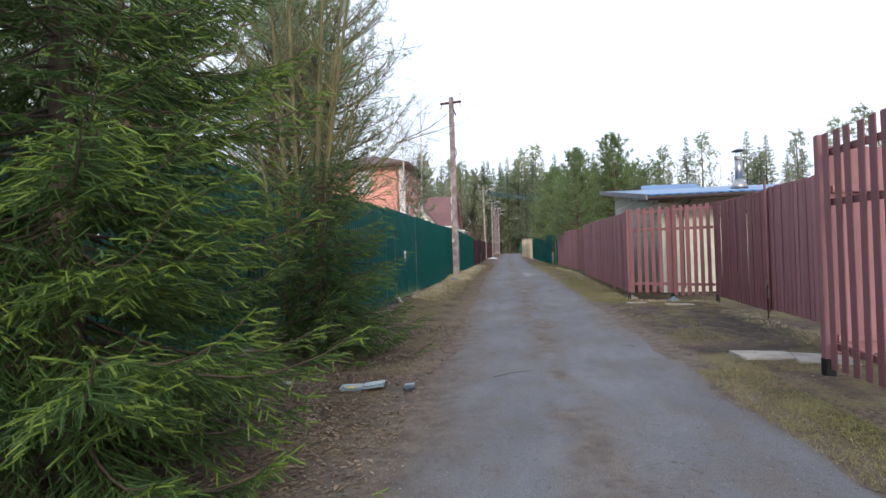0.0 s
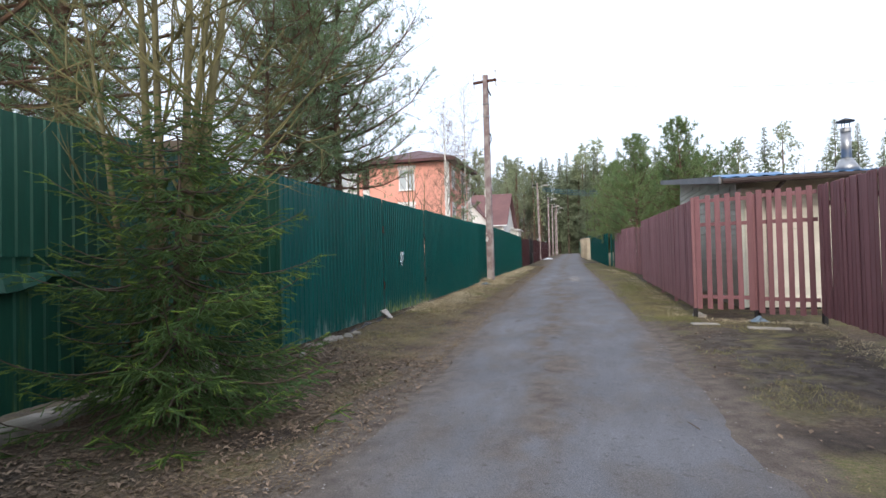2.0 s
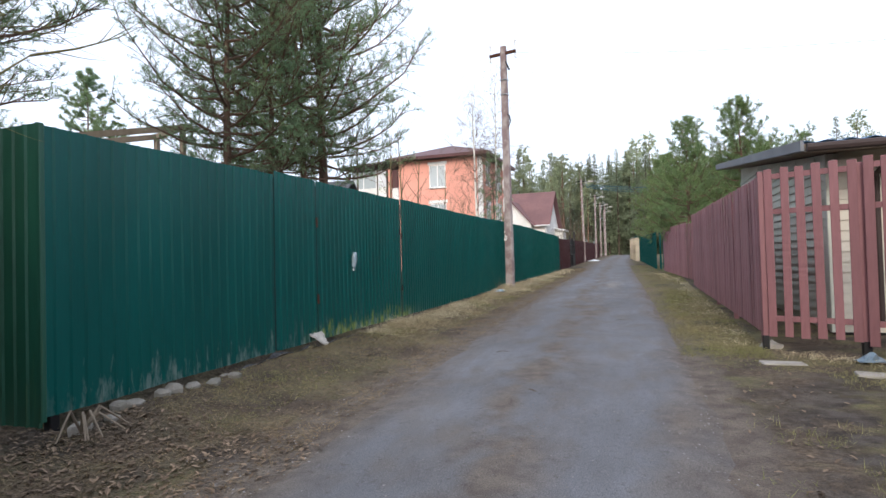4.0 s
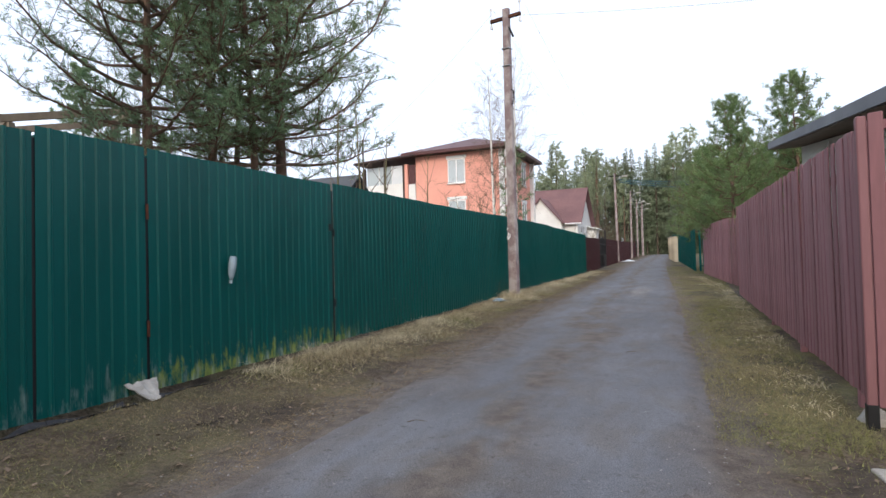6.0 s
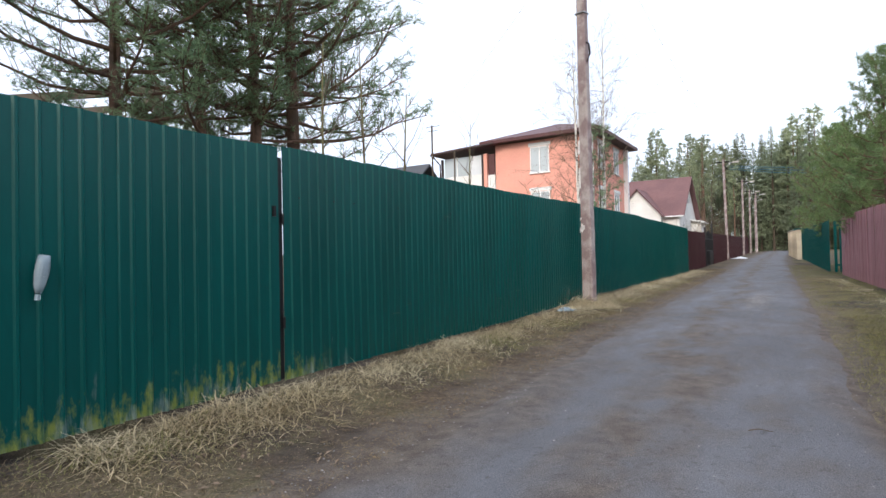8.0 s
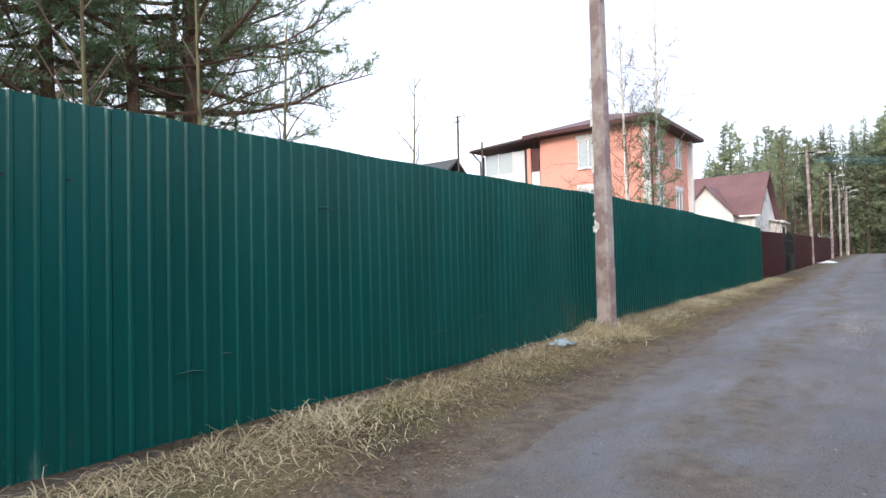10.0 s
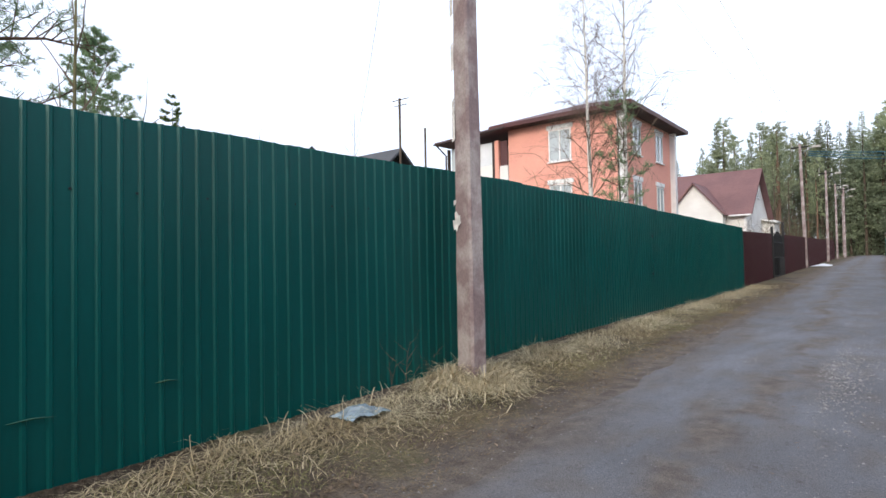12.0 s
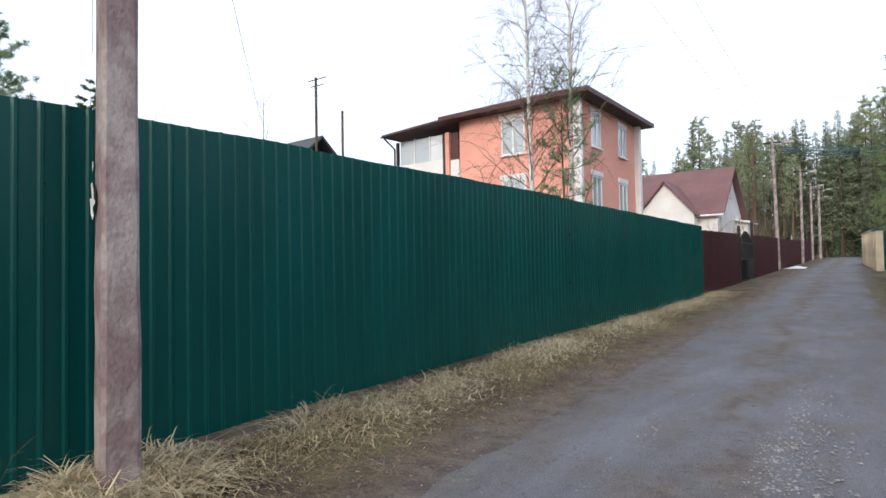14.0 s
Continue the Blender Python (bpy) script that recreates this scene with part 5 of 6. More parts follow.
def spruce(name, label, height, radius, seed, low=0.12, whorl=0.17, per=6, sub=0.055, needle=(0.021, 0.0055), count=18, young=0.3, shape=0.85, trunk_r=0.07, sparse=1.0, mats=None, droop=0.32, fullness=1.0, core=0.0125, each_bough=True, thin_above=99.0, spread=0.75, stem=0.013, reach=99.0):
    """A spruce: trunk, boughs with side shoots, old and young needles."""
    rng, rnd = np.random.default_rng(seed), random.Random(seed)
    t = thing(name, label, "tree")
    part("trunk", Geo().tube([(0.02 * math.sin(i), 0.02 * math.cos(i * 1.3), -0.15 + (height + 0.1) * i / 10) for i in range(11)], [trunk_r * (1.02 - i / 10) for i in range(11)], 9), BARK_GREY, t, smooth=True)
    boughs = Geo()
    old0, old1, new0, new1 = [], [], [], []
    z = low
    while z < height - 0.12:
        r = radius * (1 - z / height) ** shape
        high = 1.9 if z > thin_above else 1.0
        k = max(3, int(per * (0.6 + 0.4 * (1 - z / height)) / high))
        for j in range(k):
            if rnd.random() > sparse:
                continue
            az = 2 * math.pi * (j + rnd.random() * 0.8) / k + z * 7
            ln = max(r * rnd.uniform(0.72, 1.12), 0.12)
            ahead = ln * (math.cos(az) + 1.134 * math.sin(az))
            ln *= min(1, (reach - 0.15) / max(ahead, 0.01)) if ahead > 0 else 1
            shaded = 1.8 if spread > 0.9 and math.cos(az) < -0.45 else 1.0
            dr = np.array([math.cos(az), math.sin(az), 0.0])
            dip = droop * rnd.uniform(0.6, 1.3) * (1 - 0.7 * z / height)
            up = 0.15 + 0.25 * rnd.random()
            pts = curve_points((0, 0, z + rnd.uniform(-0.05, 0.05)), dr, ln, lambda s: -dip * s * (1.6 - s) + up * s * s * s * 0.6 + 0.25 * (z / height) * s, 7)
            own = Geo() if each_bough else boughs
            own.tube([tuple(p) for p in pts], [stem * min(ln, 1.4) * (1.05 - i / 7) + 0.002 for i in range(8)], 4, cap=False)
            if each_bough:
                part("bough", own, BARK_GREY, t)
            n = max(int(ln / 0.05 * fullness / high ** 0.5), 4)
            for q in range(n):
                s = 0.12 + 0.88 * (q + rnd.random() * 0.6) / n
                i = min(int(s * 7), 6)
                p = pts[i] + (pts[i + 1] - pts[i]) * (s * 7 - i)
                fw = unit(pts[i + 1] - pts[i])
                sd = np.array([-fw[1], fw[0], 0.0]) * (1 if q % 2 else -1)
                sl = (0.42 * ln * (1 - s) ** 0.8 + 0.07) * rnd.uniform(0.6, 1.15)
                d = unit(fw * 0.75 + sd * rnd.uniform(0.55, 0.9) + np.array([0, 0, rnd.uniform(-0.35, 0.05)]))
                e = p + d * sl
                e[2] -= 0.10 * sl
                m = max(int(sl / sub / high / shaded), 1)
                for c in range(m):
                    f = (c + 0.5) / m
                    b = p + (e - p) * f
                    tl = rnd.uniform(0.07, 0.12) * (1.25 - 0.4 * f)
                    sd2 = np.cross(d, [0, 0, 1.0]) * (1 if c % 2 else -1)
                    td = unit(d * 0.8 + sd2 * rnd.uniform(0.45, 0.8) + np.array([0, 0, rnd.uniform(-0.75, 0.0)]))
                    tip = (f > 0.45 and s > 0.35) and rnd.random() < young * (0.4 + s)
                    (new0 if tip else old0).append(b)
                    (new1 if tip else old1).append(b + td * tl)
                tip = rnd.random() < young * 1.6 * (0.3 + s)
                (new0 if tip else old0).append(e - d * min(sl, 0.10))
                (new1 if tip else old1).append(e)
                if sl > 0.12:
                    old0.append(p)
                    old1.append(e - d * 0.08)
            (new0 if rnd.random() < young * 2 else old0).append(pts[-1] - unit(pts[-1] - pts[-2]) * 0.1)
            (new1 if len(new0) > len(new1) else old1).append(pts[-1])
        z += whorl * rnd.uniform(0.8, 1.2) * high
    if not each_bough:
        part("bough_structure", boughs, BARK_GREY, t)
    mo, mn = mats or (SPRUCE_OLD, SPRUCE_NEW)
    part("needle_foliage", tri_mesh("needle_foliage", needles(np.array(old0), np.array(old1), count, *needle, rng, spread, core=core), mo), mo, t, "dark green needles")
    if new0:
        part("shoot_foliage", tri_mesh("shoot_foliage", needles(np.array(new0), np.array(new1), int(count * 1.25), *needle, rng, spread, core=core * 1.1), mn), mn, t, "yellow-green young shoots")
    return t


def pine(name, label, height, radius, seed, bare=0.35, limbs=46, tufts=7, needle=(0.095, 0.012), count=12, mat=None, trunk_r=0.13, bark=None, top_round=0.6, upturn=0.25, core=0.0, cone=False, shoots=5):
    """A pine: bent trunk, irregular limbs, needle tufts at the twig ends."""
    rng, rnd = np.random.default_rng(seed), random.Random(seed)
    mat, bark = mat or PINE_NEEDLE, bark or BARK_PINE
    t = thing(name, label, "tree")
    sway = [rnd.uniform(-1, 1) * 0.02 * height for _ in range(4)]

    def axis_at(z):
        s = z / height
        return np.array([sway[0] * math.sin(s * 3) + sway[2] * s, sway[1] * math.sin(s * 2.6 + 1) + sway[3] * s, z])

    part("trunk", Geo().tube([tuple(axis_at(-0.2 + (height + 0.1) * i / 14)) for i in range(15)], [trunk_r * (1.03 - 0.93 * i / 14) for i in range(15)], 9), bark, t, smooth=True)
    a0, a1 = [], []
    for k in range(limbs):
        g = Geo()
        s = bare + (1 - bare) * (k + rnd.random()) / limbs
        u = (s - bare) / (1 - bare)
        ln = radius * (0.8 + 0.4 * min(u * 3.2, 1)) * (1 - u ** 2.2 * (1 - top_round * 0.35)) * rnd.uniform(0.55, 1.15) + 0.15
        if cone:
            ln = radius * (1 - u) ** 0.75 * rnd.uniform(0.55, 1.15) + 0.12
        az = k * 2.4 + rnd.uniform(-0.5, 0.5)
        d = np.array([math.cos(az), math.sin(az), 0.0])
        rise_ = upturn + 0.6 * u + rnd.uniform(-0.2, 0.15)
        pts = curve_points(axis_at(s * height), d, ln, lambda q: rise_ * q * q - 0.12 * q * (1 - u), 5)
        pts += rng.normal(scale=0.02 * ln, size=pts.shape) * np.linspace(0, 1, 6)[:, None]
        g.tube([tuple(p) for p in pts], [trunk_r * 0.26 * (1.1 - 0.9 * i / 5) * (0.5 + 0.5 * ln / radius) for i in range(6)], 5, cap=False)
        m = max(int(tufts * (0.5 + ln / radius)), 3)
        for q in range(m):
            f = 0.25 + 0.75 * (q + rnd.random()) / m
            i = min(int(f * 5), 4)
            p = pts[i] + (pts[i + 1] - pts[i]) * (f * 5 - i)
            fw = unit(pts[i + 1] - pts[i])
            sl = (0.22 + 0.4 * (1 - f)) * rnd.uniform(0.5, 1.2) * ln * 0.62 + 0.08
            dd = unit(fw * 0.7 + rng.normal(size=3) * np.array([0.7, 0.7, 0.5]) + np.array([0, 0, 0.35]))
            e = p + dd * sl
            g.tube([tuple(p), tuple((p + e) / 2 + np.array([0, 0, 0.03])), tuple(e)], [0.009, 0.006, 0.004], 3, cap=False)
            for c in range(shoots):
                b = p + (e - p) * rnd.uniform(0.15, 1.0)
                td = unit(dd + rng.normal(size=3) * 0.65 + np.array([0, 0, 0.35]))
                a0.append(b)
                a1.append(b + td * rnd.uniform(0.10, 0.19))
        part("limb", g, bark, t)
    part("needle_crown", tri_mesh("needle_crown", needles(np.array(a0), np.array(a1), count, *needle, rng, spread=0.8, flat=0.1, core=core), mat), mat, t)
    return t


def bare_tree(name, label, height, seed, bark, twig, stems, trunk_r, spread=0.35, levels=3, first=0.3, weep=0.0, density=1.0, each=True):
    """A leafless tree of one or more stems with branches and fine twigs."""
    rng, rnd = np.random.default_rng(seed), random.Random(seed)
    t = thing(name, label, "tree")
    whole = Geo()

    def grow(fine, p, d, ln, r, depth):
        n = 5 if each else 3
        pts = [np.array(p)]
        for i in range(n):
            d = unit(d + rng.normal(size=3) * 0.10 + np.array([0, 0, 0.05 - weep * (depth > 1) * 0.16]))
            pts.append(pts[-1] + d * ln / n)
        fine.tube([tuple(q) for q in pts], [r * (1.05 - 0.85 * i / n) for i in range(n + 1)], 4 if r > 0.008 and each else 3, cap=False)
        if depth < levels:
            for k in range(int(rnd.randint(4, 6) * density)):
                i = rnd.randint(1, n)
                dd = unit(unit(pts[i] - pts[i - 1]) + rng.normal(size=3) * 0.6)
                grow(fine, pts[i], dd, ln * rnd.uniform(0.35, 0.6), r * 0.45, depth + 1)

    for dx, dy, lx, ly, hh in stems:
        pts = []
        wob = [rnd.uniform(-1, 1) for _ in range(4)]
        for i in range(13):
            s = i / 12
            pts.append(np.array([dx + lx * s ** 1.2 * hh + 0.05 * wob[0] * math.sin(4 * s), dy + ly * s ** 1.2 * hh + 0.05 * wob[1] * math.sin(5 * s), -0.15 + hh * s]))
        r0 = trunk_r * rnd.uniform(0.8, 1.1) * (hh / height) ** 0.5
        part("trunk", Geo().tube([tuple(q) for q in pts], [r0 * (1.03 - 0.85 * i / 12) for i in range(13)], 8), bark, t, smooth=True)
        m = int(22 * density * hh / height)
        for k in range(m):
            s = first + (1 - first) * (k + rnd.random()) / m
            i = min(int(s * 12), 11)
            p = pts[i] + (pts[i + 1] - pts[i]) * (s * 12 - i)
            az = k * 2.4 + rnd.random()
            d = unit(np.array([math.cos(az) * spread * 2, math.sin(az) * spread * 2, 0.75]))
            own = Geo() if each else whole
            grow(own, p, d, hh * 0.22 * (1.25 - s) + 0.2, r0 * (0.32 - 0.13 * min(weep, 1)) * (1.15 - s) + 0.004 - 0.0015 * min(weep, 1), 1)
            if each:
                part("branch", own, twig, t)
    if not each:
        part("branching", whole, twig, t)
    return t


def put(t, x, y, turn=0.0, scale=1.0, sink=0.0):
    t.matrix_basis = pose(x, y, level(x, y) - sink, 0, 0, turn) @ Matrix.Scale(scale, 4)
    return t


# near spruces and shrubs by the old fence
put(spruce("spruce_tree", "large spruce with yellow-green shoots beside the lane", 6.6, 1.66, 11, low=0.10, whorl=0.135, per=8, sub=0.045, needle=(0.0155, 0.0032), count=20, young=0.5, trunk_r=0.1, core=0.0045, droop=0.40, thin_above=3.3, spread=0.95, stem=0.008, fullness=1.1, reach=2.22, shape=0.55), -2.1, 2.85)
put(spruce("young_spruce", "small dark spruce at the foot of a bare tree", 2.5, 1.28, 12, low=0.2, whorl=0.13, per=9, sub=0.055, needle=(0.0165, 0.0033), count=21, young=0.2, trunk_r=0.045, core=0.0042, shape=0.38, droop=0.5, spread=0.95, stem=0.008), -2.02, 6.85, 40)
put(bare_tree("multi_stem_tree", "bare olive-barked tree of many stems", 7.0, 13, BARK_OLIVE, TWIG_OLIVE,
              [(0.0, 0.0, -0.03, 0.02, 7.0), (0.13, 0.06, 0.05, -0.01, 6.6), (0.2, -0.08, 0.12, 0.0, 6.0), (-0.12, 0.1, -0.08, 0.04, 6.4), (-0.1, -0.12, -0.16, -0.02, 4.2), (0.05, 0.18, 0.08, 0.08, 6.2)],
              0.052, 0.45, 3, 0.22, density=0.95), -2.45, 7.2)

# pines behind the green fence
pa = put(pine("pine_tree", "tall pine with orange trunk and open crown", 10.5, 2.6, 21, bare=0.3, limbs=70, tufts=16, shoots=5, count=13, needle=(0.088, 0.011), trunk_r=0.15, upturn=0.32), -6.1, 18.95, 20)
pb = put(pine("pine_tree", "slender pine in a close group", 9.0, 2.3, 22, bare=0.32, limbs=58, tufts=15, shoots=5, count=13, needle=(0.088, 0.011), trunk_r=0.11, upturn=0.35), -6.33, 18.2, 130)
for x, y, turn, s, src in ((-6.9, 16.4, 80, 0.84, pa), (-6.55, 17.45, 200, 1.0, pb), (-7.9, 19.6, 300, 0.95, pb), (-5.6, 7.9, 40, 0.95, pb), (-6.2, 9.8, 75, 0.95, pa), (-8.2, 9.6, 100, 0.9, pb), (-8.4, 11.4, 310, 0.85, pb), (-6.4, 6.6, 190, 0.9, pb)):
    copy_thing(src, pose(x, y, level(x, y), 0, 0, turn) @ Matrix.Scale(s, 4))

# young pines behind the boards
pc = put(pine("young_pine", "young light green pine with dense crown", 6.2, 1.8, 31, bare=0.22, limbs=60, tufts=11, count=16, needle=(0.115, 0.0135), mat=PINE_LIGHT, trunk_r=0.09, upturn=0.45, cone=True), 3.3, 31.4)
pd = put(pine("young_pine", "broad light green young pine", 4.9, 2.3, 32, bare=0.27, limbs=60, tufts=11, count=16, needle=(0.115, 0.0135), mat=PINE_LIGHT, trunk_r=0.09, upturn=0.3), 3.3, 39.5)
copy_thing(pc, pose(5.4, 33.7, rise(33.7), 0, 0, 120) @ Matrix.Scale(1.17, 4))
copy_thing(pd, pose(5.0, 36.4, rise(36.4), 0, 0, 70) @ Matrix.Scale(1.0, 4))
copy_thing(pd, pose(6.8, 35.5, rise(35), 0, 0, 200) @ Matrix.Scale(1.1, 4))
copy_thing(pc, pose(2.9, 50.5, rise(50), 0, 0, 20) @ Matrix.Scale(1.2, 4))
copy_thing(pc, pose(3.4, 58.0, rise(58), 0, 0, 250) @ Matrix.Scale(1.4, 4))

# birches by the orange house
put(bare_tree("birch_tree", "slender white birch without leaves", 10.5, 41, BARK_BIRCH, TWIG, [(0, 0, -0.02, 0.0, 10.5)], 0.10, 0.4, 3, 0.30, weep=1.1, density=2.0), -7.3, 37.2)
put(bare_tree("birch_tree", "tall thin birch without leaves", 11.5, 42, BARK_BIRCH, TWIG, [(0, 0, 0.01, 0.0, 11.5)], 0.085, 0.3, 3, 0.35, weep=0.8, density=1.5), -6.4, 37.8)
put(pine("thin_pine", "thin straggly young pine beside a birch", 6.6, 0.75, 43, bare=0.35, limbs=26, tufts=5, count=14, trunk_r=0.05, bark=BARK_GREY), -6.25, 37.3)

# trees seen over the fence
put(pine("pine_tree", "single broad pine standing beyond the fence", 11.4, 2.9, 45, bare=0.3, limbs=62, tufts=12, count=15, needle=(0.17, 0.022), trunk_r=0.13, cone=True, upturn=0.0), -26.0, 28.7)
put(spruce("young_spruce", "small spruce beyond the fence", 10.9, 2.5, 46, whorl=0.42, per=6, sub=0.2, needle=(0.12, 0.035), count=8, young=0.1, core=0.02, shape=0.75, each_bough=False, fullness=1.6), -30.4, 34.1)
for x, y, h, s in ((-3.3, 16.7, 3.7, 55), (-3.5, 17.6, 4.0, 56), (-3.4, 18.4, 3.5, 57), (-3.36, 20.15, 3.4, 51), (-14.2, 32.6, 6.6, 52), (-17.5, 31.0, 6.2, 53), (-20.5, 33.0, 6.4, 54)):
    put(bare_tree("sapling", "thin bare sapling behind the fence", h, s, BARK_OLIVE, TWIG, [(0, 0, 0.01, 0, h)], 0.03, 0.25, 2, 0.45, density=0.45), x, y)

put(bare_tree("dead_weed", "thin dead weed stalks leaning against a green fence", 0.95, 59, TWIG, TWIG, [(0.0, 0.0, 0.1, 0.1, 0.95), (0.05, -0.25, 0.12, -0.1, 0.8), (0.02, 0.4, 0.2, 0.2, 0.7)], 0.006, 0.5, 2, 0.2, density=0.3), -2.6, 22.5, 0, 0.6)

# shrubs along the far fences
sh = put(bare_tree("bare_shrub", "bare brown shrub with many thin stems", 2.6, 61, BARK_OLIVE, TWIG, [(0.1 * math.cos(a), 0.1 * math.sin(a), 0.25 * math.cos(a), 0.25 * math.sin(a), 2.6) for a in (0, 1.2, 2.5, 3.7, 5.0)], 0.02, 0.5, 2, 0.2, density=0.6, each=False), -5.0, 63.0)
for x, y, s in ((-5.4, 66.5, 1.2), (-5.2, 70.0, 1.4), (-5.8, 56.0, 1.2), (-5.3, 61.0, 1.3), (-8.5, 41.2, 1.9), (-10.4, 41.6, 2.0), (-5.0, 52.0, 0.9)):
    copy_thing(sh, pose(x, y, rise(y), 0, 0, x * 90) @ Matrix.Scale(s, 4))


# ---- the wood at the end of the lane ----
def far_spruce(seed, height, radius, low):
    rng, rnd = np.random.default_rng(seed), random.Random(seed)
    t = thing("forest_spruce", "dark spruce at the edge of the wood", "tree", group="wood")
    part("trunk", Geo().tube([(0, 0, -0.5), (0.05, 0, height * 0.5), (0, 0, height)], [0.2, 0.13, 0.02], 6), BARK_GREY, t)
    a, b, sizes = [], [], []
    z = low * height
    while z < height * 0.985:
        u = z / height
        r = radius * (1 - u) ** 0.8 * rnd.uniform(0.75, 1.2) + 0.06
        for j in range(8):
            az = rnd.random() * 6.283
            d = np.array([math.cos(az), math.sin(az), -0.35 + 0.5 * u])
            ln = r * rnd.uniform(0.6, 1.1)
            for s in np.arange(0.2, 1.01, max(0.5 / ln, 0.16)):
                p = np.array([0, 0, z]) + d * ln * s
                a.append(p)
                size = 0.38 + 0.62 * min((1 - u) * 3.0, 1)
                sizes.append(size)
                b.append(p + unit(d + rng.normal(size=3) * 0.4) * 0.55 * size)
        z += 0.5 if u < 0.7 else 0.28
    me = tri_mesh("crown", needles(np.array(a), np.array(b), 7, 0.50 * np.repeat(sizes, 7)[:, None], 0.115 * np.repeat(sizes, 7)[:, None], rng, spread=0.6), HAZED_SPRUCE)
    part("crown", me, HAZED_SPRUCE, t)
    return t


def far_pine(seed, height, radius, bare):
    rng, rnd = np.random.default_rng(seed), random.Random(seed)
    t = thing("forest_pine", "tall pine with a bare lower trunk in the wood", "tree", group="wood")
    part("trunk", Geo().tube([(0, 0, -0.5), (0.15, 0.1, height * 0.5), (0, 0.1, height * 0.97)], [0.2, 0.15, 0.04], 6), BARK_PINE, t)
    a, b = [], []
    for k in range(46):
        u = (k + rnd.random()) / 46
        z = height * (bare + (1 - bare) * u)
        ln = radius * (0.5 + 0.7 * min(u * 3, 1)) * (1 - u ** 2.5 * 0.75) * rnd.uniform(0.4, 1.1)
        az = rnd.random() * 6.283
        d = np.array([math.cos(az), math.sin(az), 0.25 + 0.4 * u])
        for q in range(7):
            p = np.array([0.1, 0.1, z]) + d * ln * rnd.uniform(0.45, 1) + rng.normal(size=3) * 0.22
            a.append(p)
            b.append(p + unit(d + rng.normal(size=3)) * 0.4)
    part("crown", tri_mesh("crown", needles(np.array(a), np.array(b), 13, 0.38, 0.085, rng), HAZED_PINE), HAZED_PINE, t)
    return t


def build_wood():
    kinds = [far_spruce(71, 18.6, 3.0, 0.22), far_spruce(72, 17.4, 2.6, 0.32), far_spruce(73, 19.2, 3.2, 0.16), far_pine(74, 18.5, 2.6, 0.5), far_pine(75, 17.5, 2.4, 0.42)]
    bush = far_spruce(78, 6.0, 2.3, 0.04)
    bare = [bare_tree("forest_birch", "bare birch at the edge of the wood", 14.0, 76, BARK_BIRCH, TWIG, [(0, 0, 0.01, 0, 14.0)], 0.11, 0.35, 2, 0.3, weep=0.3, density=1.0, each=False),
            bare_tree("forest_birch", "bare brown broadleaf tree at the edge of the wood", 13.0, 77, BARK_GREY, TWIG, [(0, 0, 0.0, 0.02, 13.0)], 0.13, 0.5, 2, 0.25, density=1.4, each=False)]
    for t in bare:
        tagged(t, group="wood")
    rnd = random.Random(70)
    spots = []
    for k in range(170):
        x = (-46 + 62 * rnd.random()) if k < 145 else rnd.uniform(-9, 3)
        y = 100 + rnd.random() ** 1.4 * 22 + max(0, (-x - 14)) * 0.3
        if not (-5.6 < x < 0.2 and y < 103):
            spots.append((x, y))
    for k in range(115):
        x = 12 + 92 * rnd.random()
        y = 104 - max(x - 14, 0) * 0.52 + rnd.random() ** 1.3 * 18
        spots.append((x, y))
    for k in range(46):
        s = rnd.random()
        spots.append((-6.5 - 8 * rnd.random() if k % 2 else 6 + 8 * rnd.random(), 88 + 16 * s))
    low = [(rnd.uniform(-16, 8), rnd.uniform(104, 116)) for _ in range(52)]
    used = set()
    for k, (x, y) in enumerate(spots):
        left = x < 14
        edge = y < 100 and left
        if edge:
            src = bare[k % 2] if k % 3 else kinds[3 + k % 2]
        elif not left:
            src = kinds[rnd.choice((0, 1, 2, 3, 4))] if rnd.random() < 0.62 else bare[rnd.randrange(2)]
        else:
            src = kinds[rnd.choice((0, 0, 1, 1, 2, 2, 0, 4, 3))] if rnd.random() < 0.93 else bare[rnd.randrange(2)]
        s = rnd.uniform(0.84, 1.06) if not edge else rnd.uniform(0.55, 0.85)
        if left:
            s *= 0.86 if x < -22 else 1.0
        m = pose(x, y, level(x, y), 0, 0, rnd.random() * 360) @ Matrix.Scale(s, 4)
        if src.name not in used:
            used.add(src.name)
            src.matrix_basis = m
        else:
            copy_thing(src, m)
    bush.matrix_basis = pose(-1.5, 106, level(-1.5, 106))
    tagged(bush, "young spruce in the undergrowth of the wood", "tree", "wood")
    for x, y in low:
        copy_thing(bush, pose(x, y, level(x, y), 0, 0, rnd.random() * 360) @ Matrix.Scale(rnd.uniform(0.5, 1.15), 4))


build_wood()


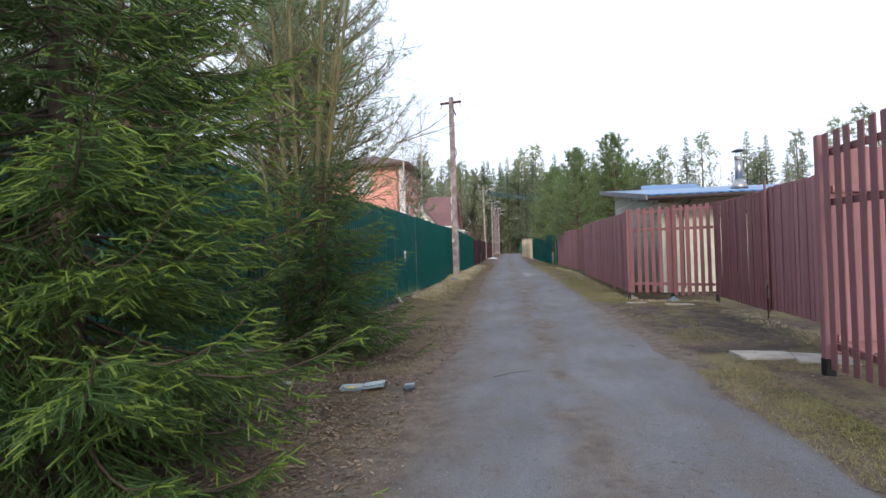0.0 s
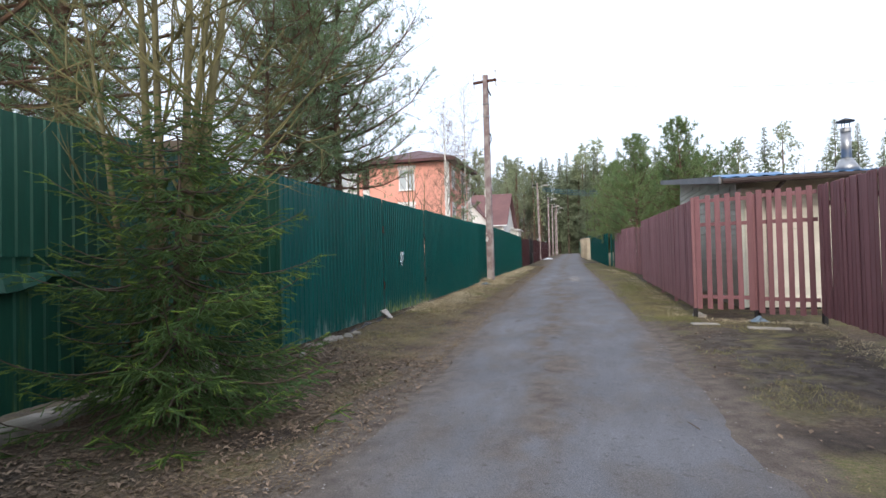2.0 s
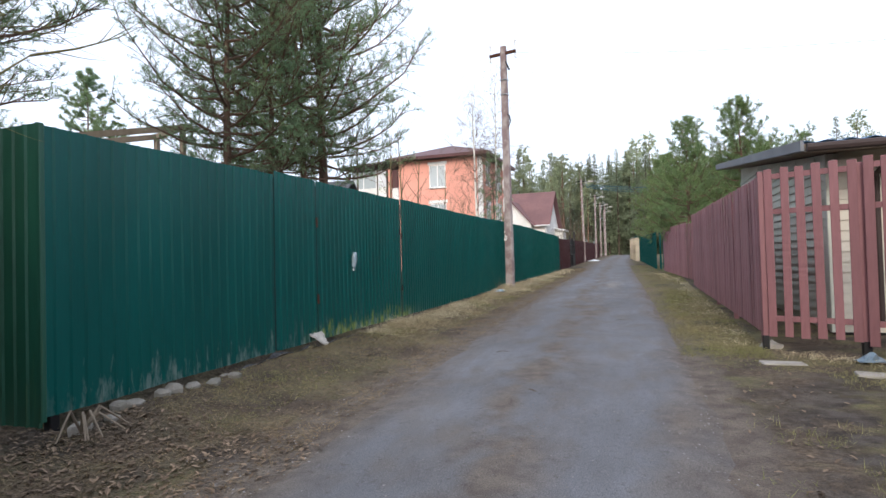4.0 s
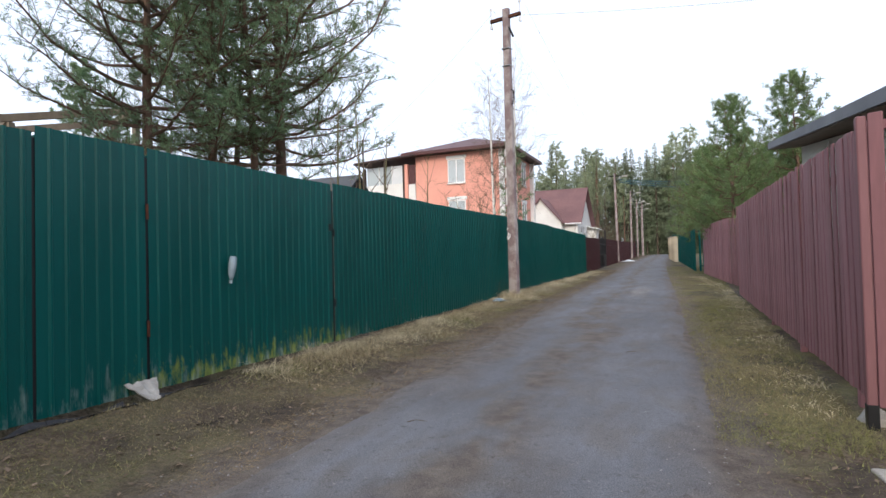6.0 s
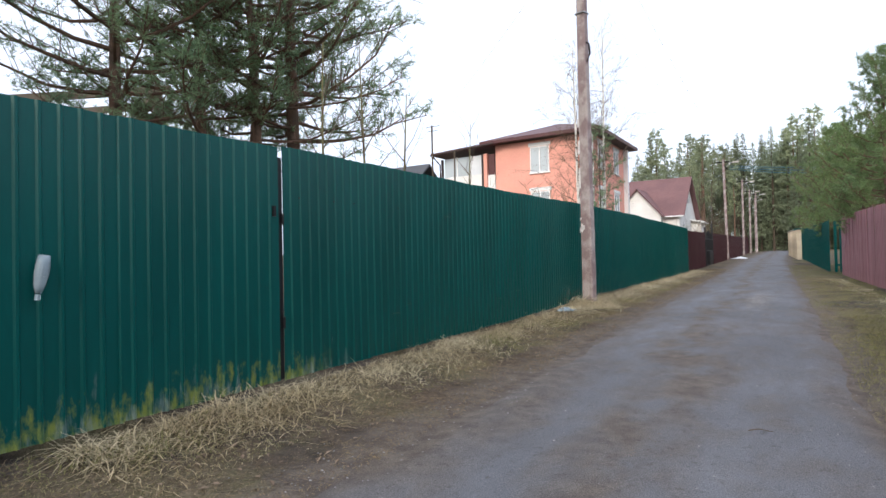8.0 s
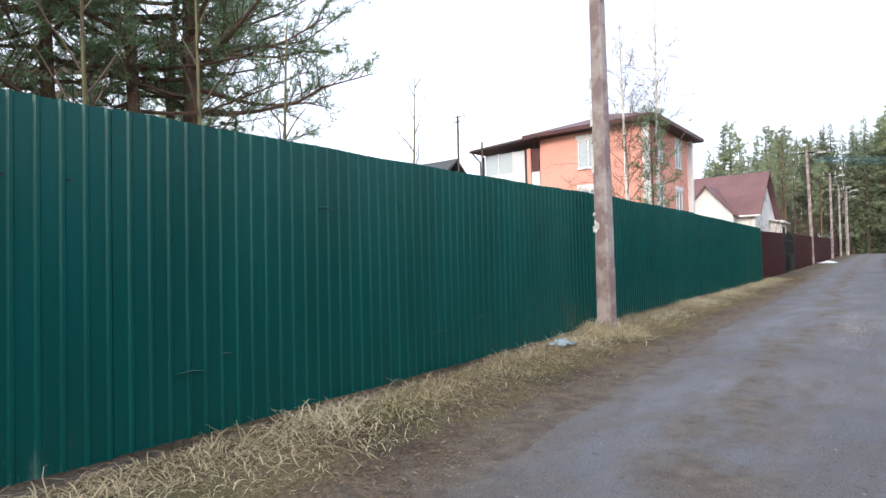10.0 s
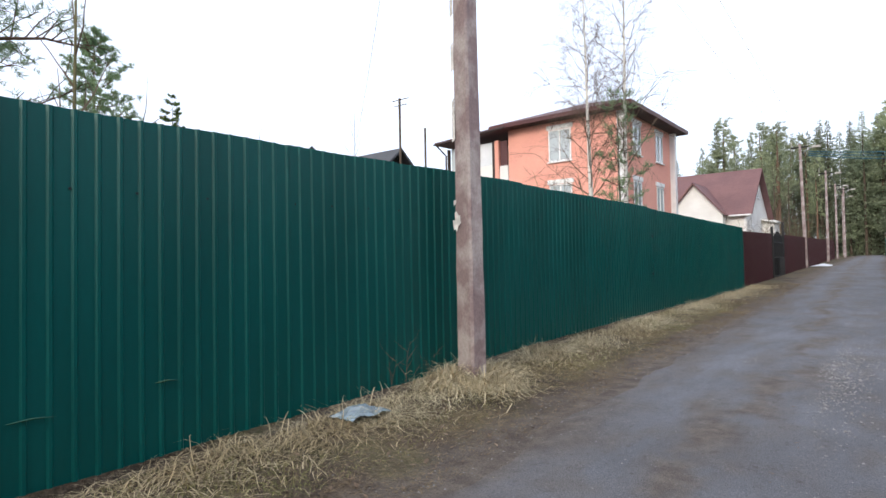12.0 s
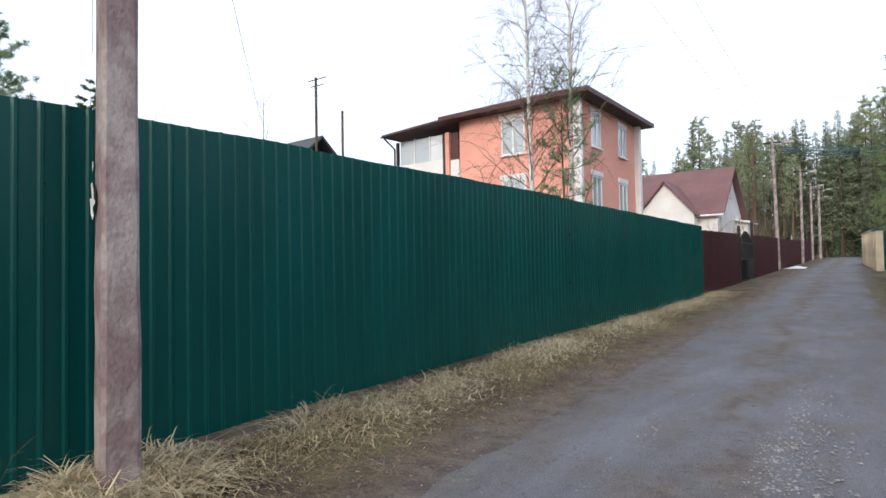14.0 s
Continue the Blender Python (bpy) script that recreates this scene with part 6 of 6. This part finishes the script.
# ---- ground cover ----
def blades(n, place, length, width, seed, lay=0.6):
    """Blades bent in a smooth arc, five faces each: place(rng) gives x, y and a length factor."""
    rng = np.random.default_rng(seed)
    pts = np.array([place(rng) for _ in range(n)])
    base = np.stack([pts[:, 0], pts[:, 1], [level(x, y) for x, y in pts[:, :2]]], 1)
    base[:, 2] -= 0.01
    az = rng.random(n) * 6.283
    turn = rng.normal(size=n) * 0.5
    ln = (length * pts[:, 2] * rng.uniform(0.5, 1.3, n))[:, None]
    side = np.stack([-np.sin(az), np.cos(az), np.zeros(n)], 1) * width * rng.uniform(0.6, 1.3, (n, 1))
    up = np.array([0, 0, 1.0])
    k = rng.uniform(lay * 0.4, lay * 1.4, (n, 1))
    rows = []
    for f in (0.0, 0.35, 0.7, 1.0):
        a = az + turn * f
        flat = np.stack([np.cos(a), np.sin(a), np.zeros(n)], 1)
        rise_ = np.maximum((1.05 - 0.3 * k) * f - (0.3 + 0.45 * k) * f * f, 0.03 * f)
        rows.append(base + (up * rise_ + flat * (0.25 + 0.65 * k) * f) * ln)
    v = np.concatenate([rows[0] - side, rows[0] + side, rows[1] - side * 0.9, rows[1] + side * 0.9, rows[2] - side * 0.6, rows[2] + side * 0.6, rows[3]])
    return n, v


def strands(n, place, length, width, seed, lift=0.25):
    """Straw and short grass, one face each."""
    rng = np.random.default_rng(seed)
    pts = np.array([place(rng) for _ in range(n)])
    base = np.stack([pts[:, 0], pts[:, 1], [level(x, y) for x, y in pts[:, :2]]], 1)
    base[:, 2] += 0.003
    az = rng.random(n) * 6.283
    ln = (length * pts[:, 2] * rng.uniform(0.4, 1.4, n))[:, None]
    flat = np.stack([np.cos(az), np.sin(az), np.zeros(n)], 1)
    side = np.stack([-np.sin(az), np.cos(az), rng.normal(size=n) * 0.4], 1) * width * rng.uniform(0.6, 1.3, (n, 1)) * 0.5
    up = np.abs(rng.normal(size=(n, 1))) * lift
    tip = base + (flat + np.array([0, 0, 1.0]) * up) / np.sqrt(1 + up * up) * ln
    return np.stack([base - side, base + side, tip], 1)


def blade_mesh(name, n, v, mat):
    i = np.arange(n)
    f = np.concatenate([np.stack([i + a * n, i + b * n, i + c * n], 1) for a, b, c in ((0, 1, 3), (0, 3, 2), (2, 3, 5), (2, 5, 4), (4, 5, 6))])
    me = bpy.data.meshes.new(name)
    me.vertices.add(len(v))
    me.vertices.foreach_set("co", v.astype(np.float32).ravel())
    me.loops.add(len(f) * 3)
    me.loops.foreach_set("vertex_index", f.astype(np.int32).ravel())
    me.polygons.add(len(f))
    me.polygons.foreach_set("loop_start", np.arange(0, len(f) * 3, 3, dtype=np.int32))
    me.materials.append(mat)
    me.update(calc_edges=True)
    return me


def build_cover():
    def by_fence(rng):
        y = 13.5 + 27 * rng.random() ** 1.1
        x = fence_x(y) + 0.17 + abs(rng.normal()) * 0.36
        c = 0.5 + 0.5 * math.sin(y * 3.1) * math.sin(y * 1.3 + 1)
        return x, y, (0.6 + 0.8 * c) * max(1.1 - (x - fence_x(y)) * 0.7, 0.25)

    def by_pole(rng):
        a, r = rng.random() * 6.283, 0.14 + abs(rng.normal()) * 0.2
        return -2.42 + r * math.cos(a), 23.25 + r * math.sin(a), 1.3

    n, v = blades(26000, by_fence, 0.30, 0.0030, 1, 1.3)
    thing("dry_grass_strip", "tufts of long straw-coloured dead grass along a fence", "dry grass", kind="stuff", data=blade_mesh("dry_grass_strip", n, v, DRY_GRASS))
    n, v = blades(2600, by_pole, 0.34, 0.0045, 2, 1.1)
    thing("pole_grass", "dead grass tussock round the foot of a pole", "dry grass", kind="stuff", data=blade_mesh("pole_grass", n, v, DRY_GRASS))

    def verge_right(rng):
        y = 1 + 45 * rng.random() ** 1.35
        r = line(ROAD_R, y)
        x = r - 0.05 + (2.8 - r) * rng.random() ** 0.9 + (rng.random() * 1.6 if 6 < y < 13 else 0)
        k = noise.noise((x * 1.3, y * 1.3, 4)) + 0.5 * noise.noise((x * 4.5, y * 4.5, 6))
        if 6.5 < y < 12.3 and k < 0.25:
            y, x = 13 + 10 * rng.random(), 1.9 + 0.9 * rng.random()
        return x, y, 0.5 + 0.9 * max(k + 0.3, 0)

    def verge_left(rng):
        y = 3.5 + 38.5 * rng.random() ** 1.1
        a, b = fence_x(y), line(ROAD_L, y)
        x = a + 0.1 + (b - a - 0.15) * rng.random()
        return x, y, 0.3 + 1.0 * max(noise.noise((x * 1.1, y * 1.1, 7)) + 0.5 * noise.noise((x * 4, y * 4, 1)) + 0.25, 0)

    thing("short_grass", "short mossy yellow-green grass on the verge", "grass", kind="stuff", data=tri_mesh("short_grass", strands(130000, verge_right, 0.055, 0.0034, 3, 1.0), SHORT_GRASS))
    thing("trodden_straw", "trodden straw and short dry grass on the verge", "straw", kind="stuff", data=tri_mesh("trodden_straw", strands(155000, verge_left, 0.07, 0.0033, 4, 0.3), STRAW))

    def mossy_left(rng):
        y = 9.5 + 24 * rng.random()
        x = fence_x(y) + 0.15 + 0.9 * rng.random()
        k = noise.noise((x * 1.6, y * 0.9, 12)) + 0.4 * noise.noise((x * 5, y * 5, 3))
        return x, y, 0.25 + 1.3 * max(k, 0)

    thing("mossy_grass", "patches of short green grass along a fence", "grass", kind="stuff", data=tri_mesh("mossy_grass", strands(60000, mossy_left, 0.07, 0.0042, 14, 0.9), SHORT_GRASS))

    def by_boards(rng):
        q = rng.random()
        if q < 0.22:
            y = 6.1 + 6.4 * rng.random()
            return 4.17 + 0.02 * (y - 6) - abs(rng.normal()) * 0.2, y, 0.55 + 0.9 * max(noise.noise((1.0, y * 1.9, 2)) + 0.3, 0)
        if q < 0.34:
            t = rng.random()
            return 2.85 + 1.5 * t, 13.5 - 0.72 * t - abs(rng.normal()) * 0.2, 0.6 + 0.9 * max(noise.noise((t * 6, 2.0, 8)) + 0.3, 0)
        y = 13.8 + 20 * rng.random()
        c = noise.noise((3.0, y * 1.7, 5))
        return (2.76 if y < 27 else 2.72 - 0.076 * (y - 27)) - 0.03 - abs(rng.normal()) * 0.22, y, 0.5 + 0.9 * max(c + 0.35, 0)

    n, v = blades(10000, by_boards, 0.16, 0.0030, 9, 1.2)
    thing("board_foot_grass", "dry grass tufts along the foot of a board fence", "dry grass", kind="stuff", data=blade_mesh("board_foot_grass", n, v, DRY_GRASS))

    def middle(rng):
        y = 8 + 24 * rng.random()
        x = line(ROAD_L, y) * 0.54 + line(ROAD_R, y) * 0.46 + rng.normal() * 0.14
        return x, y, 0.3 if noise.noise((x * 2, y * 0.8, 2)) > 0.1 else 0.02

    thing("lane_debris", "flattened straw crumbs in the middle of the lane", "straw", kind="stuff", data=tri_mesh("lane_debris", strands(2500, middle, 0.10, 0.005, 6, 0.1) + np.array([0, 0, 0.036]), LEAF))

    # dead leaves under the trees and along the verge
    rng = np.random.default_rng(5)
    verts, k = [], 0
    for i in range(15000):
        if i < 13000:
            y = rng.uniform(0.5, 9.5)
            x = -0.45 - 2.4 * rng.random() ** 0.8
        elif i < 14300:
            y, x = rng.uniform(9, 30), 0
            x = line(ROAD_L, y) - 0.1 - 1.2 * rng.random()
        else:
            y = rng.uniform(3, 25)
            x = line(ROAD_R, y) + 0.1 + 0.9 * rng.random()
        s = rng.uniform(0.010, 0.027)
        a = rng.random() * 6.283
        tilt = rng.uniform(-0.5, 0.5)
        z = level(x, y) + 0.012
        ca, sa = math.cos(a), math.sin(a)
        p = [np.array([x + (u * ca - w * sa) * s, y + (u * sa + w * ca) * s, z + tilt * u * s + 0.25 * abs(w) * s]) for u, w in ((-1, 0), (0, -0.62), (1, 0), (0, 0.62))]
        verts += [np.stack([p[0], p[1], p[2]]), np.stack([p[0], p[2], p[3]])]
    thing("dead_leaves", "scattered curled brown dead leaves", "dead leaves", kind="stuff", data=tri_mesh("dead_leaves", np.array(verts), LEAF))

    # gravel on the road
    g = Geo()
    rnd = random.Random(6)
    for i in range(9000):
        q = rnd.random()
        if q < 0.4:
            y = rnd.gauss(25.5, 1.2)
            x = 0.17 - (y - 25.5) * 0.04 + rnd.gauss(0, 0.24)
        elif q < 0.7:
            y = rnd.uniform(8, 32)
            x = line(ROAD_L, y) * 0.5 + line(ROAD_R, y) * 0.5 + rnd.gauss(0, 0.3)
        else:
            y = rnd.uniform(1, 30)
            x = rnd.choice((line(ROAD_L, y) + rnd.gauss(-0.05, 0.2), line(ROAD_L, y) + rnd.gauss(-0.1, 0.25), line(ROAD_R, y) - abs(rnd.gauss(0, 0.25))))
        s = rnd.uniform(0.004, 0.011) * (1.2 if q < 0.4 else 0.8)
        z = rise(y) + 0.028
        g.add([(x + s * rnd.uniform(.7, 1.3), y, z), (x, y + s * rnd.uniform(.7, 1.3), z), (x - s * rnd.uniform(.7, 1.3), y, z), (x, y - s * rnd.uniform(.7, 1.3), z), (x + s * rnd.uniform(-.4, .4), y, z + s * rnd.uniform(.5, .9))],
              [(0, 1, 4), (1, 2, 4), (2, 3, 4), (3, 0, 4)])
    thing("gravel", "loose pale gravel pressed into the lane", "gravel", kind="stuff", data=g.mesh("gravel", STONE))


build_cover()


# ---- litter and small things ----
def ground_at(x, y, up=0.0):
    return (x, y, level(x, y) + up)


def build_litter():
    # hinged take-away box with leftovers
    b = thing("takeaway_box", "open clear plastic takeaway box with yellow leftovers on dead leaves", "food box", ground_at(-1.05, 5.16, 0.012))
    b.rotation_euler = (0, 0, 0.12)

    def tray(w, d, h, t=0.006):
        g = Geo()
        o, i = 0.012, t
        g.add([(0, 0, 0), (w, 0, 0), (w, d, 0), (0, d, 0), (-o, -o, h), (w + o, -o, h), (w + o, d + o, h), (-o, d + o, h),
               (i, i, t), (w - i, i, t), (w - i, d - i, t), (i, d - i, t), (-o + i, -o + i, h), (w + o - i, -o + i, h), (w + o - i, d + o - i, h), (-o + i, d + o - i, h)],
              [(3, 2, 1, 0), (0, 1, 5, 4), (1, 2, 6, 5), (2, 3, 7, 6), (3, 0, 4, 7), (8, 9, 10, 11), (9, 8, 12, 13), (10, 9, 13, 14), (11, 10, 14, 15), (8, 11, 15, 12), (4, 5, 13, 12), (5, 6, 14, 13), (6, 7, 15, 14), (7, 4, 12, 15)])
        return g
    p = part("tray", tray(0.19, 0.15, 0.035), PLASTIC_CLEAR, b)
    p.location = (-0.22, -0.07, 0)
    q = part("lid", tray(0.19, 0.15, 0.03), PLASTIC_CLEAR, b)
    q.location, q.rotation_euler = (-0.01, -0.07, 0.012), (0, radians(-7), 0)
    f = part("leftovers", Geo().tube([(-0.14, 0.0, 0.008), (-0.14, 0.0, 0.02), (-0.14, 0, 0.026)], [0.045, 0.04, 0.015], 9), FOOD, b)
    w = thing("phone_case", "flat dark blue plastic case lying at the road edge", "case", ground_at(-0.64, 5.2, 0.02))
    w.rotation_euler = (0.03, -0.05, 0.2)
    part("shell", Geo().cbox(-0.055, 0.055, -0.09, 0.09, 0, 0.018, 0.006), PLASTIC_DARK, w)
    part("strip", Geo().cbox(-0.05, 0.05, 0.02, 0.075, 0.018, 0.021, 0.001), PLASTIC_CLEAR, w, "pale shiny strip")
    d = thing("round_lid", "pale round plastic lid among dead leaves", "lid", ground_at(-1.85, 5.2, 0.012))
    d.rotation_euler = (0.15, 0.1, 0)
    part("disc", Geo().tube([(0, 0, 0), (0, 0, 0.008), (0, 0, 0.012)], [0.065, 0.065, 0.055], 18), OLD_CONCRETE, d)
    # bottle stuck in the gate
    o = thing("plastic_bottle", "pale clear plastic bottle hung upside down on a green gate", "bottle", (fence_x(13.42) + 0.055, 13.42, 1.215))
    part("body", Geo().tube([(0, 0, 0.09), (0, 0, 0.14), (0, 0, 0.20), (0, 0, 0.30), (0, 0, 0.345)], [0.018, 0.034, 0.042, 0.042, 0.036], 12), PLASTIC_CLEAR, o, smooth=True)
    part("cap", Geo().tube([(0, 0, 0.045), (0, 0, 0.085)], 0.018, 10), PLASTIC_CLEAR, o)
    part("label_band", Geo().tube([(0, 0, 0.21), (0, 0, 0.285)], 0.0432, 14), PLASTIC_CLEAR, o)
    o.rotation_euler = (radians(-9), 0, 0)
    o.scale = (0.88, 0.88, 0.88)
    part("hanging_wire", Geo().tube([(-0.05, 0, 0.25), (0.0, 0.0, 0.23), (0.045, 0.0, 0.2)], 0.003, 4), GALVANISED, o)
    # crumpled bag
    g = Geo()
    rnd = random.Random(4)
    n = 11
    for i in range(n):
        for k in range(n):
            u, v = i / (n - 1) - 0.5, k / (n - 1) - 0.5
            fall = max(0, 1 - 2.1 * math.hypot(u, v))
            g.v.append((0.26 * u + 0.03 * noise.noise((u * 9, v * 9, 2)), 0.40 * v + 0.03 * noise.noise((u * 9, v * 9, 8)), 0.012 + fall * 0.07 + 0.05 * abs(noise.noise((u * 8, v * 8, 4)))))
    g.f += [(i * n + k, (i + 1) * n + k, (i + 1) * n + k + 1, i * n + k + 1) for i in range(n - 1) for k in range(n - 1)]
    me = g.mesh("plastic_bag", PLASTIC_CLEAR)
    s = thing("plastic_bag", "crumpled whitish plastic bag in dead grass", "bag", ground_at(-2.33, 21.72, 0.03), data=me)
    s.modifiers.new("thickness", "SOLIDIFY").thickness = 0.003
    g = Geo()
    n = 8
    for i in range(n):
        for k in range(n):
            u, v = i / (n - 1) - 0.5, k / (n - 1) - 0.5
            g.v.append((0.24 * u + 0.03 * noise.noise((u * 7, v * 7, 5)), 0.18 * v + 0.03 * noise.noise((u * 7, v * 7, 9)), 0.02 + 0.09 * max(0, 1 - 2.2 * math.hypot(u, v)) + 0.05 * abs(noise.noise((u * 6, v * 6, 3)))))
    g.f += [(i * n + k, (i + 1) * n + k, (i + 1) * n + k + 1, i * n + k + 1) for i in range(n - 1) for k in range(n - 1)]
    q = thing("plastic_scrap", "crumpled blue-grey plastic scrap in dry grass by a fence", "litter", ground_at(3.55, 12.85), data=g.mesh("plastic_scrap", BLUE_SCRAP))
    q.modifiers.new("thickness", "SOLIDIFY").thickness = 0.003
    # torn board and dark film in the gap below the gate
    g = Geo()
    n = 9
    for i in range(n):
        for k in range(n):
            u, v = i / (n - 1), k / (n - 1)
            g.v.append((0.02 + 0.14 * u + 0.02 * noise.noise((u * 5, v * 5, 1)), (v - 0.5) * 0.30 * (1 - 0.75 * u) + 0.03 * u, 0.13 - 0.15 * u + 0.03 * noise.noise((u * 6, v * 6, 7))))
    g.f += [(i * n + k, (i + 1) * n + k, (i + 1) * n + k + 1, i * n + k + 1) for i in range(n - 1) for k in range(n - 1)]
    q = thing("broken_board", "broken off-white board poking out under a gate", "litter", (fence_x(12.42), 12.42, level(-2.3, 12.42) + 0.01), data=g.mesh("broken_board", OFF_WHITE))
    q.modifiers.new("thickness", "SOLIDIFY").thickness = 0.012
    for y0, y1, seed in ((10.9, 11.75, 3), (11.65, 12.25, 5), (12.55, 13.35, 9)):
        g = Geo()
        n, m = int((y1 - y0) / 0.05), 6
        for i in range(n + 1):
            for k in range(m):
                y, u = y0 + (y1 - y0) * i / n, k / (m - 1)
                x = fence_x(y) + 0.015 + (0.13 + 0.06 * noise.noise((y * 2.3, 0.7, seed))) * u + 0.025 * noise.noise((y * 6, u * 3, seed))
                top = line(FENCE_FOOT, y) - 0.05 + 0.07 * noise.noise((y * 3, 0.3, seed))
                low = level(x, y) + 0.012
                g.v.append((x, y, low + max(top - low, 0.012) * (1 - u) ** 1.5 + 0.03 * abs(noise.noise((y * 11, u * 5, seed))) * math.sin(math.pi * u)))
        g.f += [(i * m + k, i * m + k + 1, (i + 1) * m + k + 1, (i + 1) * m + k) for i in range(n) for k in range(m - 1)]
        q = thing("film_scrap", "dark crumpled plastic film under a gate", "litter", data=g.mesh("film_scrap", DARK_BAG))
        q.modifiers.new("thickness", "SOLIDIFY").thickness = 0.003
    # broken stones along the first stretch of the fence
    rnd = random.Random(17)
    for k in range(11):
        y = 9.0 + k * 0.19 + rnd.uniform(-0.06, 0.06)
        x = fence_x(y) + rnd.uniform(0.08, 0.26)
        a, b, c = rnd.uniform(0.05, 0.11), rnd.uniform(0.04, 0.09), rnd.uniform(0.03, 0.07)
        ring = [(math.cos(t) * a * rnd.uniform(0.75, 1.15), math.sin(t) * b * rnd.uniform(0.75, 1.15)) for t in np.arange(0, 6.28, 0.9)]
        h = len(ring)
        g = Geo().add([(p, q, -0.03) for p, q in ring] + [(p * 1.02, q * 1.02, c * rnd.uniform(0.4, 0.7)) for p, q in ring] + [(p * 0.6, q * 0.6, c * rnd.uniform(0.85, 1.1)) for p, q in ring],
                      [(i, (i + 1) % h, h + (i + 1) % h, h + i) for i in range(h)] + [(h + i, h + (i + 1) % h, 2 * h + (i + 1) % h, 2 * h + i) for i in range(h)] + [tuple(range(2 * h, 3 * h))])
        q = thing("rubble_stone", "broken grey concrete lump at the foot of a fence", "stone", ground_at(x, y, 0.0), group="rubble by the fence", data=g.mesh("rubble_stone", OLD_CONCRETE))
        q.rotation_euler = (rnd.uniform(-0.15, 0.15), rnd.uniform(-0.15, 0.15), rnd.random() * 6)
    q = thing("pale_rubble", "whitish crumbled mortar lump beside a fence post", "stone", ground_at(2.86, 13.85), data=Geo().tube([(0, 0, -0.02), (0.01, 0, 0.03), (0.0, 0.01, 0.06), (0.02, 0, 0.075)], [0.13, 0.12, 0.08, 0.02], 9).mesh("pale_rubble", SLAB))
    for x, y, w, d, a in ((3.05, 6.75, 0.62, 0.42, 0.1), (3.55, 6.55, 0.55, 0.5, -0.2), (2.76, 12.72, 0.40, 0.17, 0.15), (3.53, 12.27, 0.55, 0.18, -0.1)):
        q = thing("concrete_slab", "pale concrete slab half sunk in earth", "slab", ground_at(x, y, 0.0), data=Geo().cbox(-w / 2, w / 2, -d / 2, d / 2, -0.08, 0.016, 0.008).mesh("concrete_slab", SLAB))
        q.rotation_euler = (0.02, 0.03, a)
    for x, y, ln, a in ((0.12, 5.6, 0.5, 0.7), (1.75, 7.2, 0.2, 2.0), (2.2, 6.0, 0.3, 1.2), (-0.2, 12.8, 0.12, 0.5), (0.6, 11.0, 0.14, 2.6), (-1.9, 10.6, 0.45, 1.0), (1.0, 16.0, 0.12, 0.3)):
        c, s = math.cos(a), math.sin(a)
        thing("fallen_twig", "thin fallen twig on the lane", "twig", (x, y, rise(y) + 0.038), data=Geo().tube([(0, 0, 0), (ln * 0.5 * c, ln * 0.5 * s, 0.012), (ln * c + 0.03, ln * s, 0)], [0.004, 0.0035, 0.002], 5).mesh("fallen_twig", BARK_GREY))
    # bent roots and wire at the fence corner
    r = thing("root_tangle", "pale bent roots at the foot of a fence corner", "root", ground_at(-2.05, 8.95))
    rnd = random.Random(3)
    for k in range(7):
        a = rnd.uniform(-1.2, 1.4)
        part("root", Geo().tube([(0, 0, 0.02), (0.12 * math.cos(a), 0.12 * math.sin(a), 0.14 + 0.06 * rnd.random()), (0.28 * math.cos(a), 0.28 * math.sin(a), 0.03)], [0.012, 0.009, 0.005], 5), PALE_WOOD, r)
    # snow left by the far pole
    g = Geo()
    for i in range(9):
        for k in range(9):
            u, v = i / 8 - 0.5, k / 8 - 0.5
            g.v.append((u * 1.2, v * 5.5, 0.16 * max(0, 1 - 2 * math.hypot(u, v)) + 0.02 * noise.noise((u * 4, v * 8, 1)) - 0.02))
    g.f += [(i * 9 + k, (i + 1) * 9 + k, (i + 1) * 9 + k + 1, i * 9 + k + 1) for i in range(8) for k in range(8)]
    thing("snow_patch", "small leftover patch of dirty snow by the fence", "snow", ground_at(-3.3, 64.0), data=g.mesh("snow_patch", SNOW, True))
    c = thing("green_bin", "green metal bin box at the end of the lane", "bin", ground_at(0.2, 92.0))
    part("body", Geo().cbox(-0.8, 0.8, -0.6, 0.6, 0.1, 1.7, 0.05), GREEN, c)
    part("lid", Geo().cbox(-0.85, 0.85, -0.65, 0.65, 1.7, 1.85, 0.05), GREEN, c)


build_litter()
